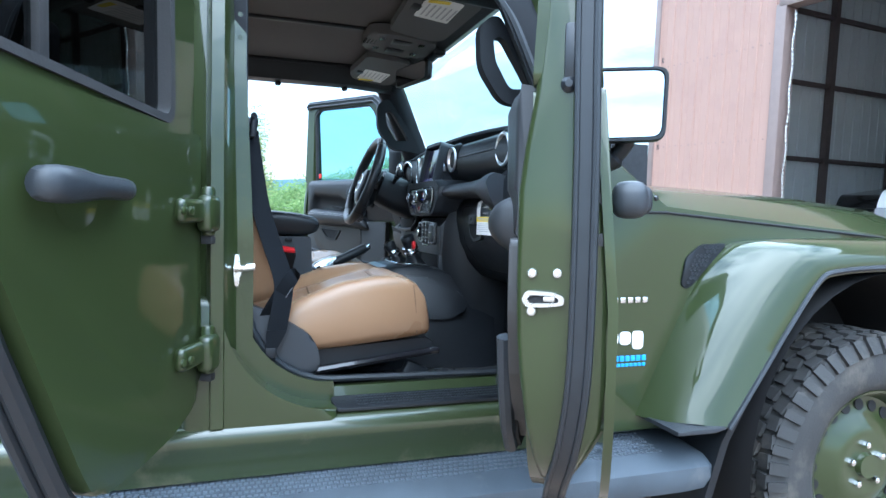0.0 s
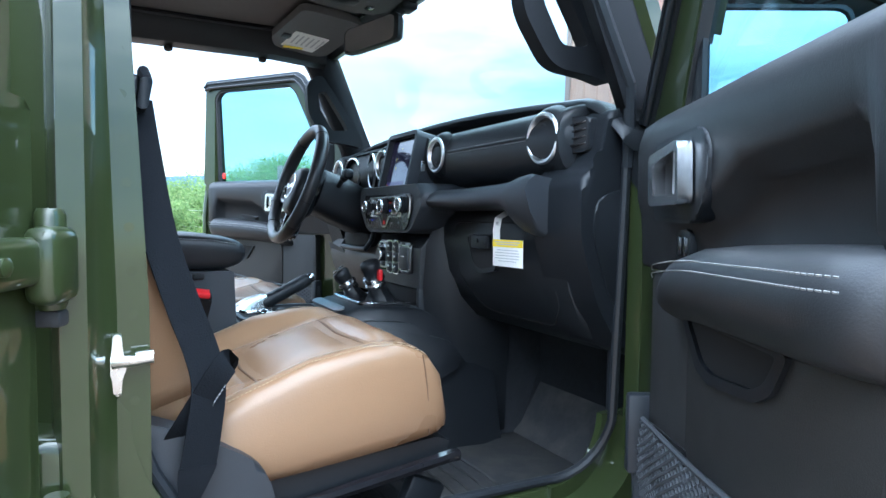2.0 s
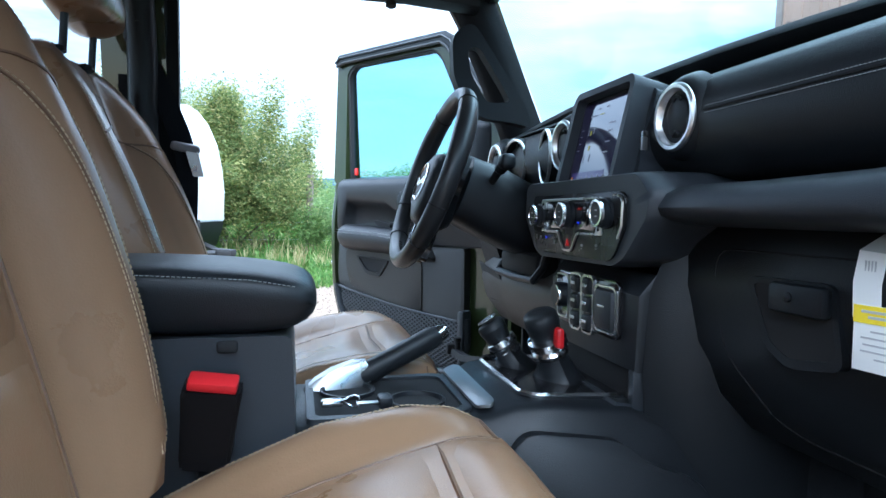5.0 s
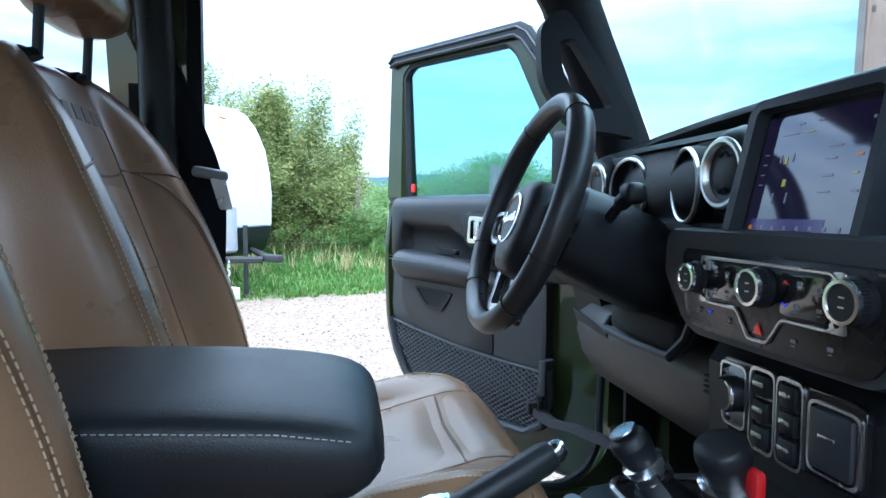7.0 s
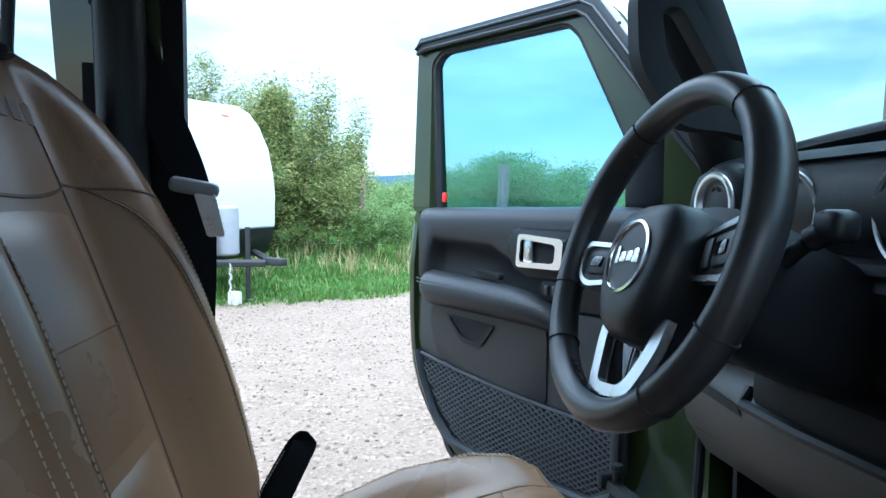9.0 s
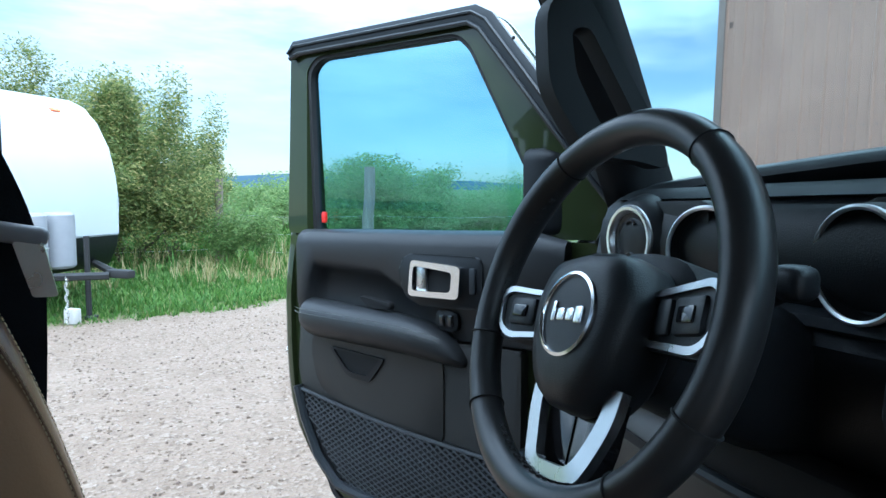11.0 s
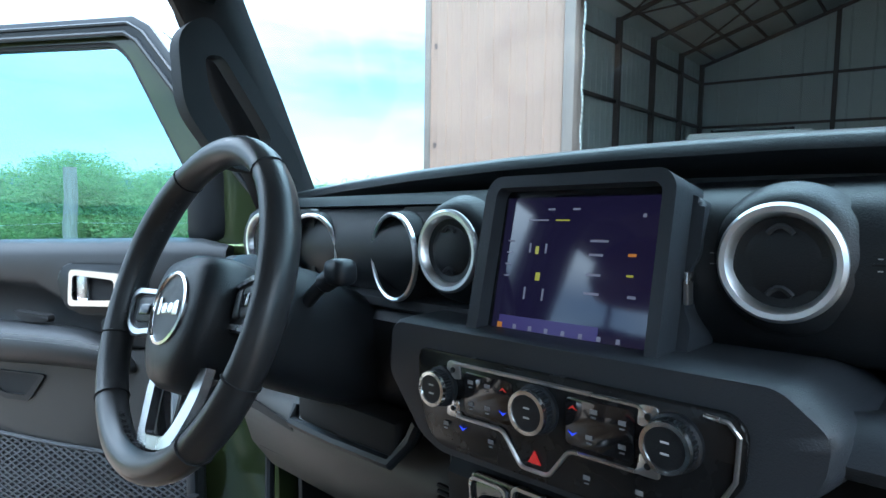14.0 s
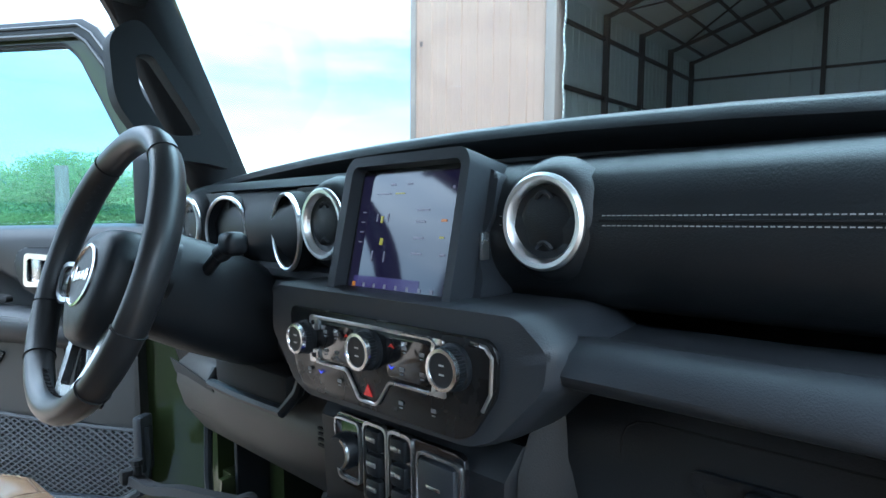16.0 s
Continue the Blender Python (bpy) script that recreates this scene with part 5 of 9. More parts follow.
# glove box and the hollow round it
bm = B()
rings = []
for y in (-0.150, -0.165, -0.35, -0.55, -0.64, -0.655):
    e = 0.02 if y in (-0.150, -0.655) else 0.0
    rings.append([V(-0.95, y, 1.150), V(-1.045 + e, y, 1.150), V(-1.062 + e, y, 1.125), V(-1.066 + e, y, 1.07), V(-1.055 + e, y, 1.00), V(-1.025 + e, y, 0.935), V(-0.975 + e, y, 0.885), V(-0.92, y, 0.868), V(-0.88, y, 0.88)])
loft(bm, rings)
glove = part("glove_box", bm, SOFT, dash, "black glove box", sharp=50)
bm = B()
pan = rounded([(-0.225, 1.120), (-0.60, 1.120), (-0.60, 0.965), (-0.545, 0.915), (-0.30, 0.915), (-0.24, 0.99)], 0.03)


def glove_x(z):
    t = [(1.15, -1.045), (1.125, -1.062), (1.07, -1.066), (1.00, -1.055), (0.935, -1.025), (0.885, -0.975)]
    for (z0, x0), (z1, x1) in zip(t, t[1:]):
        if z1 <= z <= z0:
            return x0 + (x1 - x0) * (z0 - z) / (z0 - z1)
    return -1.045 if z > 1.1 else -0.975


lo = [V(glove_x(z) + 0.002, y, z) for y, z in pan]
tube(bm, lo, 0.0028, 5, closed=True)
part("lid_gap", bm, DARK, glove)
bm = B()
cup = rounded([(-0.286, 1.094), (-0.402, 1.096), (-0.416, 1.018), (-0.350, 1.006), (-0.318, 1.022)], 0.012)
band(bm, cup, [(-0.358 + (y + 0.358) * 0.86, 1.062 + (z - 1.062) * 0.82) for y, z in cup], lambda y, z, d: V(-1.058 - d, y, z), 0.0, 0.011)
part("latch_rim", bm, PLASTIC, glove)
# flat near-black fill painted as the shade inside the latch cup
bm = B()
prism(bm, [(-0.358 + (y + 0.358) * 0.86, 1.062 + (z - 1.062) * 0.82) for y, z in cup], lambda y, z, d: V(-1.056 - d, y, z), 0.0, 0.012)
part("latch_cup", bm, DARK, glove)
bm = B()
rbox(bm, (-1.074, -0.366, 1.078), (0.014, 0.07, 0.030), 0.005, 2)
lathe(bm, [(0.005, 0), (0.005, 0.002), (0, 0.003)], Matrix.Translation((-1.081, -0.360, 1.080)) @ pose(0, 0, 0, 0, -90, 0), 10)
part("latch_flap", bm, PLASTIC, glove)

# paper tag hanging from the glove box
tag = thing("hang_tag", "white and yellow paper tag hanging on the glove box", "tag")
bm = B()
strip(bm, [V(-1.070, -0.463, 1.142), V(-1.092, -0.461, 1.13), V(-1.096, -0.460, 1.105), V(-1.094, -0.459, 1.075)], 0.026, 0.0006, (-1, 0, 0))
part("paper_loop", bm, PAPER, tag)
TAGM = Matrix.Translation((-1.092, -0.496, 1.060)) @ pose(0, 0, 0, 0, 0, 6)
bm = B()
rbox(bm, (0, 0, 0), (0.0008, 0.092, 0.054), 0.0002)
part("tag_sheet", bm, PAPER, tag, m=TAGM)
bm = B()
rbox(bm, (-0.0008, 0, 0.0195), (0.0006, 0.092, 0.0145))
part("yellow_bar", bm, YELLOW, tag, m=TAGM)
bm = B()
rbox(bm, (-0.0014, 0, 0.022), (0.0004, 0.078, 0.0022))
rbox(bm, (-0.0014, 0, 0.0175), (0.0004, 0.066, 0.0022))
for i in range(5):
    rbox(bm, (-0.0008, 0.002 * (i % 2), 0.006 - i * 0.0055), (0.0004, 0.074 - 0.012 * (i == 0) - 0.02 * (i == 4), 0.0016))
part("printed_line", bm, PRINT, tag, m=TAGM, kind="stuff")
bm = B()
for i in range(4):
    rbox(bm, (-1.0945, -0.4655 + i * 0.003, 1.112), (0.0006, 0.0012, 0.022))
part("barcode", bm, PRINT, tag, kind="stuff")

# ---- touchscreen ----
scr = thing("touchscreen", "touchscreen display in a thick black bezel", "screen")
SM = Matrix.Translation((-1.098, -0.001, 1.266)) @ pose(0, 0, 0, 0, 13, 0)


def s3(y, z, d):
    return SM @ V(-d, y, z)


outer = rounded([(0.097, -0.091), (0.095, 0.073), (0.085, 0.085), (-0.086, 0.085), (-0.096, 0.073), (-0.095, -0.091)], 0.010)
inner = rounded([(0.084, -0.074), (0.082, 0.068), (0.078, 0.074), (-0.080, 0.074), (-0.085, 0.068), (-0.085, -0.074)], 0.005)
bm = B()
band(bm, outer, inner, s3, -0.055, 0.020)
bmesh.ops.bevel(bm, geom=[e for e in bm.edges if e.calc_face_angle(0) > 1.2], offset=0.006, segments=3, affect="EDGES")
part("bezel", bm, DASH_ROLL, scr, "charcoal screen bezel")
bm = B()
prism(bm, rounded([(-0.090, 0.072), (-0.106, 0.066), (-0.106, 0.022), (-0.098, 0.008), (-0.098, -0.020), (-0.105, -0.034), (-0.103, -0.084), (-0.090, -0.086)], 0.006), s3, -0.055, -0.010, 0.005, 3)
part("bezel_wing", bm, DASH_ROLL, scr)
bm = B()
rbox(bm, SM @ V(0.012, -0.0990, -0.004), (0.010, 0.004, 0.026), 0.001)
part("wing_inlay", bm, SILVER, scr)
bm = B()
prism(bm, inner, s3, -0.02, 0.004)
part("display_border", bm, GLOSS, scr)
bm = B()
prism(bm, [(0.0785, -0.068), (0.0785, 0.067), (-0.0805, 0.067), (-0.0805, -0.068)], s3, 0.004, 0.0046)
disp = part("display", bm, SCREEN, scr, "dark violet lit display")


def ui(name, items, mat, depth=0.0050):
    bm = B()
    for y, z, w, h in [(a * 0.88, b, c * 0.62, e * 0.62) if c < 0.05 else (a * 0.88, b, c * 0.88, e) for a, b, c, e in items]:
        prism(bm, [(y - w / 2, z - h / 2), (y + w / 2, z - h / 2), (y + w / 2, z + h / 2), (y - w / 2, z + h / 2)], s3, depth, depth + 0.0003)
    part(name, bm, mat, disp, kind="stuff")


UI_W = glow("screen_white", (0.45, 0.43, 0.56), 0.055)
UI_Y = glow("screen_yellow", (0.62, 0.56, 0.06), 0.10)
UI_O = glow("screen_orange", (0.80, 0.28, 0.05), 0.10)
UI_P = glow("screen_violet", (0.06, 0.045, 0.16), 0.16)
ui("violet_panel", [(0.020, -0.050, 0.12, 0.012)], UI_P, 0.0047)
ui("menu_mark", [(0.078, 0.026 - 0.011 * i, 0.010, 0.002) for i in range(4)] + [(0.078 - 0.020 * i, -0.0535, 0.006, 0.007) for i in range(1, 8)] +
   [(0.078 - 0.020 * i, -0.0595, 0.011, 0.0014) for i in range(1, 8)] + [(-0.030, 0.028, 0.028, 0.0032), (-0.028, 0.016, 0.022, 0.0034), (-0.028, -0.001, 0.022, 0.0034), (-0.028, -0.017, 0.024, 0.0034),
   (0.030, 0.056, 0.012, 0.003), (0.0, 0.056, 0.012, 0.003), (-0.074, 0.050, 0.005, 0.005), (0.045, 0.046, 0.036, 0.0022), (0.051, 0.020, 0.003, 0.014), (0.031, 0.020, 0.003, 0.014), (0.051, -0.022, 0.003, 0.018), (0.028, -0.022, 0.003, 0.018), (-0.070, -0.017, 0.012, 0.004)], UI_W)
ui("yellow_mark", [(0.042, 0.018, 0.006, 0.012), (0.037, -0.006, 0.008, 0.012), (0.015, 0.046, 0.024, 0.002), (-0.066, 0.0, 0.010, 0.003)], UI_Y)
ui("orange_mark", [(0.078, -0.0535, 0.009, 0.008), (-0.066, 0.017, 0.012, 0.004)], UI_O)

# ---- climate panel and centre stack ----
CLIMATE = material("climate_black", (0.0085, 0.0088, 0.0095), 0.26, spec=0.3, var=0.08, scale=30.0)
stack = thing("center_stack", "black centre stack with climate knobs and switch panels", "control panel")
bm = B()
o = rounded([(0.196, 1.203), (0.185, 1.212), (-0.192, 1.212), (-0.224, 1.186), (-0.220, 1.156), (-0.166, 1.101), (-0.136, 1.089), (0.122, 1.086), (0.152, 1.098), (0.200, 1.155)], 0.010)
loft(bm, [[V(x, y * k, 1.14 + (z - 1.14) * k) for y, z in o] for x, k in ((-1.02, 1.0), (-1.115, 1.0), (-1.138, 0.985), (-1.146, 0.955), (-1.146, 0.80))])
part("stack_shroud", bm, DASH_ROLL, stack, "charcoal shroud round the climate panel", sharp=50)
bm = B()
face = rounded([(0.142, 1.188), (-0.158, 1.188), (-0.168, 1.178), (-0.166, 1.142), (-0.138, 1.103), (-0.122, 1.097), (0.108, 1.097), (0.128, 1.104), (0.142, 1.142)], 0.008)
prism(bm, face, lambda y, z, d: V(-1.144 - d, y, z), 0.0, 0.006, 0.002)
part("climate_face", bm, CLIMATE, stack, "satin black climate panel")
bm = B()
loop = [(0.094, 1.180), (0.0, 1.1805), (-0.094, 1.180), (-0.102, 1.172), (-0.102, 1.138), (-0.092, 1.131), (-0.034, 1.131), (-0.014, 1.1045), (0.014, 1.1045), (0.034, 1.131), (0.086, 1.131), (0.094, 1.138)]
tube(bm, [V(-1.151, y, z) for y, z in rounded(loop, 0.005)], 0.0020, 6, closed=True)
part("silver_line", bm, SILVER, stack, "satin silver outline of the climate panel")
bm = B()
tube(bm, [V(-1.151, y, z) for y, z in ((-0.140, 1.184), (-0.156, 1.182), (-0.163, 1.174), (-0.161, 1.144), (-0.152, 1.128))], 0.0018, 6)
part("silver_line", bm, SILVER, stack)
for y, z in ((0.093, 1.174), (0.093, 1.138), (-0.101, 1.174), (-0.101, 1.138)):
    bm = B()
    prism(bm, rounded([(y - 0.009, z - 0.008), (y + 0.009, z - 0.008), (y + 0.007, z + 0.008), (y - 0.007, z + 0.008)], 0.003), lambda a, b, d: V(-1.1495 - d, a, b), 0, 0.0025, 0.0005)
    tab = part("corner_plate", bm, SILVER, stack)
    bm = B()
    lathe(bm, [(0.0026, 0.0), (0.0026, 0.0012), (0.0, 0.0014)], Matrix.Translation((-1.152, y, z)) @ pose(0, 0, 0, 0, -90, 0), 10)
    part("corner_screw", bm, DARK, tab)
for y0, y1 in ((0.080, 0.024), (-0.030, -0.090)):
    bm = B()
    prism(bm, rounded([(y0, 1.175), (y1, 1.175), (y1, 1.136), (y0, 1.136)], 0.006), lambda a, b, d: V(-1.1495 - d, a, b), 0, 0.0014, 0.0004)
    part("button_panel", bm, GLOSS, stack)


def knob(y, z, r, x=-1.150, h=0.026):
    m = Matrix.Translation((x, y, z)) @ pose(0, 0, 0, 0, -90, 0)
    bm = B()
    lathe(bm, [(r + 0.003, 0.0), (r + 0.003, 0.004), (r, 0.006), (r, h - 0.004), (r - 0.002, h)], m, 36)
    k = part("climate_knob", bm, PLASTIC, stack, "ribbed knob with a bright ring")
    bm = B()
    for i in range(36):
        q = 2 * math.pi * i / 36
        rbox(bm, m @ V((r + 0.0003) * math.cos(q), (r + 0.0003) * math.sin(q), h * 0.5), (0.0016, 0.0016, h * 0.6), 0, 1, m.to_3x3().to_4x4())
    part("knob_ribs", bm, PLASTIC, k, kind="stuff")
    bm = B()
    lathe(bm, [(r + 0.0006, h - 0.003), (r + 0.0004, h + 0.0012), (r - 0.0028, h + 0.0014), (r - 0.004, h - 0.002)], m, 36, closed=True)
    part("knob_ring", bm, CHROME, k)
    bm = B()
    lathe(bm, [(r - 0.0055, h - 0.003), (r - 0.0055, h - 0.001), (0.0, h - 0.0005)], m, 24)
    part("knob_face", bm, GLOSS, k)
    bm = B()
    for dz in (0.004, -0.004):
        rbox(bm, m @ V(dz, 0, h), (0.0006, 0.006 if dz else 0.009, 0.0014))
    part("knob_print", bm, PRINT, k, kind="stuff")


knob(0.108, 1.156, 0.0160, h=0.016)
knob(-0.003, 1.158, 0.0178, h=0.016)
knob(-0.120, 1.160, 0.0178, h=0.016)
for col, items in (("print", [(0.072, 1.166), (0.052, 1.166), (0.072, 1.146), (0.052, 1.146), (-0.056, 1.167), (-0.080, 1.164), (-0.052, 1.146), (-0.080, 1.146), (-0.050, 1.114), (-0.094, 1.116), (0.048, 1.117), (0.104, 1.121)]),
                   ("red", [(0.034, 1.166), (-0.037, 1.166)]), ("blue", [(0.034, 1.146), (-0.037, 1.146), (0.082, 1.121)])):
    bm = B()
    for y, z in items:
        if col == "print":
            rbox(bm, (-1.1512, y, z), (0.0006, 0.006, 0.0035), 0)
            rbox(bm, (-1.1512, y, z - 0.0045), (0.0006, 0.004, 0.001), 0)
        else:
            prism(bm, [(y - 0.0042, z - 0.0015), (y, z + 0.0003), (y + 0.0042, z - 0.0015), (y, z + 0.0023)] if col == "red" else [(y - 0.0042, z + 0.0015), (y, z - 0.0003), (y + 0.0042, z + 0.0015), (y, z - 0.0023)], lambda a, b, d: V(-1.1506 - d, a, b), 0, 0.0008)
    part("button_mark", bm, {"print": material("dim_print", (0.20, 0.205, 0.215), 0.6, var=0.03), "red": glow("red_mark", (0.6, 0.04, 0.03), 0.12), "blue": glow("blue_mark", (0.04, 0.07, 0.8), 0.30)}[col], stack, kind="stuff")
bm = B()
prism(bm, [(0.0064, 1.111), (-0.0064, 1.111), (0.0, 1.1220)], lambda a, b, d: V(-1.1505 - d, a, b), 0, 0.0012)
part("hazard_button", bm, glow("hazard_red", (0.55, 0.02, 0.02), 0.15), stack, "red hazard triangle")
# start button
bm = B()
lathe(bm, [(0.020, 0.0), (0.020, 0.006), (0.016, 0.010), (0.0, 0.010)], Matrix.Translation((-1.120, 0.163, 1.158)) @ pose(0, 0, 0, 0, -90, 0), 28)
part("start_button", bm, GLOSS, stack, "round black start button")

# lower stack with switch panel and a dark block for the open bin's shade
bm = B()
rings = []
for z, x, w in ((1.080, -1.09, 0.150), (1.052, -1.112, 0.146), (0.955, -1.112, 0.140), (0.950, -1.112, 0.140)):
    rings.append([V(-0.90, w, z), V(x + 0.006, w, z), V(x, w - 0.004, z), V(x, 4e-3 - w, z), V(x + 0.006, -w, z), V(-0.90, -w, z)])
loft(bm, rings)
part("lower_fascia", bm, PLASTIC, stack, "charcoal lower centre stack")
for s in (-1, 1):
    bm = B()
    loft(bm, [[V(-0.88, s * a, z), V(x + 0.06, s * a, z), V(x + 0.01, s * (b + 0.012), z), V(x, s * b, z), V(x + 0.02, s * (b - 0.010), z), V(-0.88, s * (b - 0.02), z)]
              for z, x, a, b in ((1.17, -1.06, 0.215, 0.160), (1.06, -1.100, 0.200, 0.148), (0.95, -1.106, 0.195, 0.145), (0.86, -1.095, 0.190, 0.140), (0.78, -1.070, 0.186, 0.135), (0.68, -1.02, 0.182, 0.13), (0.56, -0.95, 0.18, 0.13))])
    part("fascia_cheek", bm, SOFT, stack, sharp=70)
bm = B()
prism(bm, rounded([(0.106, 1.066), (-0.100, 1.066), (-0.100, 0.984), (0.100, 0.984)], 0.012), lambda y, z, d: V(-1.112 - d, y, z), 0.0, 0.006, 0.002)
sw = part("switch_plate", bm, GLOSS, stack)
bm = B()
for poly in ([(0.104, 1.062), (0.056, 1.062), (0.056, 0.990), (0.098, 0.990)], [(0.050, 1.068), (0.010, 1.068), (0.010, 0.978), (0.050, 0.978)], [(0.008, 1.068), (-0.030, 1.068), (-0.030, 0.978), (0.008, 0.978)], [(-0.036, 1.058), (-0.098, 1.058), (-0.098, 0.990), (-0.036, 0.990)]):
    pts = rounded(poly, 0.010)
    c = (sum(p[0] for p in pts) / len(pts), sum(p[1] for p in pts) / len(pts))
    band(bm, pts, [(c[0] + (p[0] - c[0]) * 0.90, c[1] + (p[1] - c[1]) * 0.92) for p in pts], lambda y, z, d: V(-1.116 - d, y, z), 0.0, 0.006)
part("switch_surround", bm, SILVER, sw, "satin silver switch surrounds")
bm = B()
lathe(bm, [(0.020, 0), (0.020, 0.014), (0.017, 0.018), (0.0, 0.018)], Matrix.Translation((-1.117, 0.079, 1.027)) @ pose(0, 0, 0, 0, -90, 0), 28)
part("rotary_switch", bm, PLASTIC, sw)
bm = B()
tube(bm, [V(-1.134, 0.079 - 0.017 * math.cos(q), 1.027 + 0.017 * math.sin(q)) for q in [-1.2 + 0.3 * i for i in range(9)]], 0.0028, 6)
part("rotary_ring", bm, CHROME, sw)
for i, y in enumerate((0.030, -0.011)):
    for j, z in enumerate((1.050, 1.023, 0.996)):
        bm = B()
        rbox(bm, (-1.120, y, z), (0.012, 0.024, 0.024), 0.004, 2)
        part("rocker_switch", bm, PLASTIC, sw)
        bm = B()
        rbox(bm, (-1.127, y, z + 0.002), (0.002, 0.016, 0.005), 0.001)
        part("switch_mark", bm, SILVER, sw)
bm = B()
rbox(bm, (-1.120, -0.067, 1.024), (0.014, 0.052, 0.058), 0.006, 2)
part("socket_cover", bm, PLASTIC_GREY, sw)
bm = B()
rbox(bm, (-1.128, -0.067, 1.029), (0.002, 0.020, 0.004), 0.001)
part("socket_mark", bm, SILVER, sw)
# solid block whose near-black colour stands in for the bin's inner shade
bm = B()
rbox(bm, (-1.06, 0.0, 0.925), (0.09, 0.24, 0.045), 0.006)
part("open_bin", bm, DARK, stack, "near-black block painted as the storage bin's shaded inside")
bm = B()
loft(bm, [[V(-1.02, y, 0.885), V(-1.135, y, 0.892), V(-1.142, y, 0.902), V(-1.136, y, 0.912), V(-1.11, y, 0.906), V(-1.02, y, 0.90)] for y in (-0.135, -0.12, 0.12, 0.135)])
rbox(bm, (-1.07, 0, 0.84), (0.10, 0.25, 0.10), 0.01)
for s in (-1, 1):
    rbox(bm, (-1.085, s * 0.130, 0.925), (0.06, 0.016, 0.055), 0.005)
part("bin_lip", bm, PLASTIC_GREY, stack)

# ---- instrument cluster ----
clus = thing("instrument_cluster", "black instrument cluster with two chrome-ringed gauges", "gauges")
bm = B()
rings = []
for y, e in ((0.630, 0.012), (0.620, 0.0), (0.52, 0.0), (0.345, 0.0), (0.22, 0.0), (0.115, 0.0)):
    rings.append([V(-1.00, y, 1.345), V(-1.030 + e, y, 1.345), V(-1.050 + e, y, 1.338), V(-1.062 + e, y, 1.330), V(-1.045 + e, y, 1.326), V(-1.00, y, 1.326)])
loft(bm, rings)
# darker pillar vinyl stands in for the shade under the crash pad's lip
part("cluster_hood", bm, PILLAR_TRIM, clus)
bm = B()
rbox(bm, (-1.020, 0.345, 1.275), (0.02, 0.36, 0.13), 0.004)
part("cluster_face", bm, DARK, clus)
# fascia left and right of the gauges, with a recess between them
bm = B()
prism(bm, rounded([(0.625, 1.206), (0.618, 1.327), (0.440, 1.327), (0.440, 1.206)], 0.012), lambda y, z, d: V(-1.060 - d - 0.10 * (0.55 - y) * (y < 0.55), y, z), -0.02, 0.004, 0.003)
part("cluster_fascia", bm, SOFT, clus, "black fascia round the gauges")
bm = B()
prism(bm, rounded([(0.268, 1.206), (0.268, 1.327), (0.110, 1.327), (0.110, 1.206)], 0.012), lambda y, z, d: V(-1.060 - d, y, z), -0.02, 0.004, 0.003)
part("cluster_fascia", bm, SOFT, clus, "black fascia round the gauges")
for gy, turn in ((0.437, 9), (0.254, -11)):
    m = Matrix.Translation((-1.066, gy, 1.268)) @ pose(0, 0, 0, 0, 0, turn) @ pose(0, 0, 0, 0, -90, 0)
    bm = B()
    lathe(bm, [(0.0550, -0.050), (0.0545, 0.008), (0.0525, 0.0190), (0.0485, 0.0190), (0.0465, 0.014), (0.0450, -0.046)], m, 48, closed=True)
    g = part("gauge", bm, PILLAR_TRIM, clus, "round gauge in a deep chrome-edged cowl")
    bm = B()
    lathe(bm, [(0.0530, 0.014), (0.0532, 0.0205), (0.0508, 0.0222), (0.0482, 0.0205), (0.0482, 0.014)], m, 56, closed=True)
    part("gauge_ring", bm, VENT_CHROME, g)
    bm = B()
    lathe(bm, [(0.0455, -0.045), (0.0, -0.044)], m, 36)
    part("gauge_dial", bm, DIAL, g)
    bm = B()
    for i in range(25):
        q = radians(-40 + i * 260 / 24)
        rbox(bm, m @ V(0.039 * math.sin(q + 1.57), 0.039 * math.cos(q + 1.57), -0.0435), (0.0008, 0.0016, 0.007 if i % 3 == 0 else 0.004), 0, 1, pose(0, 0, 0, math.degrees(-q) + 90, 0, 0))
    part("dial_marks", bm, PRINT, g, kind="stuff")
    bm = B()
    tube(bm, [m @ V(0, 0, -0.040), m @ V(-0.025, 0.022, -0.040)], 0.0016, 5)
    part("needle", bm, RED, g)
bm = B()
prism(bm, rounded([(0.398, 1.222), (0.398, 1.322), (0.296, 1.322), (0.296, 1.222)], 0.006), lambda y, z, d: V(-1.046 - d + (z - 1.27) * 0.10, y, z), 0.0, 0.004, 0.001)
part("info_display", bm, DRIVER_DISPLAY, clus, "lit glossy driver display")
bm = B()
loft(bm, [[V(-1.030, y, 1.222), V(-1.066, y, 1.222), V(-1.076, y, 1.216), V(-1.078, y, 1.206), V(-1.066, y, 1.198), V(-1.030, y, 1.198)] for y in (0.56, 0.54, 0.345, 0.150, 0.130)])
part("cluster_sill", bm, PLASTIC_GREY, clus)

# driver's knee panel with tray
bm = B()
rings = []
for y in (0.125, 0.14, 0.30, 0.50, 0.62, 0.655):
    e = 0.03 if y > 0.64 else 0.0
    rings.append([V(-0.95, y, 1.06), V(-1.06 + e, y, 1.055), V(-1.092 + e, y, 1.035), V(-1.098 + e, y, 1.00), V(-1.085 + e, y, 0.955), V(-1.05 + e, y, 0.905), V(-1.0 + e, y, 0.875), V(-0.92, y, 0.87)])
loft(bm, rings)
# brown-grey base colour puts light bounced off the tan seats into the panel
knee = part("knee_panel", bm, material("knee_plastic_bounce_tint", (0.046, 0.040, 0.035), 0.48, var=0.1, scale=12.0, bump=0.2, bump_scale=700.0), dash, "charcoal knee panel below the steering column", sharp=50)
bm = B()
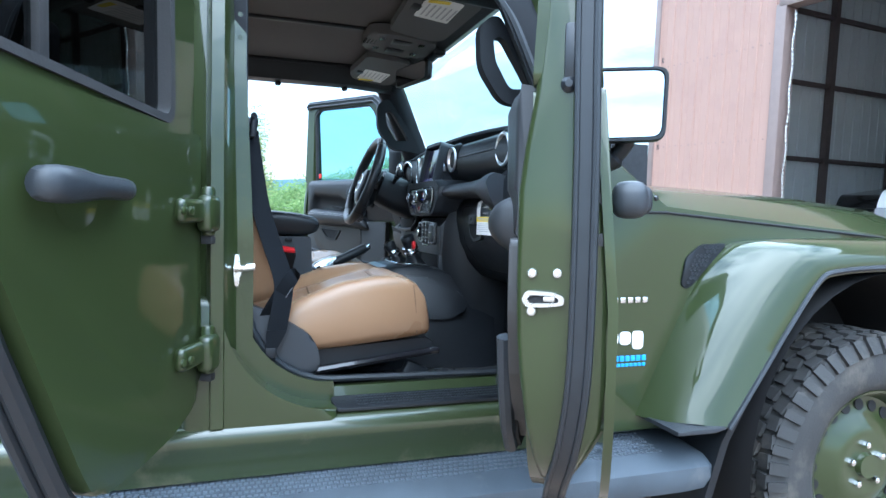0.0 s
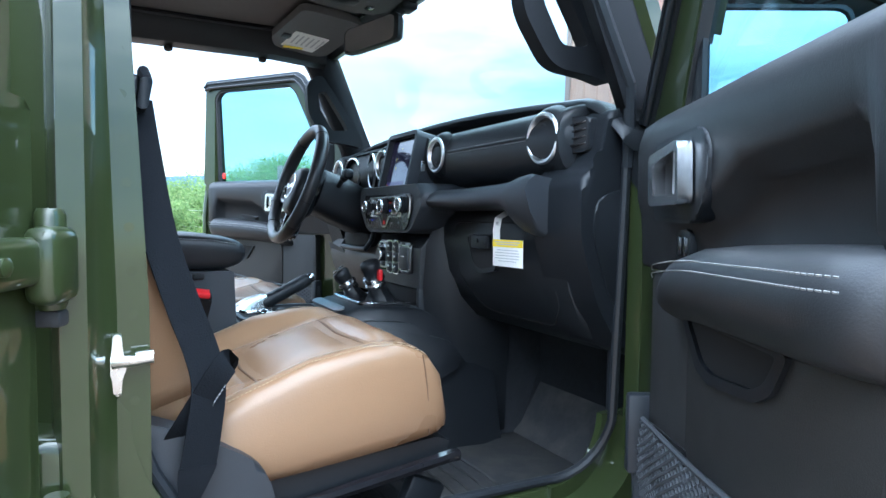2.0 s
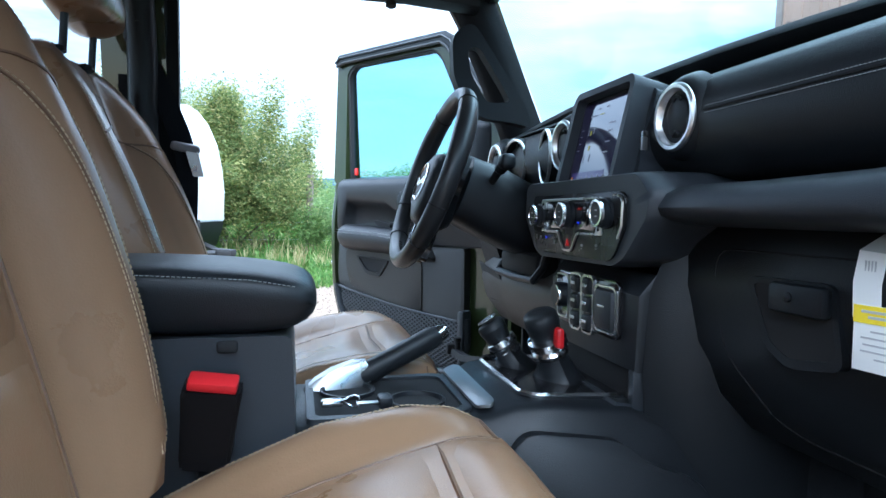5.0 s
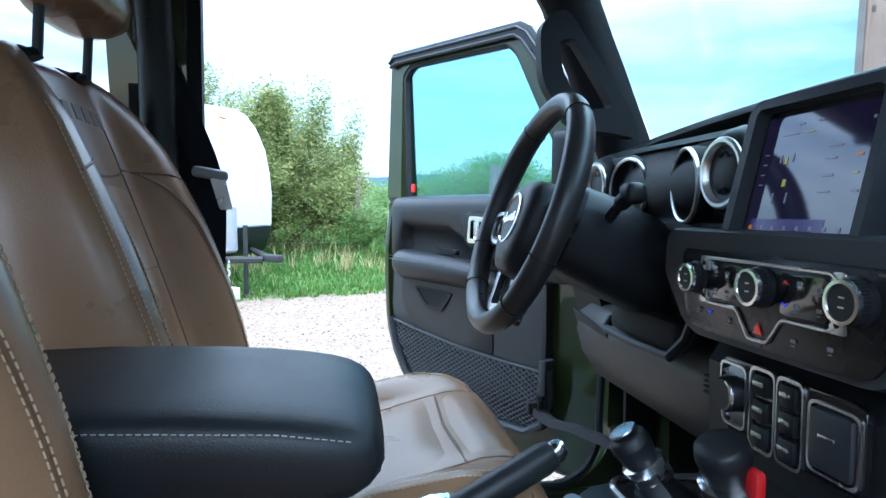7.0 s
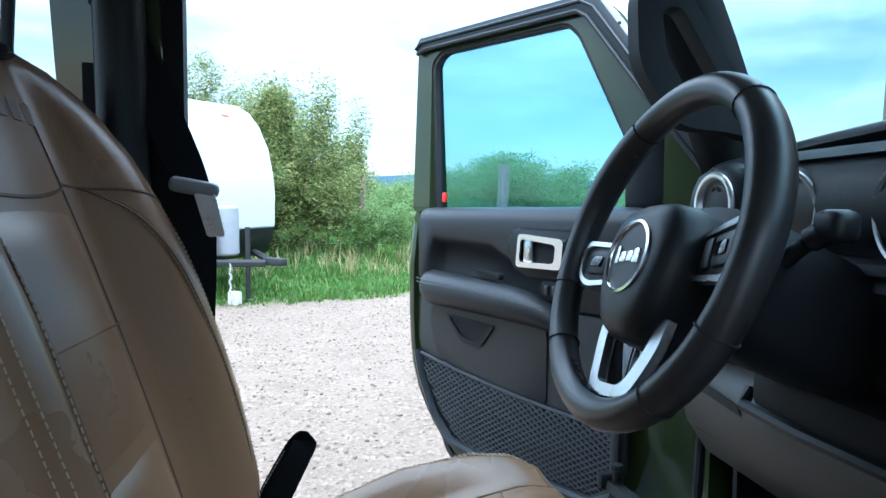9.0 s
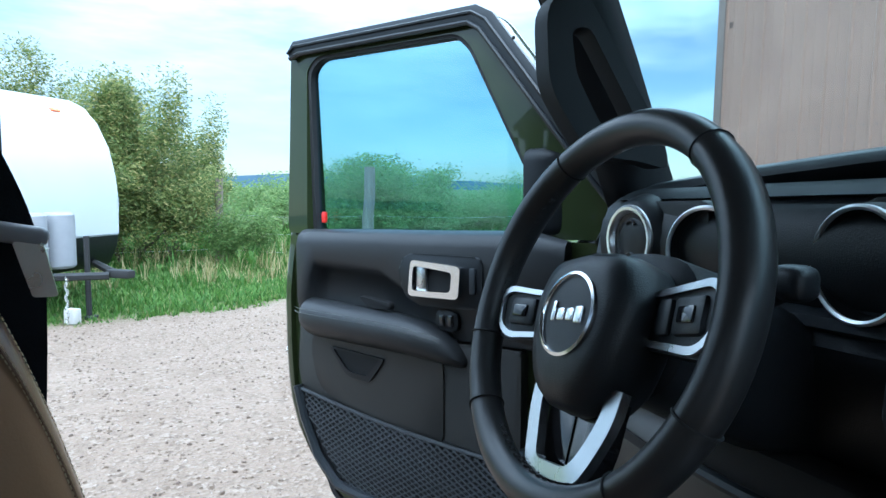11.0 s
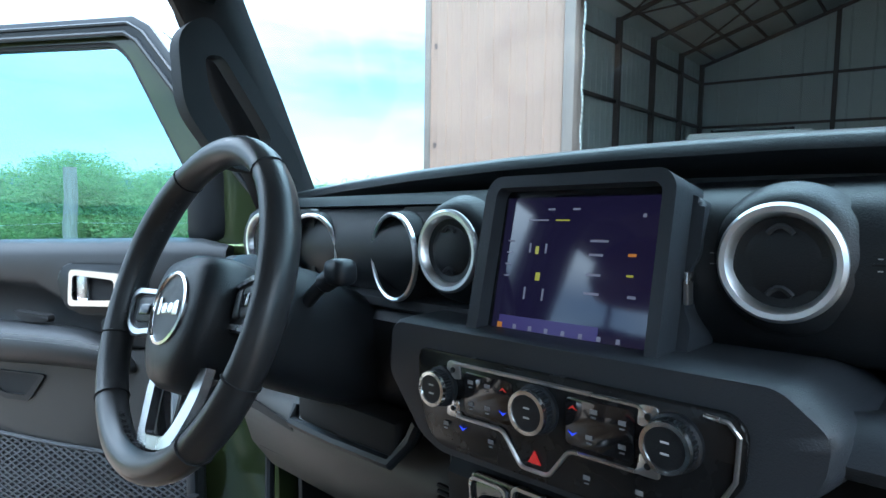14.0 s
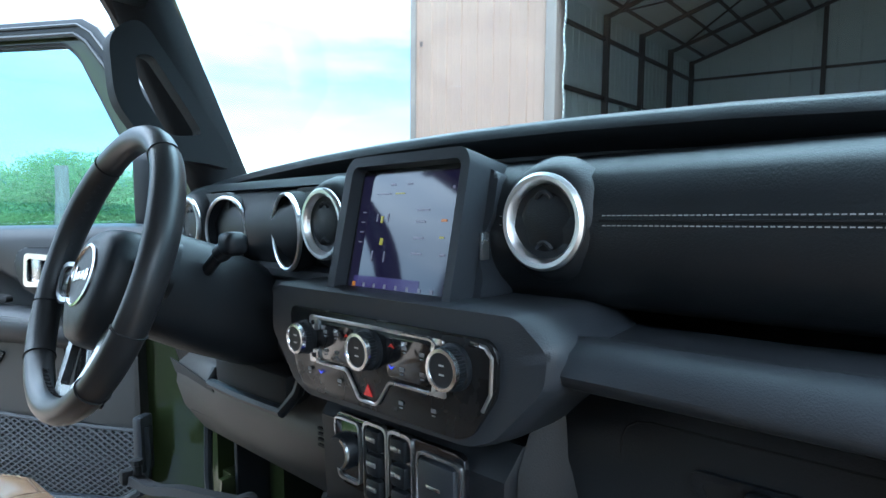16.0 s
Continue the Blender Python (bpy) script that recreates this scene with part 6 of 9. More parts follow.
tube(bm, [V(-1.10, 0.452, 1.052), V(-1.112, 0.448, 1.032), V(-1.112, 0.35, 1.030), V(-1.112, 0.235, 1.033), V(-1.10, 0.215, 1.060), V(-1.10, 0.20, 1.085)], 0.008, 8)
part("tray_lip", bm, PLASTIC, knee)
# solid block; its near-black colour puts in the shade of the tray's hollow
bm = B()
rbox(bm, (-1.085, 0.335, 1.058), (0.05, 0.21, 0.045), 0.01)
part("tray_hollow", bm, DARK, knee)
bm = B()
prism(bm, [(0.64, 1.04), (0.48, 1.02), (0.44, 0.955), (0.60, 0.95)], lambda y, z, d: V(-1.097 - d + (1.0 - z) * 0.35 * (z < 1.0), y, z), 0, 0.003)
part("speaker_grille", bm, RUBBER, knee)
bm = B()
for i in range(4):
    rbox(bm, (-1.0985, 0.162, 1.024 - i * 0.007), (0.004, 0.018, 0.003))
part("knee_slot", bm, DARK, knee, kind="stuff")

# ---- steering wheel and column ----
st = thing("steering_wheel", "black leather steering wheel with silver spokes", "steering wheel")
TILT = 20.0
WM = Matrix.Translation((-1.283, 0.374, 1.228)) @ pose(0, 0, 0, 0, -(90 - TILT), 0)


def w3_(u, v, h):
    """u to the car's left, v up the wheel, h towards the driver."""
    return WM @ V(v, u, h)


# the hub sits deeper than the rim, a little turned to the left
HM = WM @ Matrix.Translation((-0.013, 0, -0.012)) @ pose(0, 0, 0, 0, 0, 8)


def h3_(u, v, h):
    return HM @ V(v, u, h)


R0 = 0.176
bm = B()
rings = []
N = 72
for i in range(N):
    q = 2 * math.pi * i / N
    deg = math.degrees(q) % 360
    fat = 1.0 + 0.10 * math.exp(-((deg - 60) / 22) ** 2) + 0.10 * math.exp(-((deg - 300) / 22) ** 2)
    ring = []
    for j in range(14):
        a = 2 * math.pi * j / 14
        rr, hh = 0.0165 * fat * math.cos(a), 0.0185 * fat * math.sin(a)
        ring.append(w3_((R0 + rr) * math.sin(q), (R0 + rr) * math.cos(q), hh))
    rings.append(ring)
vs = [add_verts(bm, r) for r in rings]
for i in range(N):
    a, b = vs[i], vs[(i + 1) % N]
    for j in range(14):
        bm.faces.new((a[j], a[(j + 1) % 14], b[(j + 1) % 14], b[j]))
RIM = material("wheel_leather", (0.020, 0.020, 0.021), 0.36, var=0.1, scale=20.0, bump=0.06, bump_scale=900.0)
rim = part("rim", bm, RIM, st, "black leather-wrapped rim")
bm = B()
for d0 in (35, 110, 138, 222, 250, 325):
    q = radians(d0)
    bm = B()
    tube(bm, [w3_((R0 + 0.0172 * math.cos(a)) * math.sin(q), (R0 + 0.0172 * math.cos(a)) * math.cos(q), 0.0192 * math.sin(a)) for a in [2 * math.pi * j / 16 for j in range(16)]], 0.0012, 4, closed=True)
    part("rim_seam", bm, DARK, rim)
bm = B()
for i in range(90):
    q = radians(4 * i)
    if 40 < (4 * i) % 360 < 105 or 255 < (4 * i) % 360 < 320 or 150 < (4 * i) % 360 < 210:
        for sg in (-1, 1):
            c = w3_((R0 - 0.0172) * math.sin(q), (R0 - 0.0172) * math.cos(q), 0.003 * sg)
            e = w3_((R0 - 0.0172) * math.sin(q + 0.03), (R0 - 0.0172) * math.cos(q + 0.03), -0.003 * sg)
            tube(bm, [c, e], 0.0013, 4)
part("rim_lacing", bm, RUBBER, rim, kind="stuff")
# airbag pad
bm = B()
pad = curve_pts([(x, y, 0) for x, y in ((0.0, 0.075), (0.048, 0.066), (0.068, 0.030), (0.066, -0.015), (0.050, -0.060), (0.026, -0.084), (0.0, -0.088), (-0.026, -0.084), (-0.050, -0.060), (-0.066, -0.015), (-0.068, 0.030), (-0.048, 0.066), (0.0, 0.075))], 4)[:-1]
loft(bm, [[h3_(p.x * k, p.y * k * 0.92 - 0.004, h) for p in pad] for k, h in ((0.85, -0.050), (1.0, -0.036), (1.03, -0.010), (0.99, 0.010), (0.90, 0.021), (0.70, 0.0265), (0.40, 0.028), (0.1, 0.0285))])
pad_ = part("airbag_pad", bm, SOFT, st, "black airbag pad", sharp=60)
bm = B()
lathe(bm, [(0.0405, 0.024), (0.0405, 0.0295), (0.0375, 0.0305), (0.036, 0.0285), (0.036, 0.024)], HM, 40, closed=True)
part("badge_ring", bm, CHROME, pad_)
bm = B()
for u, w, h in ((0.019, 0.006, 0.020), (0.007, 0.011, 0.012), (-0.007, 0.011, 0.012), (-0.020, 0.011, 0.016)):
    rbox(bm, h3_(u, -0.001 if h < 0.02 else 0.002, 0.0290), (h, w, 0.003), 0.002, 2, HM.to_3x3().to_4x4())
part("maker_badge", bm, CHROME, pad_)
bm = B()
for sg in (-1, 1):
    rbox(bm, h3_(0, -0.066, 0.0225), (0.003, 0.020, 0.003), 0, 1, HM.to_3x3().to_4x4())
part("airbag_mark", bm, DARK, pad_)


def spoke(u, v, h):
    """The side spokes run out and up from the hub to the rim."""
    return h3_(u, v, h - 0.018 + 0.22 * max(0.0, abs(u) - 0.066))


SPOKE_R = {s: HM.to_3x3().to_4x4() @ pose(0, 0, 0, s * 12.4, 0, 0) for s in (-1, 1)}
for s in (-1, 1):
    # side spokes with switch pads
    bm = B()
    prism(bm, rounded([(s * 0.060, 0.030), (s * 0.158, 0.038), (s * 0.170, 0.030), (s * 0.170, -0.012), (s * 0.146, -0.026), (s * 0.060, -0.018)], 0.010), spoke, -0.022, 0.006, 0.004)
    sp = part("side_spoke", bm, PLASTIC, st)
    bm = B()
    o_ = rounded([(s * 0.062, 0.030), (s * 0.148, 0.036), (s * 0.160, 0.026), (s * 0.154, -0.012), (s * 0.136, -0.024), (s * 0.064, -0.016)], 0.010)
    c = (s * 0.110, 0.007)
    band(bm, o_, [(c[0] + (p[0] - c[0]) * 0.915, c[1] + (p[1] - c[1]) * 0.78) for p in o_], spoke, 0.002, 0.010)
    part("spoke_trim", bm, SILVER, sp, "silver spoke trim")
    for u, w in ((0.088, 0.020), (0.122, 0.040)):
        bm = B()
        rbox(bm, spoke(s * u, 0.008, 0.006), (0.032, w, 0.010), 0.005, 2, SPOKE_R[s])
        part("wheel_switch", bm, PLASTIC_GREY, sp)
    bm = B()
    rbox(bm, spoke(s * 0.122, 0.008, 0.0115), (0.014, 0.022, 0.004), 0.003, 2, SPOKE_R[s])
    part("switch_cap", bm, GLOSS, sp)
    # lower spokes
    bm = B()
    prism(bm, rounded([(s * 0.002, -0.078), (s * 0.046, -0.058), (s * 0.042, -0.110), (s * 0.030, -0.150), (s * 0.026, -0.155), (s * 0.008, -0.155), (s * 0.002, -0.140)], 0.008), h3_, -0.028, -0.008, 0.003)
    part("lower_spoke", bm, GLOSS, st)
    bm = B()
    line = curve_pts([h3_(s * 0.056, -0.058, -0.004), h3_(s * 0.053, -0.085, -0.002), h3_(s * 0.043, -0.113, 0.001), h3_(s * 0.033, -0.132, 0.004), h3_(s * 0.020, -0.140, 0.005), h3_(0, -0.141, 0.005)], 4)
    strip(bm, line, 0.018, 0.010, HM.to_3x3() @ V(0, 0, 1))
    part("lower_trim", bm, SILVER, st, "silver lower spoke trim")
# column shroud
bm = B()
rings = []
axis = WM.to_3x3() @ V(0, 0, -1)
for t, rw, rh, dz in ((0.045, 0.050, 0.045, 0.0), (0.060, 0.074, 0.070, 0.0), (0.13, 0.078, 0.076, -0.004), (0.20, 0.082, 0.074, -0.010), (0.27, 0.084, 0.070, -0.012)):
    rings.append([w3_(rw * math.copysign(abs(math.sin(q)) ** 0.7, math.sin(q)), rh * math.copysign(abs(math.cos(q)) ** 0.7, math.cos(q)) + dz, -t) for q in [2 * math.pi * j / 24 for j in range(24)]])
loft(bm, rings)
col = part("column_shroud", bm, PLASTIC, st, "black steering column shroud", sharp=50)
for s, tip in ((-1, V(-1.162, 0.255, 1.256)), (1, V(-1.165, 0.490, 1.250))):
    bm = B()
    base = w3_(s * 0.06, 0.020, -0.105)
    tube(bm, curve_pts([base, base.lerp(tip, 0.55) + V(0, 0, 0.004), tip]), [0.008] * 9 + [0.012] * 8, 10)
    rbox(bm, tip, (0.030, 0.034, 0.030), 0.010, 3)
    part("stalk", bm, PLASTIC, st, "stubby black column stalk")
bm = B()
tube(bm, [w3_(0, -0.02, -0.26), w3_(0, -0.03, -0.40)], 0.05, 10)
part("column_tube", bm, DARK, st)
# pedals
for y, w, nm in ((0.36, 0.09, "brake_pedal"), (0.24, 0.05, "accelerator_pedal")):
    bm = B()
    rbox(bm, (-1.02, y, 0.735), (0.02, w, 0.075), 0.006, 2, pose(0, 0, 0, 0, -30, 0))
    tube(bm, [V(-1.01, y, 0.75), V(-0.95, y, 0.85), V(-0.93, y, 0.95)], 0.010, 6)
    solo(nm, bm, RUBBER, "black rubber pedal in the dark footwell", "pedal", "pedals", m=CAR)

# ---- roof furniture ----
def visor(s, label):
    v = thing("sun_visor", label, "sun visor", "sun visors")
    bm = B()
    pts = rounded([(-1.315, 0.175), (-1.330, 0.50), (-1.300, 0.585), (-1.175, 0.600), (-1.135, 0.560), (-1.135, 0.20), (-1.17, 0.165)], 0.03)
    prism(bm, pts, lambda x, y, d: V(x, s * y, 1.715 + (x + 1.33) * -0.12 + d), -0.022, 0.0, 0.006, 3)
    part("visor_board", bm, VISOR, v, "grey vinyl visor board")
    bm = B()
    prism(bm, rounded([(-1.285, 0.37), (-1.290, 0.545), (-1.185, 0.545), (-1.180, 0.37)], 0.006), lambda x, y, d: V(x, s * y, 1.6905 + (x + 1.33) * -0.12 + d), 0.0, 0.0015)
    part("warning_label", bm, PAPER, v, "printed white warning label")
    bm = B()
    rbox(bm, (-1.235, s * 0.53, 1.678), (0.10, 0.022, 0.001))
    part("label_bar", bm, YELLOW, v)
    bm = B()
    for i in range(6):
        rbox(bm, (-1.270 + i * 0.016, s * 0.445, 1.6825 - i * 0.0019), (0.005, 0.10, 0.001))
    part("printed_line", bm, PRINT, v, kind="stuff")
    bm = B()
    rbox(bm, (-1.295, s * 0.44, 1.690), (0.03, 0.05, 0.012), 0.006)
    part("visor_clip", bm, PLASTIC, v)
    bm = B()
    tube(bm, [V(-1.150, s * 0.16, 1.700), V(-1.150, s * 0.62, 1.695)], 0.006, 8)
    part("visor_rod", bm, PLASTIC, v)


visor(1, "grey sun visor with a printed warning label")
visor(-1, "grey sun visor with a yellow-edged label")
oc = thing("overhead_console", "grey overhead console with reading lamps", "lamp console")
bm = B()
prism(bm, rounded([(-1.36, -0.09), (-1.36, 0.09), (-1.30, 0.125), (-1.16, 0.125), (-1.12, 0.09), (-1.12, -0.09), (-1.16, -0.125), (-1.30, -0.125)], 0.03), lambda x, y, d: V(x, y, 1.735 - d + (x + 1.36) * -0.08), 0.0, 0.035, 0.010, 3)
part("console_body", bm, VISOR, oc)
for s in (-1, 1):
    bm = B()
    rbox(bm, (-1.24, s * 0.055, 1.692), (0.07, 0.05, 0.012), 0.008, 2)
    part("reading_lamp", bm, PLASTIC, oc)
    for x in (-1.17, -1.31):
        bm = B()
        rbox(bm, (x, s * 0.06, 1.692 - (x + 1.24) * 0.08), (0.022, 0.030, 0.010), 0.004)
        part("lamp_switch", bm, GLOSS, oc)
bm = B()
for i in range(4):
    for j in range(3):
        rbox(bm, (-1.36 + i * 0.012, -0.02 + j * 0.02, 1.700), (0.006, 0.012, 0.006), 0.001)
part("speaker_slots", bm, DARK, oc, kind="stuff")
rv = thing("rear_view_mirror", "black rear-view mirror on a stalk under the header", "mirror")
bm = B()
tube(bm, curve_pts([V(-1.085, 0.0, 1.690), V(-1.115, 0.005, 1.665), V(-1.15, 0.01, 1.63), V(-1.165, 0.012, 1.61)]), 0.014, 10)
rbox(bm, (-1.09, 0.0, 1.685), (0.05, 0.06, 0.03), 0.012, 3)
part("mirror_stalk", bm, PLASTIC, rv)
bm = B()
RM = Matrix.Translation((-1.185, 0.015, 1.600)) @ pose(0, 0, 0, 0, 0, 14)
o_ = rounded([(-0.118, -0.028), (-0.122, 0.026), (-0.105, 0.036), (0.105, 0.036), (0.122, 0.026), (0.118, -0.028), (0.10, -0.034), (-0.10, -0.034)], 0.012)
loft(bm, [[RM @ V(x, y * k, z * k) for y, z in o_] for x, k in ((-0.004, 0.90), (-0.002, 1.0), (0.010, 1.0), (0.024, 0.90), (0.034, 0.6))])
part("mirror_housing", bm, PLASTIC, rv)
bm = B()
prism(bm, [(y * 0.9, z * 0.88) for y, z in o_], lambda y, z, d: RM @ V(-0.0045 - d, y, z), 0, 0.002)
part("mirror_glass", bm, MIRROR, rv)

# ---- seats ----
def lerp_rows(rows, x):
    for a, b in zip(rows, rows[1:]):
        if a[0] <= x <= b[0]:
            t = (x - a[0]) / (b[0] - a[0])
            return [p + (q - p) * t for p, q in zip(a, b)]
    return rows[-1] if x > rows[-1][0] else rows[0]


# x, seam height, bolster rise, centre height, half width
CUSHION = [(-1.755, 0.796, 0.012, 0.796, 0.235), (-1.70, 0.818, 0.020, 0.814, 0.240), (-1.62, 0.848, 0.026, 0.840, 0.246), (-1.52, 0.886, 0.026, 0.872, 0.250),
           (-1.42, 0.906, 0.022, 0.899, 0.252), (-1.365, 0.907, 0.016, 0.911, 0.250), (-1.326, 0.893, 0.012, 0.906, 0.246), (-1.303, 0.866, 0.006, 0.882, 0.240), (-1.290, 0.82, 0.002, 0.835, 0.230)]
P_0, UP_0, N_0 = V(-1.722, 0, 0.865), V(-0.275, 0, 0.9614), V(0.9614, 0, 0.275)
# height up the backrest, half width, bolster depth, thickness
BACK = [(0.0, 0.214, 0.022, 0.11), (0.05, 0.228, 0.034, 0.125), (0.11, 0.240, 0.038, 0.13), (0.17, 0.248, 0.041, 0.13), (0.24, 0.252, 0.042, 0.128), (0.31, 0.251, 0.041, 0.124), (0.36, 0.247, 0.039, 0.12), (0.42, 0.237, 0.033, 0.112), (0.48, 0.224, 0.026, 0.105), (0.53, 0.209, 0.014, 0.096), (0.56, 0.193, 0.004, 0.086), (0.582, 0.172, -0.006, 0.072), (0.598, 0.142, -0.018, 0.056), (0.606, 0.105, -0.028, 0.044), (0.610, 0.060, -0.036, 0.040)]


def seat(yc, inner, label, recline=0.0, shift=0.0):
    """inner: the sign of y towards the middle of the car."""
    ca, sa = math.cos(radians(recline)), math.sin(radians(recline))
    BACK_UP = UP_0 * ca - N_0 * sa
    BACK_N = N_0 * ca + UP_0 * sa
    BACK_P0 = P_0 + N_0 * shift
    t = thing("front_seat", label, "seat", "front seats")
    s_ = -inner

    def C(x, v):
        x_, seam, rise, mid, w = lerp_rows(CUSHION, x)
        a = abs(v)
        if a > 0.86:
            z = seam + (seam + rise - seam) * math.sqrt(max(0, 1 - ((a - 0.86) / 0.14) ** 2))
        elif a > 0.60:
            k = (a - 0.60) / 0.26
            z = mid + (seam + rise - mid) * (3 * k * k - 2 * k ** 3)
        else:
            z = mid - 0.004 * (1 - (a / 0.6) ** 2) + 0.006
            k = max(0.0, (a - 0.54) / 0.06)
            z -= 0.004 * k
        return V(x, yc + v * w, z)
    vs = [-1, -0.97, -0.92, -0.86, -0.78, -0.70, -0.64, -0.60, -0.56, -0.40, -0.2, 0, 0.2, 0.40, 0.56, 0.60, 0.64, 0.70, 0.78, 0.86, 0.92, 0.97, 1]
    xs_ = [-1.755, -1.72, -1.68, -1.64, -1.60, -1.56, -1.52, -1.48, -1.44, -1.40, -1.375, -1.355, -1.34, -1.326, -1.314, -1.303, -1.296, -1.290]
    bm = B()
    rings = []
    for x in xs_:
        top = [C(x, v) for v in vs]
        w = (top[-1].y - top[0].y) / 2
        seam = lerp_rows(CUSHION, x)[1]
        zb = 0.735 + max(0, x + 1.62) * 0.10
        bot = min(zb, seam - 0.02)
        sides_r = [V(x, yc + w * k, seam + (bot - seam) * q) for k, q in ((1.010, 0.12), (1.030, 0.35), (1.034, 0.6), (1.015, 0.85), (0.97, 1.0))]
        sides_l = [V(p.x, 2 * yc - p.y, p.z) for p in sides_r][::-1]
        rings.append(top + sides_r + sides_l)
    loft(bm, rings)
    # crease across the seat
    cu = part("cushion", bm, LEATHER, t, "tan leather seat cushion with stitched bolsters", sharp=80)
    bm = B()
    for v in (-0.93, 0.93):
        stitches(bm, [C(x, v) + V(0, 0, 0.0004) for x in [-1.70 + 0.01 * i for i in range(37)]], 0.0065, 0.0007)
        stitches(bm, [C(x, v * 0.955) + V(0, 0, 0.0004) for x in [-1.70 + 0.01 * i for i in range(37)]], 0.0065, 0.0006)
    part("stitching", bm, STITCH, cu, kind="stuff")
    bm = B()
    for v in (-0.60, 0.60):
        tube(bm, [C(x, v) + V(0, 0, -0.0008) for x in [-1.70 + 0.025 * i for i in range(16)]], 0.0026, 5)
    for sg in (-1, 1):
        side = [V(-1.338 + 0.012 * q, yc + sg * (0.2465 + 0.008 * math.sin(math.pi * min(q * 1.1, 1))), 0.905 - 0.135 * q) for q in (0.0, 0.2, 0.4, 0.6, 0.8, 1.0)]
        tube(bm, side, 0.0012, 4)
    for x in (-1.405, -1.585):
        tube(bm, [C(x + 0.012 * abs(v), v) + V(0, 0, -0.0006) for v in (-0.6, -0.4, -0.2, 0, 0.2, 0.4, 0.6)], 0.0028, 5)
    tube(bm, [C(-1.332, v) + V(-0.004 * 0, 0, 0.0) for v in (-0.85, -0.6, -0.3, 0, 0.3, 0.6, 0.85)], 0.0018, 5)
    part("seam", bm, LEATHER_DARK, cu)
    # insert pads: raised perforated centre panels
    for x0, x1 in ((-1.690, -1.595), (-1.578, -1.415), (-1.398, -1.325)):
        bm = B()
        g = []
        for i in range(7):
            for_row = []
            for j in range(9):
                a, b = i / 6, j / 8
                x, v = x0 + (x1 - x0) * a, -0.57 + 1.14 * b
                puff = 0.011 * (math.sin(math.pi * a) ** 0.45) * (math.sin(math.pi * b) ** 0.35) - 0.002
                for_row.append(C(x + 0.010 * abs(v), v) + V(0, 0, puff))
            g.append(for_row)
        loft(bm, g, cap=False, closed=False)
        part("seat_insert", bm, LEATHER, cu, "perforated tan leather insert", sharp=80)
    # backrest
    def K(h, v):
        h_, w, bol, th = lerp_rows(BACK, h)
        a = abs(v)
        deep = 1.25 * bol if bol > 0 else bol
        low = min(-0.018, bol - 0.012)
        if a > 0.88:
            d = deep * math.sqrt(max(0.0, 1 - ((a - 0.88) / 0.12) ** 2)) - (0.025 if a > 0.99 else 0.0)
            if bol < 0:
                d = deep - 0.02 * ((a - 0.88) / 0.12) ** 2
        elif a > 0.74:
            d = deep + 0.003 * math.sin(math.pi * (a - 0.74) / 0.14)
        elif a > 0.44:
            k = (a - 0.44) / 0.30
            d = low + (deep - low) * (3 * k * k - 2 * k ** 3)
        else:
            d = low + 0.006 * (1 - (a / 0.44) ** 2)
        return BACK_P0 + BACK_UP * h + BACK_N * d + V(0, yc + v * w, 0)
    bm = B()
    rings = []
    vb = [-1, -0.985, -0.96, -0.92, -0.88, -0.81, -0.74, -0.66, -0.59, -0.52, -0.44, -0.40, -0.2, 0, 0.2, 0.40, 0.44, 0.52, 0.59, 0.66, 0.74, 0.81, 0.88, 0.92, 0.96, 0.985, 1]
    for h in [0.0, 0.025, 0.05, 0.10, 0.16, 0.22, 0.28, 0.34, 0.40, 0.44, 0.48, 0.51, 0.53, 0.545, 0.56, 0.572, 0.582, 0.591, 0.598, 0.603, 0.606, 0.610]:
        h_, w, bol, th = lerp_rows(BACK, h)
        f = [K(h, v) for v in vb]
        b = [BACK_P0 + BACK_UP * (h * 0.985) - BACK_N * (th * q) + V(0, yc + w * k, 0) for k, q in ((1.02, 0.30), (1.0, 0.75), (0.85, 1.0), (0.4, 1.04), (-0.4, 1.04), (-0.85, 1.0), (-1.0, 0.75), (-1.02, 0.30))]
        rings.append(f + b)
    loft(bm, rings)
    br = part("backrest", bm, LEATHER, t, "tan leather backrest with deep side bolsters", sharp=80)
    bm = B()
    for sg in (-1, 1):
        for v in (0.885, 0.925):
            stitches(bm, [K(0.03 + 0.0135 * i, sg * v) + BACK_N * 0.0004 for i in range(36)], 0.0065, 0.0007)
        for off in (0.0, 0.022):
            arch = [(0.452, 0.50), (0.438, 0.56), (0.405, 0.64), (0.34, 0.70), (0.24, 0.74), (0.13, 0.76), (0.03, 0.77)]
            stitches(bm, curve_pts([K(h, sg * (v + off)) + BACK_N * 0.0005 for h, v in arch]), 0.0065, 0.0007)
    part("stitching", bm, STITCH, br, kind="stuff")
    bm = B()
    for sg in (-1, 1):
        tube(bm, [K(0.03 + 0.027 * i, sg * 0.44) for i in range(20)], 0.0020, 5)
        tube(bm, [K(0.458 - 0.085 * (v - 0.44), sg * v) for v in (0.44, 0.50, 0.56, 0.62, 0.68, 0.74, 0.80, 0.86, 0.91)], 0.0019, 5)
        tube(bm, curve_pts([K(h, sg * (v + 0.011)) for h, v in arch]), 0.0015, 5)
    tube(bm, [K(0.440 + 0.012 * (v / 0.44) ** 2, v) for v in (-0.44, -0.3, -0.15, 0, 0.15, 0.3, 0.44)], 0.0022, 5)
    tube(bm, [K(0.300, v) + BACK_N * 0.0085 for v in (-0.40, -0.2, 0, 0.2, 0.40)], 0.0010, 4)
    part("seam", bm, LEATHER_DARK, br)
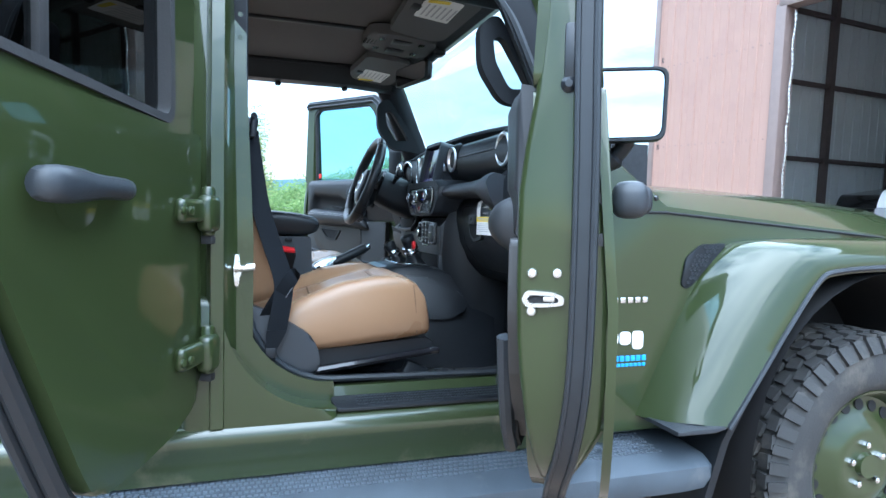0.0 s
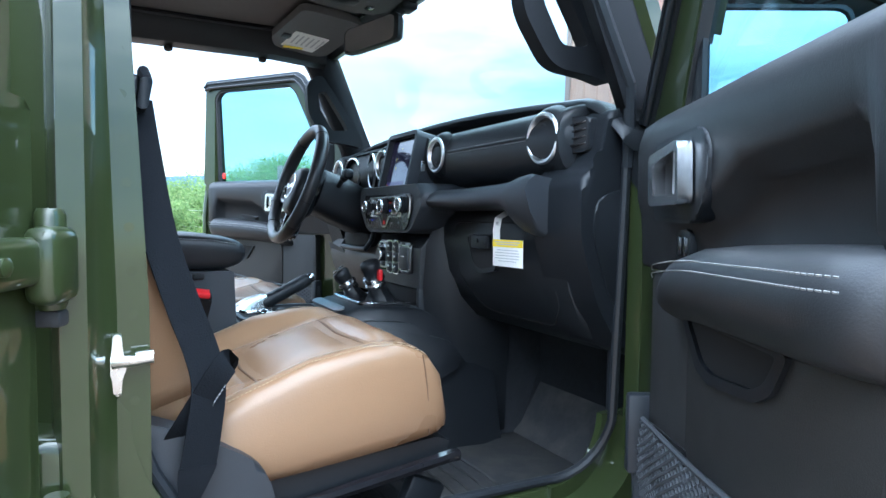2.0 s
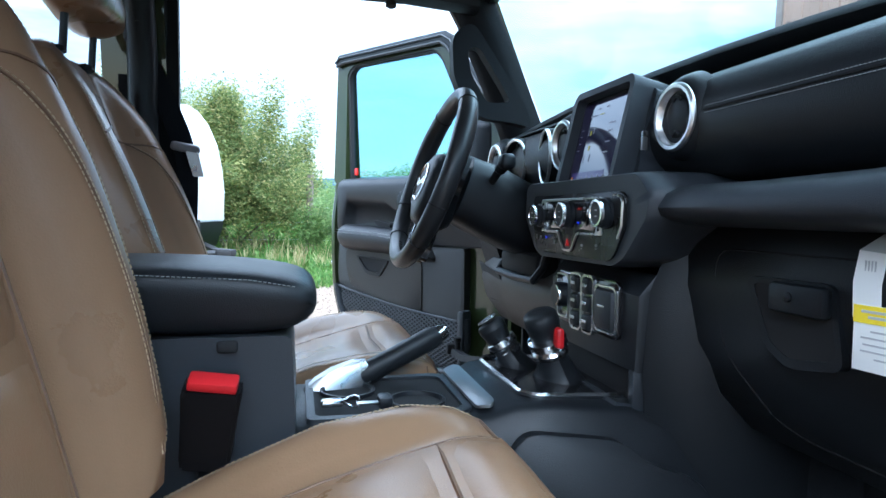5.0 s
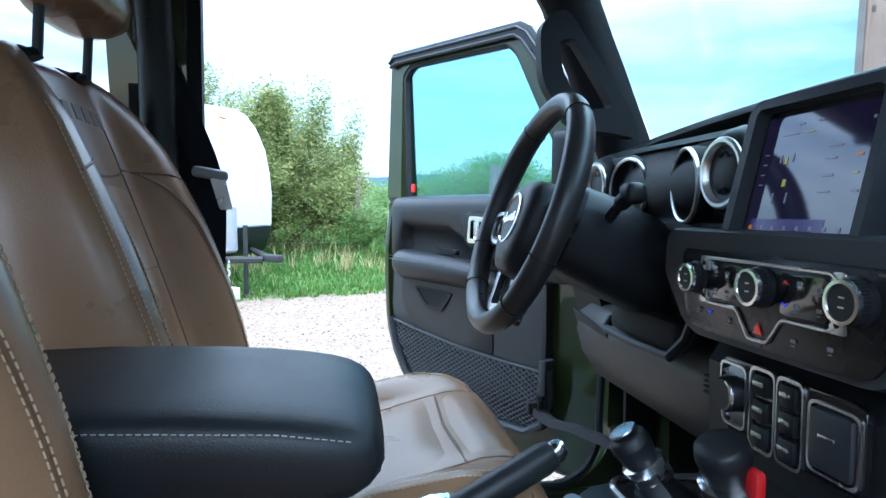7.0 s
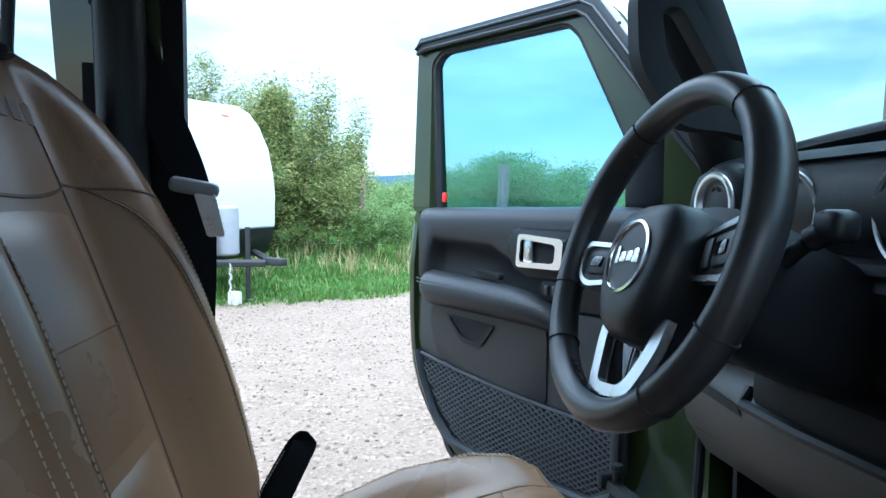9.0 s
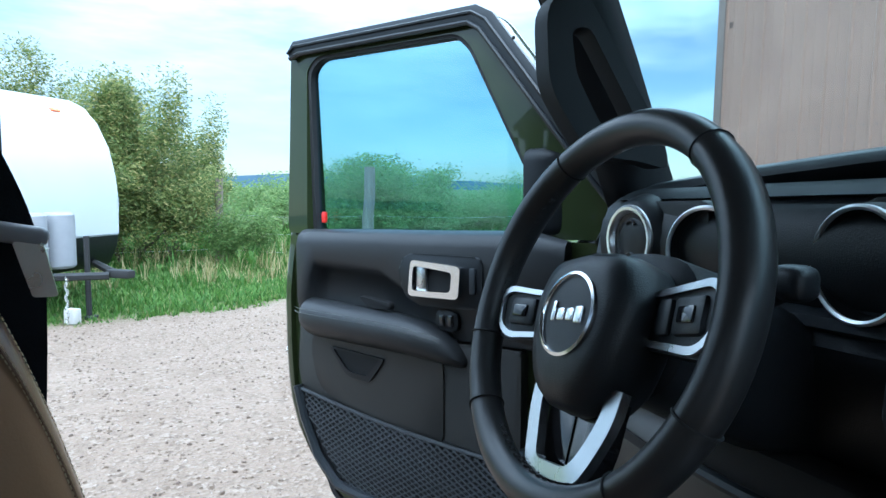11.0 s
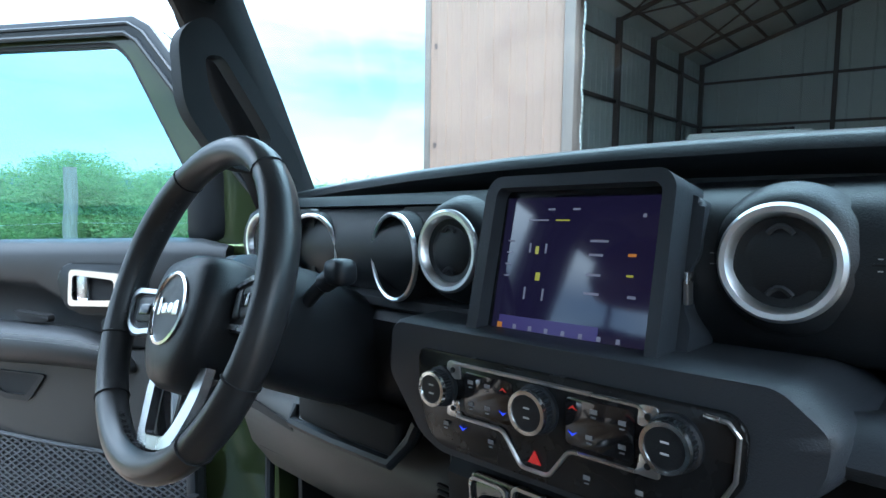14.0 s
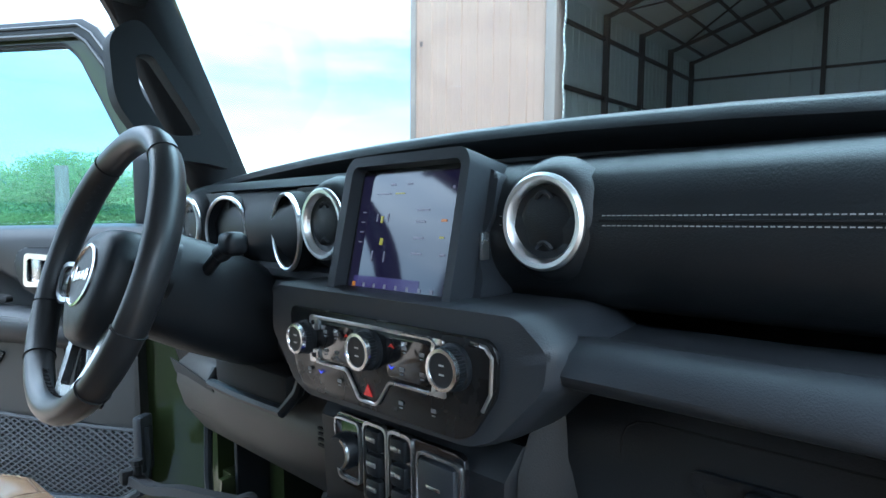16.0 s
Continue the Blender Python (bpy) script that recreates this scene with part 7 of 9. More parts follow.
    for h0, h1 in ((0.03, 0.172), (0.182, 0.432)):
        bm = B()
        g = []
        for i in range(13):
            row = []
            for j in range(11):
                a, b = i / 12, j / 10
                puff = 0.011 * (math.sin(math.pi * a) ** 0.35) * (math.sin(math.pi * b) ** 0.4) - 0.002
                row.append(K(h0 + (h1 - h0) * a, -0.42 + 0.84 * b) + BACK_N * puff)
            g.append(row)
        loft(bm, g, cap=False, closed=False)
        part("back_insert", bm, LEATHER, br, "perforated tan leather insert", sharp=80)
    # embroidered word as plain marks
    bm = B()
    for i in range(6):
        c = K(0.530, 0.40 - 0.145 * i)
        rbox(bm, c + BACK_N * 0.0002, (0.0016, 0.018, 0.022), 0.0006, 1, pose(0, 0, 0, 0, -16 - recline, 0))
    part("embroidered_mark", bm, LEATHER_DARK, br, kind="stuff")
    # headrest
    bm = B()
    HP = BACK_P0 + BACK_UP * 0.700 + BACK_N * 0.035 + V(0, yc, 0)
    rings = []
    for h, w, d in ((-0.055, 0.085, 0.030), (-0.048, 0.115, 0.045), (-0.02, 0.135, 0.054), (0.03, 0.140, 0.056), (0.075, 0.132, 0.050), (0.105, 0.110, 0.038), (0.118, 0.075, 0.020)):
        rings.append([HP + BACK_UP * h + BACK_N * (d * math.copysign(abs(math.cos(q)) ** 0.75, math.cos(q))) + V(0, w * math.copysign(abs(math.sin(q)) ** 0.75, math.sin(q)), 0) for q in [2 * math.pi * j / 24 for j in range(24)]])
    loft(bm, rings)
    part("headrest", bm, LEATHER, t, "tan leather headrest", sharp=80)
    for dy in (-0.075, 0.075):
        bm = B()
        tube(bm, [HP - BACK_UP * 0.11 - BACK_N * 0.045 + V(0, dy, 0), HP + V(0, dy, 0)], 0.0065, 10)
        part("headrest_post", bm, PLASTIC_GREY, t)
        bm = B()
        lathe(bm, [(0.014, 0), (0.014, 0.008), (0.010, 0.012), (0.0, 0.012)], Matrix.Translation(BACK_P0 + BACK_UP * 0.588 - BACK_N * 0.018 + V(0, yc + dy, 0)) @ pose(0, 0, 0, 0, -16, 0), 14)
        part("post_collar", bm, PLASTIC, t)
    # base: side cover, frame and rails
    so = yc + s_ * 0.262
    bm = B()
    cov = curve_pts([(x, 0, z) for x, z in ((-1.815, 0.69), (-1.83, 0.80), (-1.80, 0.865), (-1.74, 0.855), (-1.66, 0.815), (-1.605, 0.775), (-1.585, 0.72), (-1.60, 0.685), (-1.70, 0.672), (-1.815, 0.69))], 4)[:-1]
    prism(bm, [(p.x, p.z) for p in cov], lambda x, z, d: V(x, so + s_ * d, z), -0.035, 0.010, 0.008, 3)
    part("side_cover", bm, PLASTIC_GREY, t, "charcoal plastic recliner cover")
    bm = B()
    prism(bm, [(-1.80, 0.665), (-1.80, 0.72), (-1.30, 0.755), (-1.275, 0.745), (-1.285, 0.72)], lambda x, z, d: V(x, yc + d, z), -0.225, 0.225, 0.006)
    part("seat_frame", bm, PLASTIC, t)
    for k in (-1, 1):
        bm = B()
        tube(bm, [V(-1.72, yc + k * 0.235, 0.668), V(-1.275, yc + k * 0.235, 0.722)], 0.011, 8)
        rbox(bm, (-1.275, yc + k * 0.235, 0.722), (0.03, 0.02, 0.02), 0.006)
        part("frame_rail", bm, GLOSS, t)
        bm = B()
        rbox(bm, (-1.52, yc + k * 0.21, 0.595), (0.56, 0.045, 0.035), 0.006)
        rbox(bm, (-1.33, yc + k * 0.21, 0.640), (0.07, 0.03, 0.09), 0.008, 2, pose(0, 0, 0, 0, 25, 0))
        rbox(bm, (-1.70, yc + k * 0.21, 0.630), (0.06, 0.03, 0.08), 0.008)
        part("floor_rail", bm, PLASTIC, t)
    bm = B()
    tube(bm, [V(-1.68, so, 0.612), V(-1.60, so + s_ * 0.01, 0.618)], 0.007, 6)
    part("slide_lever", bm, SILVER, t)
    # webbing loop that guides the belt
    bm = B()
    strip(bm, curve_pts([V(-1.722, so - s_ * 0.004, 0.815), V(-1.700, so + s_ * 0.022, 0.860), V(-1.668, so + s_ * 0.034, 0.915), V(-1.652, so + s_ * 0.026, 0.934), V(-1.660, so + s_ * 0.012, 0.918), V(-1.700, so - s_ * 0.006, 0.840)]), 0.034, 0.002, (0.3, s_ * 0.95, 0.2))
    lp = part("belt_loop", bm, WEBBING, t, "black stitched belt guide loop")
    bm = B()
    for off in (-0.013, 0.013):
        stitches(bm, [V(-1.716 + off, so + s_ * 0.006, 0.824 - off * 0.5), V(-1.700 + off, so + s_ * 0.0235, 0.860 - off * 0.5), V(-1.668 + off, so + s_ * 0.0355, 0.913 - off * 0.5)], 0.006, 0.0009)
    part("stitching", bm, STITCH_GREY, lp, kind="stuff")
    return t


seat(-0.372, 1, "tan leather passenger seat with stitched bolsters and headrest", 0.0, 0.014)
seat(0.372, -1, "tan leather driver seat with embroidered backrest", 2.5, -0.008)


# ---- seat belts ----
def belt(s):
    t = thing("seat_belt", "dark webbing seat belt hanging from the B-pillar", "seat belt", "seat belts")
    bm = B()
    if s < 0:
        run = curve_pts([V(-1.757, s * 0.598, 1.285), V(-1.746, s * 0.612, 1.20), V(-1.730, s * 0.628, 1.10), V(-1.704, s * 0.640, 1.01), V(-1.684, s * 0.650, 0.95), V(-1.676, s * 0.660, 0.905), V(-1.683, s * 0.668, 0.85), V(-1.692, s * 0.672, 0.800)])
        strip(bm, run, 0.047, 0.0022, [V(0.42, s * 0.9, 0.1).lerp(V(0.22, s * 0.97, 0.1), i / len(run)) for i in range(len(run))])
        low = curve_pts([V(-1.692, s * 0.672, 0.802), V(-1.698, s * 0.673, 0.78), V(-1.704, s * 0.672, 0.755)])
        rings = [[p + V(-w, 0, 0), p + V(w, 0, 0), p + V(w, s * 0.0022, 0), p + V(-w, s * 0.0022, 0)] for p, w in zip(low, [0.0235 - 0.012 * (k / (len(low) - 1)) ** 1.5 for k in range(len(low))])]
        loft(bm, rings)
        strip(bm, curve_pts([V(-1.704, s * 0.672, 0.745), V(-1.706, s * 0.668, 0.70), V(-1.712, s * 0.662, 0.63)]), 0.020, 0.0022, (0.1, s * 0.99, 0))
    else:
        strip(bm, curve_pts([V(-1.885, s * 0.598, 1.535), V(-1.838, s * 0.604, 1.42), V(-1.793, s * 0.610, 1.30), V(-1.785, s * 0.612, 1.20), V(-1.800, s * 0.612, 0.90), V(-1.81, s * 0.612, 0.64)]), 0.047, 0.0022, (0.45, -s * 0.9, 0.1))
    part("webbing", bm, WEBBING, t, "dark grey belt webbing")
    bm = B()
    g = V(-1.764, s * 0.598, 1.292) if s < 0 else V(-1.889, s * 0.600, 1.535)
    rbox(bm, g, (0.034, 0.034, 0.050), 0.012, 3)
    tube(bm, [g + V(0.018, 0, 0.030), g + V(0.020, s * 0.030, 0.012), g + V(0.014, s * 0.030, -0.018), g + V(0.010, -s * 0.025, -0.022), g + V(0.016, -s * 0.028, 0.012)], 0.008, 8, closed=True)
    part("belt_guide", bm, PLASTIC, t, "black belt guide")
    if s > 0:
        bm = B()
        rbox(bm, V(-1.786, s * 0.602, 1.294), (0.062, 0.020, 0.020), 0.008, 3, pose(0, 0, 0, 0, 10, 0))
        part("tongue_grip", bm, material("tongue_grey", (0.27, 0.27, 0.28), 0.45), t)
        bm = B()
        prism(bm, rounded([(-0.013, 0.0), (0.013, 0.0), (0.011, -0.055), (-0.011, -0.055)], 0.004), lambda u, v, d: V(-1.772 + u - v * 0.25, s * 0.594 + d, 1.286 + v), 0, 0.003)
        part("belt_tongue", bm, STEEL, t, "steel belt tongue")
    else:
        bm = B()
        rbox(bm, V(-1.705, s * 0.673, 0.748), (0.026, 0.006, 0.024), 0.005)
        part("anchor_bracket", bm, PLASTIC, t)


belt(-1)
belt(1)

# ---- centre console ----
GUNMETAL = material("gunmetal_trim", (0.22, 0.225, 0.23), 0.38, 0.8, 0.05)
con = thing("center_console", "black centre console with padded armrest and cup holders", "console")
bm = B()
prism(bm, rounded([(-1.56, 0.60), (-1.548, 0.90), (-1.552, 1.010), (-2.05, 1.010), (-2.05, 0.60)], 0.012), lambda x, z, d: V(x, d, z), -0.118, 0.118, 0.010, 3)
part("bin_body", bm, PLASTIC_GREY, con, "charcoal storage bin")
bm = B()
rings = []
for x, zt, zb, w in ((-2.05, 1.090, 1.015, 0.118), (-1.85, 1.098, 1.012, 0.126), (-1.72, 1.098, 1.010, 0.128), (-1.62, 1.092, 1.008, 0.128), (-1.56, 1.084, 1.010, 0.126), (-1.532, 1.074, 1.022, 0.120), (-1.520, 1.058, 1.038, 0.105)):
    ring = []
    for k in range(9):
        a = math.pi * k / 8
        ring.append(V(x, -w * math.copysign(abs(math.cos(a)) ** 0.35, math.cos(a)), zt - 0.026 + 0.026 * abs(math.sin(a)) ** 0.6))
    ring += [V(x, w * 0.98, (zt + zb) / 2), V(x, w * 0.90, zb + 0.006), V(x, w * 0.8, zb), V(x, -w * 0.8, zb), V(x, -w * 0.90, zb + 0.006), V(x, -w * 0.98, (zt + zb) / 2)]
    rings.append(ring)
loft(bm, rings)
ar = part("armrest_lid", bm, SOFT, con, "padded black armrest lid", sharp=70, sub=1)
bm = B()
for dz in (0.0,):
    for s in (-1, 1):
        stitches(bm, [V(x, s * y, z + dz) for x, y, z in ((-2.0, 0.1215, 1.076), (-1.72, 0.1275, 1.0845), (-1.60, 0.1270, 1.078), (-1.55, 0.1225, 1.069))], 0.0055, 0.0006)
part("stitching", bm, STITCH_GREY, ar, kind="stuff")
bm = B()
rbox(bm, (-1.625, -0.121, 1.000), (0.024, 0.010, 0.014), 0.004)
part("lid_latch", bm, DARK, con)
# tunnel
bm = B()
rings = []
for x, w, zt, zs in ((-1.56, 0.118, 0.893, 0.86), (-1.42, 0.120, 0.893, 0.86), (-1.335, 0.122, 0.893, 0.86), (-1.30, 0.130, 0.900, 0.86), (-1.27, 0.140, 0.912, 0.86), (-1.22, 0.150, 0.914, 0.85), (-1.12, 0.165, 0.905, 0.83), (-1.06, 0.175, 0.88, 0.80), (-0.98, 0.185, 0.82, 0.74), (-0.92, 0.19, 0.76, 0.68)):
    rings.append([V(x, -w - 0.06, 0.56), V(x, -w - 0.035, zs - 0.12), V(x, -w - 0.005, zs), V(x, -w + 0.010, zt - 0.008), V(x, -w + 0.022, zt), V(x, 0, zt + 0.001), V(x, w - 0.022, zt), V(x, w - 0.010, zt - 0.008), V(x, w + 0.005, zs), V(x, w + 0.035, zs - 0.12), V(x, w + 0.06, 0.56)])
loft(bm, rings)
part("tunnel_cover", bm, PLASTIC, con, "black tunnel cover", sharp=45)
for s in (-1, 1):
    bm = B()
    pts = rounded([(-1.27, 0.885), (-1.15, 0.875), (-1.115, 0.845), (-1.05, 0.825), (-1.03, 0.77), (-1.10, 0.735), (-1.33, 0.745), (-1.33, 0.80)], 0.02)
    prism(bm, pts, lambda x, z, d: V(x, s * (0.166 + (0.86 - z) * 0.22 + (x + 1.2) * 0.16 + d), z), -0.01, 0.004, 0.003)
    part("tunnel_panel", bm, PLASTIC, con)
# cup holder tray
bm = B()
o_ = rounded([(-1.535, -0.098), (-1.535, 0.098), (-1.335, 0.100), (-1.318, 0.085), (-1.318, -0.085), (-1.335, -0.100)], 0.014)
i_ = [(-1.427 + (x + 1.427) * 0.90, y * 0.86) for x, y in o_]
band(bm, o_, i_, lambda x, y, d: V(x, y, 0.892 + d), 0.0, 0.008)
part("tray_rim", bm, PLASTIC_GREY, con)
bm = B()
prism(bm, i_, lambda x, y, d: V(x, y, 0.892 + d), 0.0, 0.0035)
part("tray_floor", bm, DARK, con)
for x, y in ((-1.385, -0.035), (-1.475, 0.03)):
    bm = B()
    lathe(bm, [(0.040, 0.002), (0.040, 0.009), (0.036, 0.009), (0.034, 0.002)], Matrix.Translation((x, y, 0.892)), 28, closed=True)
    part("cup_holder", bm, PLASTIC, con)
bm = B()
rbox(bm, (-1.430, -0.04, 0.901), (0.02, 0.03, 0.018), 0.005)
part("tray_divider", bm, PLASTIC, con)
keys = thing("key_ring", "bright metal keys lying in the console tray", "keys")
bm = B()
tube(bm, [V(-1.480 + 0.016 * math.cos(q), -0.045 + 0.016 * math.sin(q), 0.905 + 0.004 * math.sin(2 * q)) for q in [6.283 * i / 14 for i in range(14)]], 0.0016, 5, closed=True)
rbox(bm, (-1.502, -0.050, 0.906), (0.030, 0.018, 0.010), 0.004, 2)
part("key_loop", bm, CHROME, keys)
bm = B()
rbox(bm, (-1.455, -0.050, 0.904), (0.030, 0.010, 0.002), 0.001)
part("key_blade", bm, STEEL, keys)
# silver plate in front of the tray, shifter surround
bm = B()
prism(bm, rounded([(-1.318, -0.098), (-1.318, 0.098), (-1.300, 0.112), (-1.292, 0.095), (-1.292, -0.095), (-1.300, -0.112)], 0.008), lambda x, y, d: V(x, y, 0.901 + (x + 1.322) * 0.25 + d), 0.0, 0.004, 0.001)
part("console_plate", bm, GUNMETAL, con, "brushed silver console plate")
bm = B()
o_ = rounded([(-1.255, -0.095), (-1.255, 0.10), (-1.235, 0.125), (-1.10, 0.125), (-1.085, 0.10), (-1.085, -0.080), (-1.11, -0.105), (-1.235, -0.110)], 0.015)
tube(bm, [V(x, y, 0.919 + (x + 1.25) * -0.06) for x, y in o_], 0.0042, 6, closed=True)
part("shifter_surround", bm, CHROME, con)
bm = B()
prism(bm, o_, lambda x, y, d: V(x, y, 0.914 + (x + 1.25) * -0.06 + d), 0.0, 0.003)
part("shifter_plate", bm, GLOSS, con)


def shifter(name, label, base, top, r, h, ring_r):
    t = thing(name, label, "gear lever", "gear levers")
    d = (top - base).normalized()
    bm = B()
    rows = []
    for k, rr in ((0.0, 0.050), (0.05, 0.040), (0.10, 0.036), (0.18, 0.031), (0.26, 0.028), (0.34, 0.025), (0.44, 0.023), (0.54, 0.021), (0.62, 0.019)):
        p = base + (top - base) * k
        rows.append([p + V(rr * math.cos(q) * (1 + 0.10 * math.sin(3 * q + k * 9)), rr * math.sin(q) * (1 + 0.10 * math.cos(4 * q)), 0) for q in [6.283 * j / 16 for j in range(16)]])
    loft(bm, rows)
    part("gaiter", bm, SOFT, t, "creased black gaiter")
    q = d.to_track_quat("Z", "Y").to_matrix().to_4x4()
    m = Matrix.Translation(top - d * h) @ q
    bm = B()
    lathe(bm, [(r * 0.66, -0.030), (r * 0.78, -0.022), (ring_r * 0.96, -0.016), (ring_r * 0.98, -0.010), (ring_r * 0.86, -0.006), (ring_r * 1.06, 0.000), (ring_r * 1.04, 0.010), (r * 0.8, 0.013)], m, 28)
    part("knob_collar", bm, CHROME, t, "chrome collar")
    bm = B()
    lathe(bm, [(r * 0.80, 0.008), (r * 0.90, 0.016), (r, 0.032), (r * 1.04, h * 0.7), (r * 0.98, h * 0.92), (r * 0.85, h * 0.99), (r * 0.5, h * 1.02), (0.0, h * 1.02)], m, 28)
    part("knob", bm, SOFT, t, "black lever knob", sharp=60)
    return t, m


tg, m_ = shifter("gear_lever", "black gear lever with chrome collar and leather gaiter", V(-1.160, -0.005, 0.905), V(-1.203, -0.024, 1.014), 0.0255, 0.052, 0.028)
bm = B()
rbox(bm, m_ @ V(0.030, -0.004, 0.018), (0.012, 0.020, 0.030), 0.005, 2)
part("release_button", bm, RED, tg, "red release button")
tt, m_ = shifter("transfer_lever", "short black transfer-case lever with chrome collar", V(-1.195, 0.072, 0.905), V(-1.244, 0.090, 0.982), 0.0225, 0.044, 0.024)
bm = B()
lathe(bm, [(0.017, 0.0), (0.016, 0.002), (0.0, 0.0025)], m_ @ Matrix.Translation((0, 0, 0.0488)), 24)
part("knob_cap", bm, SILVER, tt)
# handbrake
hb = thing("handbrake", "handbrake lever with black grip and silver base", "handbrake")
a_, b_ = V(-1.530, 0.060, 0.872), V(-1.318, 0.095, 0.968)
ax = (b_ - a_).normalized()
bm = B()
upv = V(-ax.z, 0, ax.x)
rings = []
for k, w, h in ((0.0, 0.018, 0.018), (0.10, 0.020, 0.026), (0.22, 0.020, 0.028), (0.36, 0.017, 0.024), (0.44, 0.014, 0.016)):
    p = a_ + (b_ - a_) * k + upv * 0.004
    rings.append([p + V(0, w, 0) * u + upv * h * v for u, v in ((-1, -0.8), (-1, 0.5), (-0.6, 1), (0.6, 1), (1, 0.5), (1, -0.8))])
loft(bm, rings)
part("lever_base", bm, SILVER, hb, "satin silver lever base")
bm = B()
tube(bm, [a_ + (b_ - a_) * k for k in (0.34, 0.37, 0.5, 0.7, 0.90, 0.955)], [0.014, 0.0185, 0.0175, 0.0175, 0.0180, 0.0150], 16)
part("grip", bm, SOFT, hb, "black handbrake grip")
bm = B()
tube(bm, [a_ + (b_ - a_) * k for k in (0.95, 0.99, 1.02)], [0.0135, 0.013, 0.010], 14)
part("release_button", bm, CHROME, hb)
# buckles beside the armrest
BUCKLE = material("buckle_plastic", (0.006, 0.006, 0.007), 0.5, spec=0.2, var=0.08, scale=40.0)
for s in (-1, 1):
    bk = thing("belt_buckle", "black seat-belt buckle with a red button", "buckle", "belt buckles")
    BM = Matrix.Translation((-1.640, s * 0.152, 0.932)) @ pose(0, 0, 0, -s * 20, 8, 0)
    bm = B()
    loft(bm, [[BM @ V(x * k, y * 0.5, z) for x, y in ((-0.5, -0.030), (0.5, -0.030), (0.5, 0.030), (-0.5, 0.030))] for k, z in ((0.050, -0.072), (0.055, -0.062), (0.059, 0.0), (0.063, 0.034), (0.058, 0.040))])
    bmesh.ops.bevel(bm, geom=list(bm.edges), offset=0.004, segments=2, affect="EDGES")
    part("buckle_case", bm, BUCKLE, bk)
    bm = B()
    rbox(bm, BM @ V(0.0, 0, 0.0415), (0.052, 0.025, 0.012), 0.003, 2, BM.to_3x3().to_4x4())
    part("red_button", bm, RED, bk, "red release button")
    bm = B()
    tube(bm, [BM @ V(0.0, 0, -0.045), BM @ V(0.004, 0, -0.10), V(-1.65, s * 0.145, 0.72)], 0.012, 6)
    part("buckle_stalk", bm, WEBBING, bk)

# ---- floor mats ----
for s in (-1, 1):
    mt = thing("floor_mat", "dusty ribbed black rubber floor mat", "floor mat", "floor mats")
    bm = B()
    pts = rounded([(-1.38, 0.20), (-1.38, 0.615), (-1.12, 0.64), (-0.86, 0.62), (-0.85, 0.20)], 0.03)
    prism(bm, pts, lambda x, y, d: V(x, s * y, 0.562 + d), 0.0, 0.010, 0.003)
    loft(bm, [[V(x, s * 0.20, z), V(x, s * 0.62, z), V(x - 0.008, s * 0.62, z + 0.010), V(x - 0.008, s * 0.20, z + 0.010)] for x, z in ((-0.86, 0.564), (-0.835, 0.585), (-0.775, 0.685))])
    part("mat_sheet", bm, MAT_RUBBER, mt)
    bm = B()
    for i in range(9):
        tube(bm, [V(-1.36 + i * 0.034, s * 0.22, 0.573), V(-1.35 + i * 0.034, s * 0.40, 0.573), V(-1.36 + i * 0.034, s * 0.57, 0.573)], 0.004, 5)
    part("mat_rib", bm, MAT_RUBBER, mt, kind="stuff")
    bm = B()
    lathe(bm, [(0.035, 0.572), (0.034, 0.577), (0.026, 0.577), (0.025, 0.573)], Matrix.Translation((-1.14, s * 0.27, 0)), 28, closed=True)
    part("mat_eyelet", bm, PLASTIC_GREY, mt)

# ---- rear bench, roll bar ----
rb = thing("rear_bench", "tan leather rear bench behind the front seats", "seat")
bm = B()
prism(bm, rounded([(-2.15, 0.70), (-2.12, 0.86), (-2.16, 0.90), (-2.62, 0.88), (-2.62, 0.70)], 0.04), lambda x, z, d: V(x, d, z), -0.56, 0.56, 0.03, 3)
part("bench_cushion", bm, LEATHER, rb)
bm = B()
prism(bm, rounded([(-2.56, 0.86), (-2.68, 1.38), (-2.72, 1.42), (-2.78, 1.40), (-2.72, 0.86)], 0.03), lambda x, z, d: V(x, d, z), -0.56, 0.56, 0.03, 3)
part("bench_back", bm, LEATHER, rb)
bm = B()
rbox(bm, (-2.40, 0, 0.63), (0.5, 1.1, 0.14), 0.02)
part("bench_base", bm, PLASTIC, rb)
bm = B()
for s in (-1, 1):
    tube(bm, curve_pts([V(-1.87, s * 0.60, 0.62), V(-1.87, s * 0.60, 1.45), V(-1.88, s * 0.57, 1.66), V(-1.90, s * 0.48, 1.725), V(-1.90, 0, 1.735)]), 0.030, 12)
part("roll_bar", bm, SOFT, car, "padded black roll bar")

# ---- the yard ----
rnd = random.Random(11)


def ground_z(x, y):
    k = max(-6.0, min(6.0, y))
    return -0.045 - 0.022 * k + 0.02 * noise.noise(V(x * 0.35, y * 0.35, 0.3)) + 0.006 * noise.noise(V(x * 2.1, y * 2.1, 1.7))


GRASS_EDGE = lambda x: 7.3 + (0.52 * min(x + 2.9, 4.5) if x > -2.9 else 0.1 * (x + 2.9)) + 0.5 * noise.noise(V(x * 0.5, 3.1, 0.0)) + 0.25 * noise.noise(V(x * 2.3, 5.1, 0.0))

gm = bpy.data.materials.new("gravel_and_grass")
gm.use_nodes = True
gn, gl_ = gm.node_tree.nodes, gm.node_tree.links
gb = gn["Principled BSDF"]
gb.inputs["Roughness"].default_value = 0.95
gco = gn.new("ShaderNodeTexCoord")


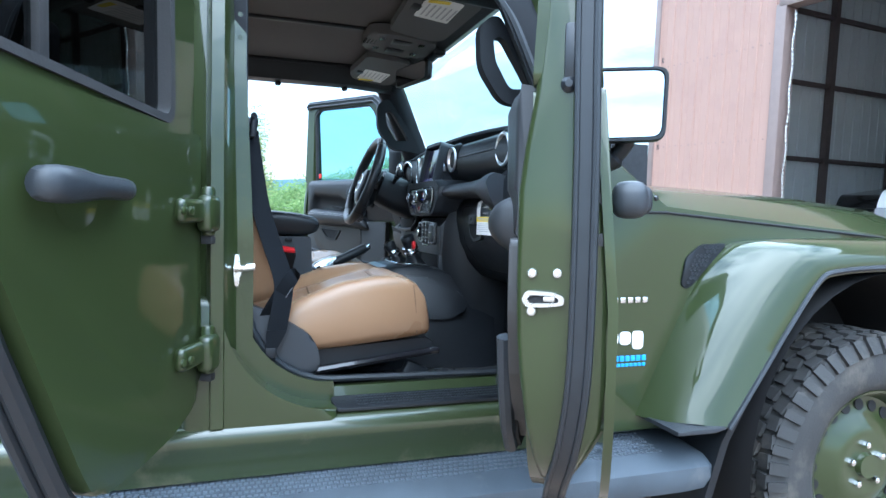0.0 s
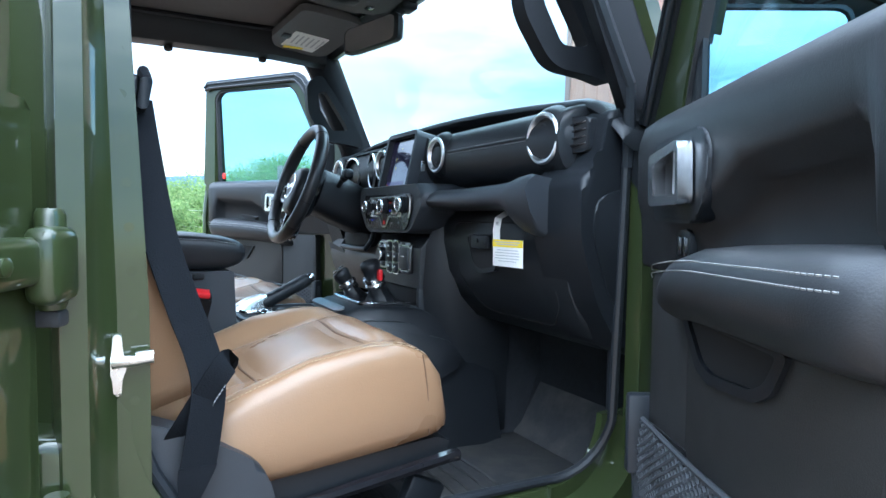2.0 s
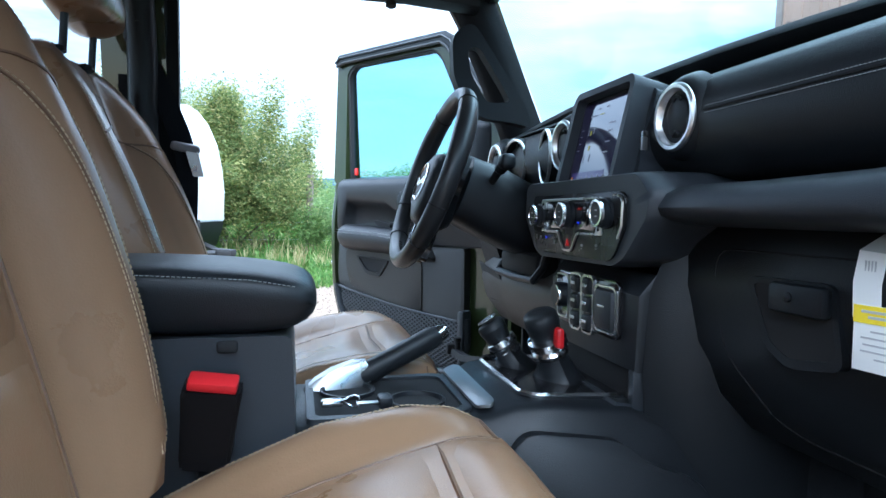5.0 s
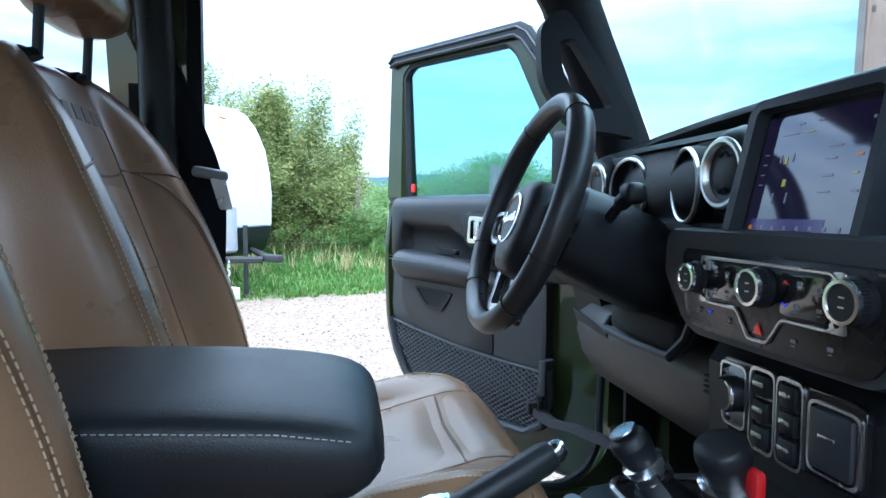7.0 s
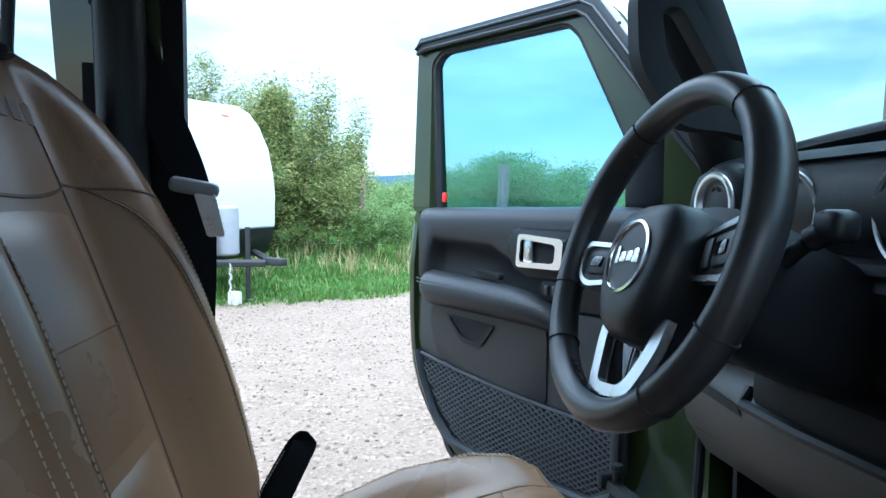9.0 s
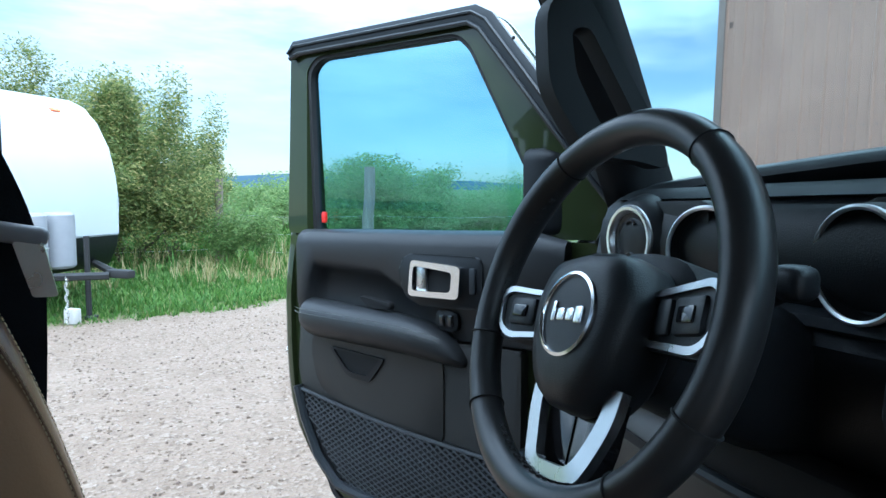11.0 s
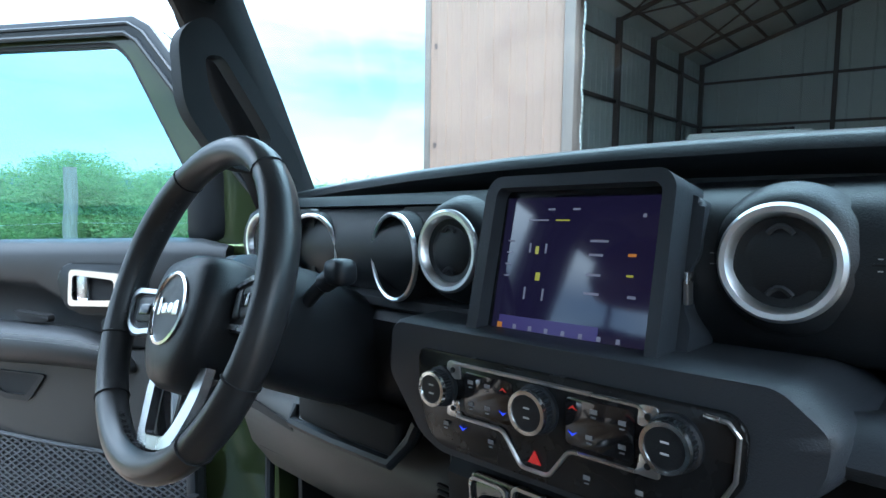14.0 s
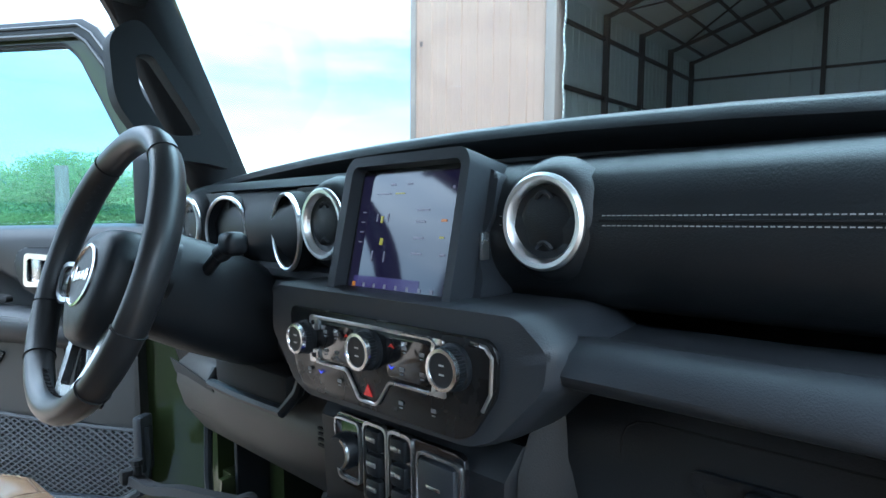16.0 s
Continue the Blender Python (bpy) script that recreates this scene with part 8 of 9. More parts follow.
def gnoise(sc, det=6.0, rough=0.6):
    q = gn.new("ShaderNodeTexNoise")
    q.inputs["Scale"].default_value, q.inputs["Detail"].default_value, q.inputs["Roughness"].default_value = sc, det, rough
    gl_.new(gco.outputs["Object"], q.inputs["Vector"])
    return q


def gramp(fac, stops):
    r = gn.new("ShaderNodeValToRGB")
    e = r.color_ramp.elements
    e[0].position, e[0].color = stops[0][0], (*stops[0][1], 1)
    e[1].position, e[1].color = stops[-1][0], (*stops[-1][1], 1)
    for p, c in stops[1:-1]:
        q = e.new(p)
        q.color = (*c, 1)
    gl_.new(fac, r.inputs["Fac"])
    return r


def gmix(fac, a, b, mode="MIX"):
    q = gn.new("ShaderNodeMix")
    q.data_type, q.blend_type = "RGBA", mode
    if isinstance(fac, float):
        q.inputs["Factor"].default_value = fac
    else:
        gl_.new(fac, q.inputs["Factor"])
    gl_.new(a, q.inputs["A"])
    gl_.new(b, q.inputs["B"])
    return q.outputs["Result"]


vor = gn.new("ShaderNodeTexVoronoi")
vor.inputs["Scale"].default_value = 42.0
gl_.new(gco.outputs["Object"], vor.inputs["Vector"])
stone = gramp(vor.outputs["Color"], [(0.0, (0.11, 0.075, 0.052)), (0.5, (0.215, 0.154, 0.112)), (1.0, (0.31, 0.245, 0.19))])
dirt = gramp(gnoise(1.6).outputs["Fac"], [(0.3, (0.175, 0.120, 0.083)), (0.7, (0.26, 0.19, 0.142))])
grav = gmix(gramp(gnoise(11.0).outputs["Fac"], [(0.38, (0, 0, 0)), (0.62, (1, 1, 1))]).outputs["Color"], dirt.outputs["Color"], stone.outputs["Color"])
soil = gramp(gnoise(7.0).outputs["Fac"], [(0.3, (0.055, 0.085, 0.018)), (0.7, (0.13, 0.16, 0.04))])
attr = gn.new("ShaderNodeAttribute")
attr.attribute_name = "grassy"
gl_.new(gmix(attr.outputs["Fac"], grav, soil.outputs["Color"]), gb.inputs["Base Color"])
gbump = gn.new("ShaderNodeBump")
gbump.inputs["Strength"].default_value, gbump.inputs["Distance"].default_value = 0.7, 0.02
gl_.new(vor.outputs["Distance"], gbump.inputs["Height"])
gl_.new(gbump.outputs["Normal"], gb.inputs["Normal"])

xs = sorted({round(v, 3) for v in [-4000, -1500, -600, -250, -120, -60, -35] + list(np.arange(-20, 20.1, 0.5)) + [35, 60, 120, 250, 600, 1500, 4000]})
ys = sorted({round(v, 3) for v in [-4000, -1500, -600, -250, -120, -60, -30, -15] + list(np.arange(-8, 16.1, 0.3)) + [20, 28, 40, 60, 120, 250, 600, 1500, 4000]})
verts = [(x, y, ground_z(x, y)) for y in ys for x in xs]
nx = len(xs)
faces = [(j * nx + i, j * nx + i + 1, (j + 1) * nx + i + 1, (j + 1) * nx + i) for j in range(len(ys) - 1) for i in range(nx - 1)]
gme = bpy.data.meshes.new("ground")
gme.from_pydata(verts, [], faces)
at = gme.attributes.new("grassy", "FLOAT", "POINT")
at.data.foreach_set("value", [min(1.0, max(0.0, (y - GRASS_EDGE(x)) / 0.5 + 0.5)) for x, y, _ in verts])
gme.materials.append(gm)
tagged(new("ground", gme), "pale pinkish gravel yard running into green grass", "ground", kind="structure")


def rocks(name, count, area, lo, hi, seed, label):
    r = random.Random(seed)
    V_, F_ = [], []
    for _ in range(count):
        x, y = r.uniform(*area[0]), r.uniform(*area[1])
        if y > GRASS_EDGE(x) + 0.2:
            continue
        q = lo + (hi - lo) * r.random() ** 3
        z = ground_z(x, y) + q * 0.15
        b = len(V_)
        a0 = r.uniform(0, 6.28)
        for k in range(5):
            a = a0 + k * 1.2566 + r.uniform(-0.25, 0.25)
            V_.append((x + q * math.cos(a) * r.uniform(0.7, 1.1), y + q * math.sin(a) * r.uniform(0.7, 1.1), z - q * 0.35))
        t = (r.uniform(-0.3, 0.3) * q, r.uniform(-0.3, 0.3) * q)
        for k in range(5):
            vx, vy, _z = V_[b + k]
            V_.append((x + (vx - x) * 0.6 + t[0], y + (vy - y) * 0.6 + t[1], z + q * r.uniform(0.2, 0.5)))
        for k in range(5):
            F_.append((b + k, b + (k + 1) % 5, b + 5 + (k + 1) % 5, b + 5 + k))
        F_.append(tuple(b + 5 + k for k in range(5)))
    me = bpy.data.meshes.new(name)
    me.from_pydata(V_, [], F_)
    me.materials.append(PEBBLE)
    return tagged(new(name, me), label, "gravel", kind="stuff")


def island(name, stops, rough=0.9, trans=0.0):
    m = bpy.data.materials.new(name)
    m.use_nodes = True
    n, l = m.node_tree.nodes, m.node_tree.links
    b = n["Principled BSDF"]
    b.inputs["Roughness"].default_value = rough
    g = n.new("ShaderNodeNewGeometry")
    r = n.new("ShaderNodeValToRGB")
    e = r.color_ramp.elements
    e[0].position, e[0].color = stops[0][0], (*stops[0][1], 1)
    e[1].position, e[1].color = stops[-1][0], (*stops[-1][1], 1)
    for p, c in stops[1:-1]:
        q = e.new(p)
        q.color = (*c, 1)
    l.new(g.outputs["Random Per Island"], r.inputs["Fac"])
    l.new(r.outputs["Color"], b.inputs["Base Color"])
    if trans:
        t = n.new("ShaderNodeBsdfTranslucent")
        l.new(r.outputs["Color"], t.inputs["Color"])
        mx = n.new("ShaderNodeMixShader")
        mx.inputs["Fac"].default_value = trans
        l.new(b.outputs["BSDF"], mx.inputs[1])
        l.new(t.outputs["BSDF"], mx.inputs[2])
        l.new(mx.outputs["Shader"], n["Material Output"].inputs["Surface"])
    return m


PEBBLE = island("pebbles", [(0.0, (0.11, 0.075, 0.055)), (0.4, (0.20, 0.145, 0.105)), (0.8, (0.26, 0.195, 0.15)), (1.0, (0.33, 0.265, 0.215))])
rocks("gravel_near", 20000, ((-4.5, 1.0), (0.9, 9.0)), 0.004, 0.020, 3, "loose pinkish gravel stones")
rocks("gravel_beside", 2500, ((-1.6, 0.6), (-2.2, -0.5)), 0.005, 0.022, 4, "loose brown gravel beside the running board")


def grass(name, count, area, h, mat, seed, label, width=0.006, tuft=7):
    r = random.Random(seed)
    V_, F_ = [], []
    for _ in range(count):
        x, y = r.uniform(*area[0]), r.uniform(*area[1])
        if y < GRASS_EDGE(x) - 0.25 * r.random():
            continue
        clump = 0.55 + 0.9 * max(0.0, noise.noise(V(x * 0.8, y * 0.8, 2.0)) + 0.45)
        hh = h * clump * r.uniform(0.6, 1.2) * min(1.0, 0.35 + (y - GRASS_EDGE(x) + 0.2) * 0.5)
        z = ground_z(x, y) - 0.01
        for _k in range(tuft):
            a, ln = r.uniform(0, 6.283), r.uniform(0.15, 0.75)
            bx, by = x + r.gauss(0, 0.035), y + r.gauss(0, 0.035)
            q = hh * r.uniform(0.6, 1.15)
            dx, dy = math.cos(a), math.sin(a)
            w = width * r.uniform(0.7, 1.4) * (1 + y / 14)
            b = len(V_)
            V_ += [(bx - dy * w, by + dx * w, z), (bx + dy * w, by - dx * w, z),
                   (bx + dx * q * ln * 0.35 + dy * w * 0.7, by + dy * q * ln * 0.35 - dx * w * 0.7, z + q * 0.6),
                   (bx + dx * q * ln * 0.35 - dy * w * 0.7, by + dy * q * ln * 0.35 + dx * w * 0.7, z + q * 0.6),
                   (bx + dx * q * ln, by + dy * q * ln, z + q)]
            F_ += [(b, b + 1, b + 2, b + 3), (b + 3, b + 2, b + 4)]
    me = bpy.data.meshes.new(name)
    me.from_pydata(V_, [], F_)
    me.materials.append(mat)
    return tagged(new(name, me), label, "grass", kind="stuff")


GRASS = island("grass_blades", [(0.0, (0.045, 0.11, 0.016)), (0.5, (0.085, 0.19, 0.028)), (0.88, (0.15, 0.25, 0.05)), (1.0, (0.27, 0.27, 0.11))], 0.7, 0.35)
DRY = island("dry_grass_blades", [(0.0, (0.22, 0.20, 0.07)), (0.6, (0.38, 0.32, 0.15)), (1.0, (0.48, 0.40, 0.22))], 0.8, 0.3)
grass("grass_near", 13000, ((-6.5, 5.5), (6.4, 11.5)), 0.15, GRASS, 21, "fresh green grass along the yard's edge")
grass("grass_far", 10000, ((-9.0, 12.0), (11.0, 24.0)), 0.30, GRASS, 22, "tall green grass below the bushes", 0.010)
grass("dry_grass", 260, ((-5.5, 2.0), (9.6, 12.5)), 0.42, DRY, 23, "tufts of dry straw-coloured grass", 0.004)

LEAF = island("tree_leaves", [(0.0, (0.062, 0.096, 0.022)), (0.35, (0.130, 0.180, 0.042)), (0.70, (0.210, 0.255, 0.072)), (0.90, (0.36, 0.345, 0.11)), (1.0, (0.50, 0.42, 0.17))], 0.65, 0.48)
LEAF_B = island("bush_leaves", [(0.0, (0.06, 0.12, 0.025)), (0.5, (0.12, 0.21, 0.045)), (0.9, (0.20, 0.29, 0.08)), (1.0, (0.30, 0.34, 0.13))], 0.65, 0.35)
BARK = material("bark", (0.105, 0.080, 0.060), 0.9, var=0.3, scale=18.0, bump=0.8, bump_scale=60.0)


def tree(name, x, y, height, spread, leaves, mat, seed, label, leaf=0.035, low=0.12, crown_shift=(0, 0), size=1.0):
    r = random.Random(seed)
    z0 = ground_z(x, y) - 0.03
    t = thing(name, label, "tree", m=Matrix.Translation((x, y, z0)))
    bm = B()
    tips = []

    def limb(p, d, ln, rad, lvl):
        pts, rr = [p.copy()], [rad]
        for k in range(4):
            d = (d + V(r.gauss(0, 0.22), r.gauss(0, 0.22), r.gauss(0.04, 0.14))).normalized()
            p = p + d * ln / 4
            pts.append(p.copy())
            rr.append(rad * (1 - 0.17 * (k + 1)))
        tube(bm, pts, rr, 6 if lvl < 2 else 4)
        tips.extend(pts[2:] if lvl else pts[3:])
        if lvl < 3:
            for _ in range((4, 4, 3)[lvl]):
                a, e = r.uniform(0, 6.283), r.uniform(0.1, 0.95)
                nd = (d * 0.45 + V(math.cos(a) * spread / height * 1.1, math.sin(a) * spread / height * 1.1, e * 0.6)).normalized()
                limb(pts[r.choice((2, 3, 4))], nd, ln * r.uniform(0.58, 0.85), rr[-1] * 0.75, lvl + 1)
    for k_ in range(5):
        a = 1.2566 * k_ + r.uniform(-0.4, 0.4)
        lean = r.uniform(0.5, 1.5) * spread / height
        limb(V(0.10 * math.cos(a), 0.10 * math.sin(a), -0.02), V(math.cos(a) * lean, math.sin(a) * lean, 0.9).normalized(), height * r.uniform(0.26, 0.38), 0.016 * height, 0)
    part("trunk", bm, BARK, t, "grey-brown branching trunk")
    mx = sorted(p.z for p in tips)[int(len(tips) * 0.97)]
    mr = sorted(math.hypot(p.x, p.y) for p in tips)[int(len(tips) * 0.90)]
    V_, F_ = [], []
    per = max(1, leaves // len(tips))
    for p in tips:
        far = math.hypot(p.x, p.y) / mr
        f = spread / mr * (1.0 if far < 1 else (1 + (far - 1) * 0.35) / far)
        q = V(p.x * f, p.y * f, (low + min(p.z / mx, 1.06) * (1 - low) * 0.96) * height)
        g = (0.055 + 0.045 * r.random()) * spread + 0.03
        for _ in range(per):
            c = q + V(max(-1.4, min(1.4, r.gauss(0, 1))) * g, max(-1.4, min(1.4, r.gauss(0, 1))) * g, max(-1.4, min(1.4, r.gauss(0, 1))) * g * 0.8 - 0.06 * height * r.random())
            if c.z < 0.05:
                continue
            a, b2 = r.uniform(0, 6.283), r.uniform(-0.9, 0.9)
            u = V(math.cos(a), math.sin(a), b2).normalized() * leaf * r.uniform(0.6, 1.5)
            v = u.orthogonal().normalized() * leaf * r.uniform(0.22, 0.45)
            k = len(V_)
            V_ += [tuple(c - u), tuple(c + v), tuple(c + u), tuple(c - v)]
            F_.append((k, k + 1, k + 2, k + 3))
    me = bpy.data.meshes.new("crown")
    me.from_pydata(V_, [], F_)
    me.materials.append(mat)
    cr = new("crown", me)
    cr.parent = t
    tagged(cr, "loose crown of small leaves", kind="stuff")
    return t


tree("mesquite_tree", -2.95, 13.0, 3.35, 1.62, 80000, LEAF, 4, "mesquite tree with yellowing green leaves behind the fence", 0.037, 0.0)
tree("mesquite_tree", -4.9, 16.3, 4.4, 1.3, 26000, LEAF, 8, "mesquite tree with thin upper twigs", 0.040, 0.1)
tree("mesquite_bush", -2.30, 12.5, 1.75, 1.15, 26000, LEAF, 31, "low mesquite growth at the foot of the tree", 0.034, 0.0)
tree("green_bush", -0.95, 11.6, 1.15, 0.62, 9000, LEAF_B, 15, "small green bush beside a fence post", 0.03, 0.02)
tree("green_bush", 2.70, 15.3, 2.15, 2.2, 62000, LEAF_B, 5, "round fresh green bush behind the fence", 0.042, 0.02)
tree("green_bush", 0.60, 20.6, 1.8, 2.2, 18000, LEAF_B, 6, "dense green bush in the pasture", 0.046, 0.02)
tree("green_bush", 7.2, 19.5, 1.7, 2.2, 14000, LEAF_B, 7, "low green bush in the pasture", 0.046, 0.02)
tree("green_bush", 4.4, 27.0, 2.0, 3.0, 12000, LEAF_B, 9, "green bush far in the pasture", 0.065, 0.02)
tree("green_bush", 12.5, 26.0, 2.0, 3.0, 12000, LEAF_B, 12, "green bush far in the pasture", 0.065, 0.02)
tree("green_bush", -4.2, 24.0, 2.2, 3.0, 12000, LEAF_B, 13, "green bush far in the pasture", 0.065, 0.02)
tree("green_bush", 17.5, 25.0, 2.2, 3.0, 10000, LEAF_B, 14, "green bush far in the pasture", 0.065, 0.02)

# fence: weathered posts and wire
WOOD = material("weathered_wood", (0.23, 0.19, 0.155), 0.9, var=0.25, scale=6.0, bump=0.8, bump_scale=40.0, stretch=(8, 8, 1), stain=(0.10, 0.075, 0.06), stain_scale=5.0)
fence = thing("wire_fence", "weathered wooden fence posts with strands of wire", "fence", m=Matrix.Identity(4))
posts = [(-7.0, 12.4, 1.6, 0.05), (-1.325, 12.1, 1.70, 0.075), (1.22, 11.0, 1.93, 0.105), (4.6, 11.0, 1.5, 0.05), (7.8, 11.2, 1.5, 0.05)]
for x, y, h, rad in posts:
    bm = B()
    z = ground_z(x, y) - 0.05
    pts = [V(x + 0.01 * i * rnd.uniform(-1, 1), y, z + h * i / 4) for i in range(5)]
    tube(bm, pts, [rad * 1.05, rad, rad * 1.02, rad * 0.97, rad * 0.95], 10)
    part("fence_post", bm, WOOD, fence)
for k, hz in enumerate((0.35, 0.68, 1.0)):
    bm = B()
    path = []
    for (x0, y0, _, _), (x1, y1, _, _) in zip(posts, posts[1:]):
        for i in range(6):
            t = i / 6
            path.append(V(x0 + (x1 - x0) * t, y0 + (y1 - y0) * t - 0.06, ground_z(x0 + (x1 - x0) * t, 11) + hz - 0.05 * math.sin(math.pi * t)))
    tube(bm, path, 0.003, 4)
    part("fence_wire", bm, STEEL, fence)

# far mountains
# distance haze is put into the blue base colour
MOUNTAIN = material("far_mountain", (0.10, 0.17, 0.26), 1.0, var=0.1, scale=0.01)
bm = B()
pts = []
for i in range(121):
    a = -1.6 + 3.6 * i / 120
    h = 40 + 26 * noise.noise(V(a * 3.1, 1, 0)) + 12 * noise.noise(V(a * 11, 2, 0)) + 22 * math.exp(-((a + 0.32) / 0.12) ** 2)
    pts.append((2600 * math.sin(a), 2600 * math.cos(a), max(h, 6)))
loft(bm, [[V(x, y, -40), V(x, y, z), V(x * 1.2, y * 1.2, -40)] for x, y, z in pts])
solo("far_mountains", bm, MOUNTAIN, "hazy blue mountains along the horizon", "mountains", kind="structure")

# ---- travel trailer ----
TRAILER_WHITE = material("trailer_fibreglass", (0.54, 0.57, 0.60), 0.35, var=0.04, scale=1.2, coat=0.3)

def trailer():
    m = Matrix.Translation((-3.30, 8.15, ground_z(-3.4, 8.1) - 0.08)) @ pose(0, 0, 0, 0, 0, -37) @ Matrix.Translation((0, -1.5, 0))
    t = thing("travel_trailer", "white travel trailer with black lower nose, parked on the grass", "trailer", m=m)
    side = [(-4.5, 0.55), (-4.5, 2.62), (-0.95, 2.62), (-0.72, 2.60), (-0.50, 2.50), (-0.30, 2.30), (-0.13, 2.0), (-0.04, 1.65), (-0.02, 1.35), (-0.02, 0.92)]
    side = [(x, 0.92 + (z - 0.92) * 1.04 if z > 0.92 else z) for x, z in side]
    black = [(-4.5, 0.50), (-4.5, 0.92), (-0.02, 0.92), (-0.04, 0.80), (-0.16, 0.56), (-0.24, 0.50)]
    bm = B()
    prism(bm, side, lambda x, z, d: V(x, d, z), 0.35, 2.65, 0.03, 3)
    bmesh.ops.bevel(bm, geom=[e for e in bm.edges if e.calc_face_angle(0) > 1.2], offset=0.02, segments=2, affect="EDGES")
    part("trailer_shell", bm, TRAILER_WHITE, t, "smooth white trailer shell")
    bm = B()
    prism(bm, black, lambda x, z, d: V(x, d, z), 0.37, 2.63, 0.02)
    part("rock_guard", bm, PLASTIC, t, "black tread-plate rock guard")
    bm = B()
    for i in range(7):
        for j in range(3):
            rbox(bm, (-0.14 - 0.004, 0.45 + i * 0.33, 0.62 + j * 0.1), (0.02, 0.02, 0.01), 0, 1, pose(0, 0, 0, 0, 0, 45))
    part("tread_pattern", bm, PLASTIC_GREY, t, kind="stuff")
    bm = B()
    rbox(bm, (-0.41, 2.10, 2.478), (0.06, 0.13, 0.03), 0.010, 2, pose(0, 0, 0, 0, 42, 0))
    part("marker_light", bm, material("amber_lens", (0.75, 0.16, 0.03), 0.25, var=0.05, coat=0.5), t, "amber marker light")
    bm = B()
    for y0 in (0.55, 2.45):
        tube(bm, [V(-0.3, y0, 0.58), V(0.95, 1.5 - (1.5 - y0) * 0.06, 0.58)], 0.045, 6)
    rbox(bm, (1.05, 1.5, 0.60), (0.30, 0.12, 0.09), 0.02)
    tube(bm, [V(0.60, 1.5, 0.10), V(0.60, 1.5, 1.00)], 0.03, 8)
    tube(bm, [V(0.52, 1.02, 0.56), V(0.66, 0.92, 0.59), V(0.74, 0.86, 0.58)], 0.022, 6)
    rbox(bm, (0.6, 1.5, 0.085), (0.16, 0.16, 0.03), 0.005)
    part("tow_frame", bm, RUBBER, t, "black tow frame and jack")
    bm = B()
    for y0 in (1.12, 1.48):
        lathe(bm, [(0.0, 0.43), (0.14, 0.43), (0.165, 0.46), (0.165, 0.96), (0.16, 1.03), (0.13, 1.06), (0.0, 1.065)], Matrix.Translation((0.24, y0, 0.20)), 24)
    part("gas_bottle_cover", bm, material("grey_gas_cover", (0.30, 0.31, 0.33), 0.5, var=0.08), t, "grey gas bottle cover")
    bm = B()
    lathe(bm, [(0.168, 0.66), (0.171, 0.665), (0.171, 0.685), (0.168, 0.69)], Matrix.Translation((0.24, 1.12, 0.20)), 24)
    tube(bm, [V(0.42, 1.12, 0.68), V(0.42, 1.12, 1.00)], 0.012, 6)
    part("bottle_strap", bm, STEEL, t)
    bm = B()
    for k in range(26):
        z = 0.58 - k * 0.019
        c = V(0.70 + 0.015 * math.sin(k), 1.12, z)
        tube(bm, [c + V(0, 0.012 * math.cos(q) if k % 2 else 0, 0.018 * math.sin(q)) + (V(0.012 * math.cos(q), 0, 0) if k % 2 == 0 else V(0, 0, 0)) for q in [6.283 * i / 8 for i in range(8)]], 0.004, 4, closed=True)
    part("safety_chain", bm, STEEL, t, "steel safety chain", kind="stuff")
    bm = B()
    rbox(bm, (0.66, 1.22, 0.155), (0.14, 0.10, 0.16), 0.01)
    part("jack_block", bm, material("plastic_block", (0.6, 0.58, 0.55), 0.6), t)


trailer()

# ---- metal barn ----
PINK = material("rose_metal_siding", (0.310, 0.194, 0.152), 0.45, var=0.05, scale=2.5, spec=0.4, stain=(0.255, 0.155, 0.132), stain_scale=2.0, stain_pos=(0.5, 0.9))
INSIDE = material("galvanised_inside", (0.48, 0.51, 0.52), 0.55, 0.0, var=0.08, scale=1.5)
GIRT = material("red_oxide_steel", (0.075, 0.060, 0.058), 0.6, var=0.15)
JAMB = material("jamb_trim", (0.17, 0.125, 0.11), 0.5, var=0.1)
BARN = Matrix.Translation((3.86, 5.45, -0.20)) @ pose(0, 0, 0, 0, 0, -83)
barn = thing("metal_barn", "rose-coloured metal barn with a wide open bay", "barn", m=BARN)
# u runs along the front wall, d goes inside, z up
WALL_T, EAVE, OPEN_U0, OPEN_U1, OPEN_H, DEPTH, WIDE = 0.14, 4.9, 1.93, 7.6, 3.66, 10.8, 9.6


def ribbed(bm, u0, u1, z0, z1, d, sgn=1, step=0.225, gauge=0.004):
    """Sheet metal with raised ribs."""
    prof = []
    u = u0
    while u < u1 - 1e-6:
        for a, h in ((0.0, 0.0), (0.012, 0.018), (0.030, 0.018), (0.042, 0.0), (0.112, 0.0), (0.116, 0.004), (0.124, 0.004), (0.128, 0.0)):
            if u + a <= u1:
                prof.append((u + a, h))
        u += step
    prof.append((u1, 0.0))
    loft(bm, [[V(a, d - sgn * h, z) for a, h in prof] + [V(a, d + sgn * gauge - sgn * h, z) for a, h in prof[::-1]] for z in (z0, z1)])
    return bm


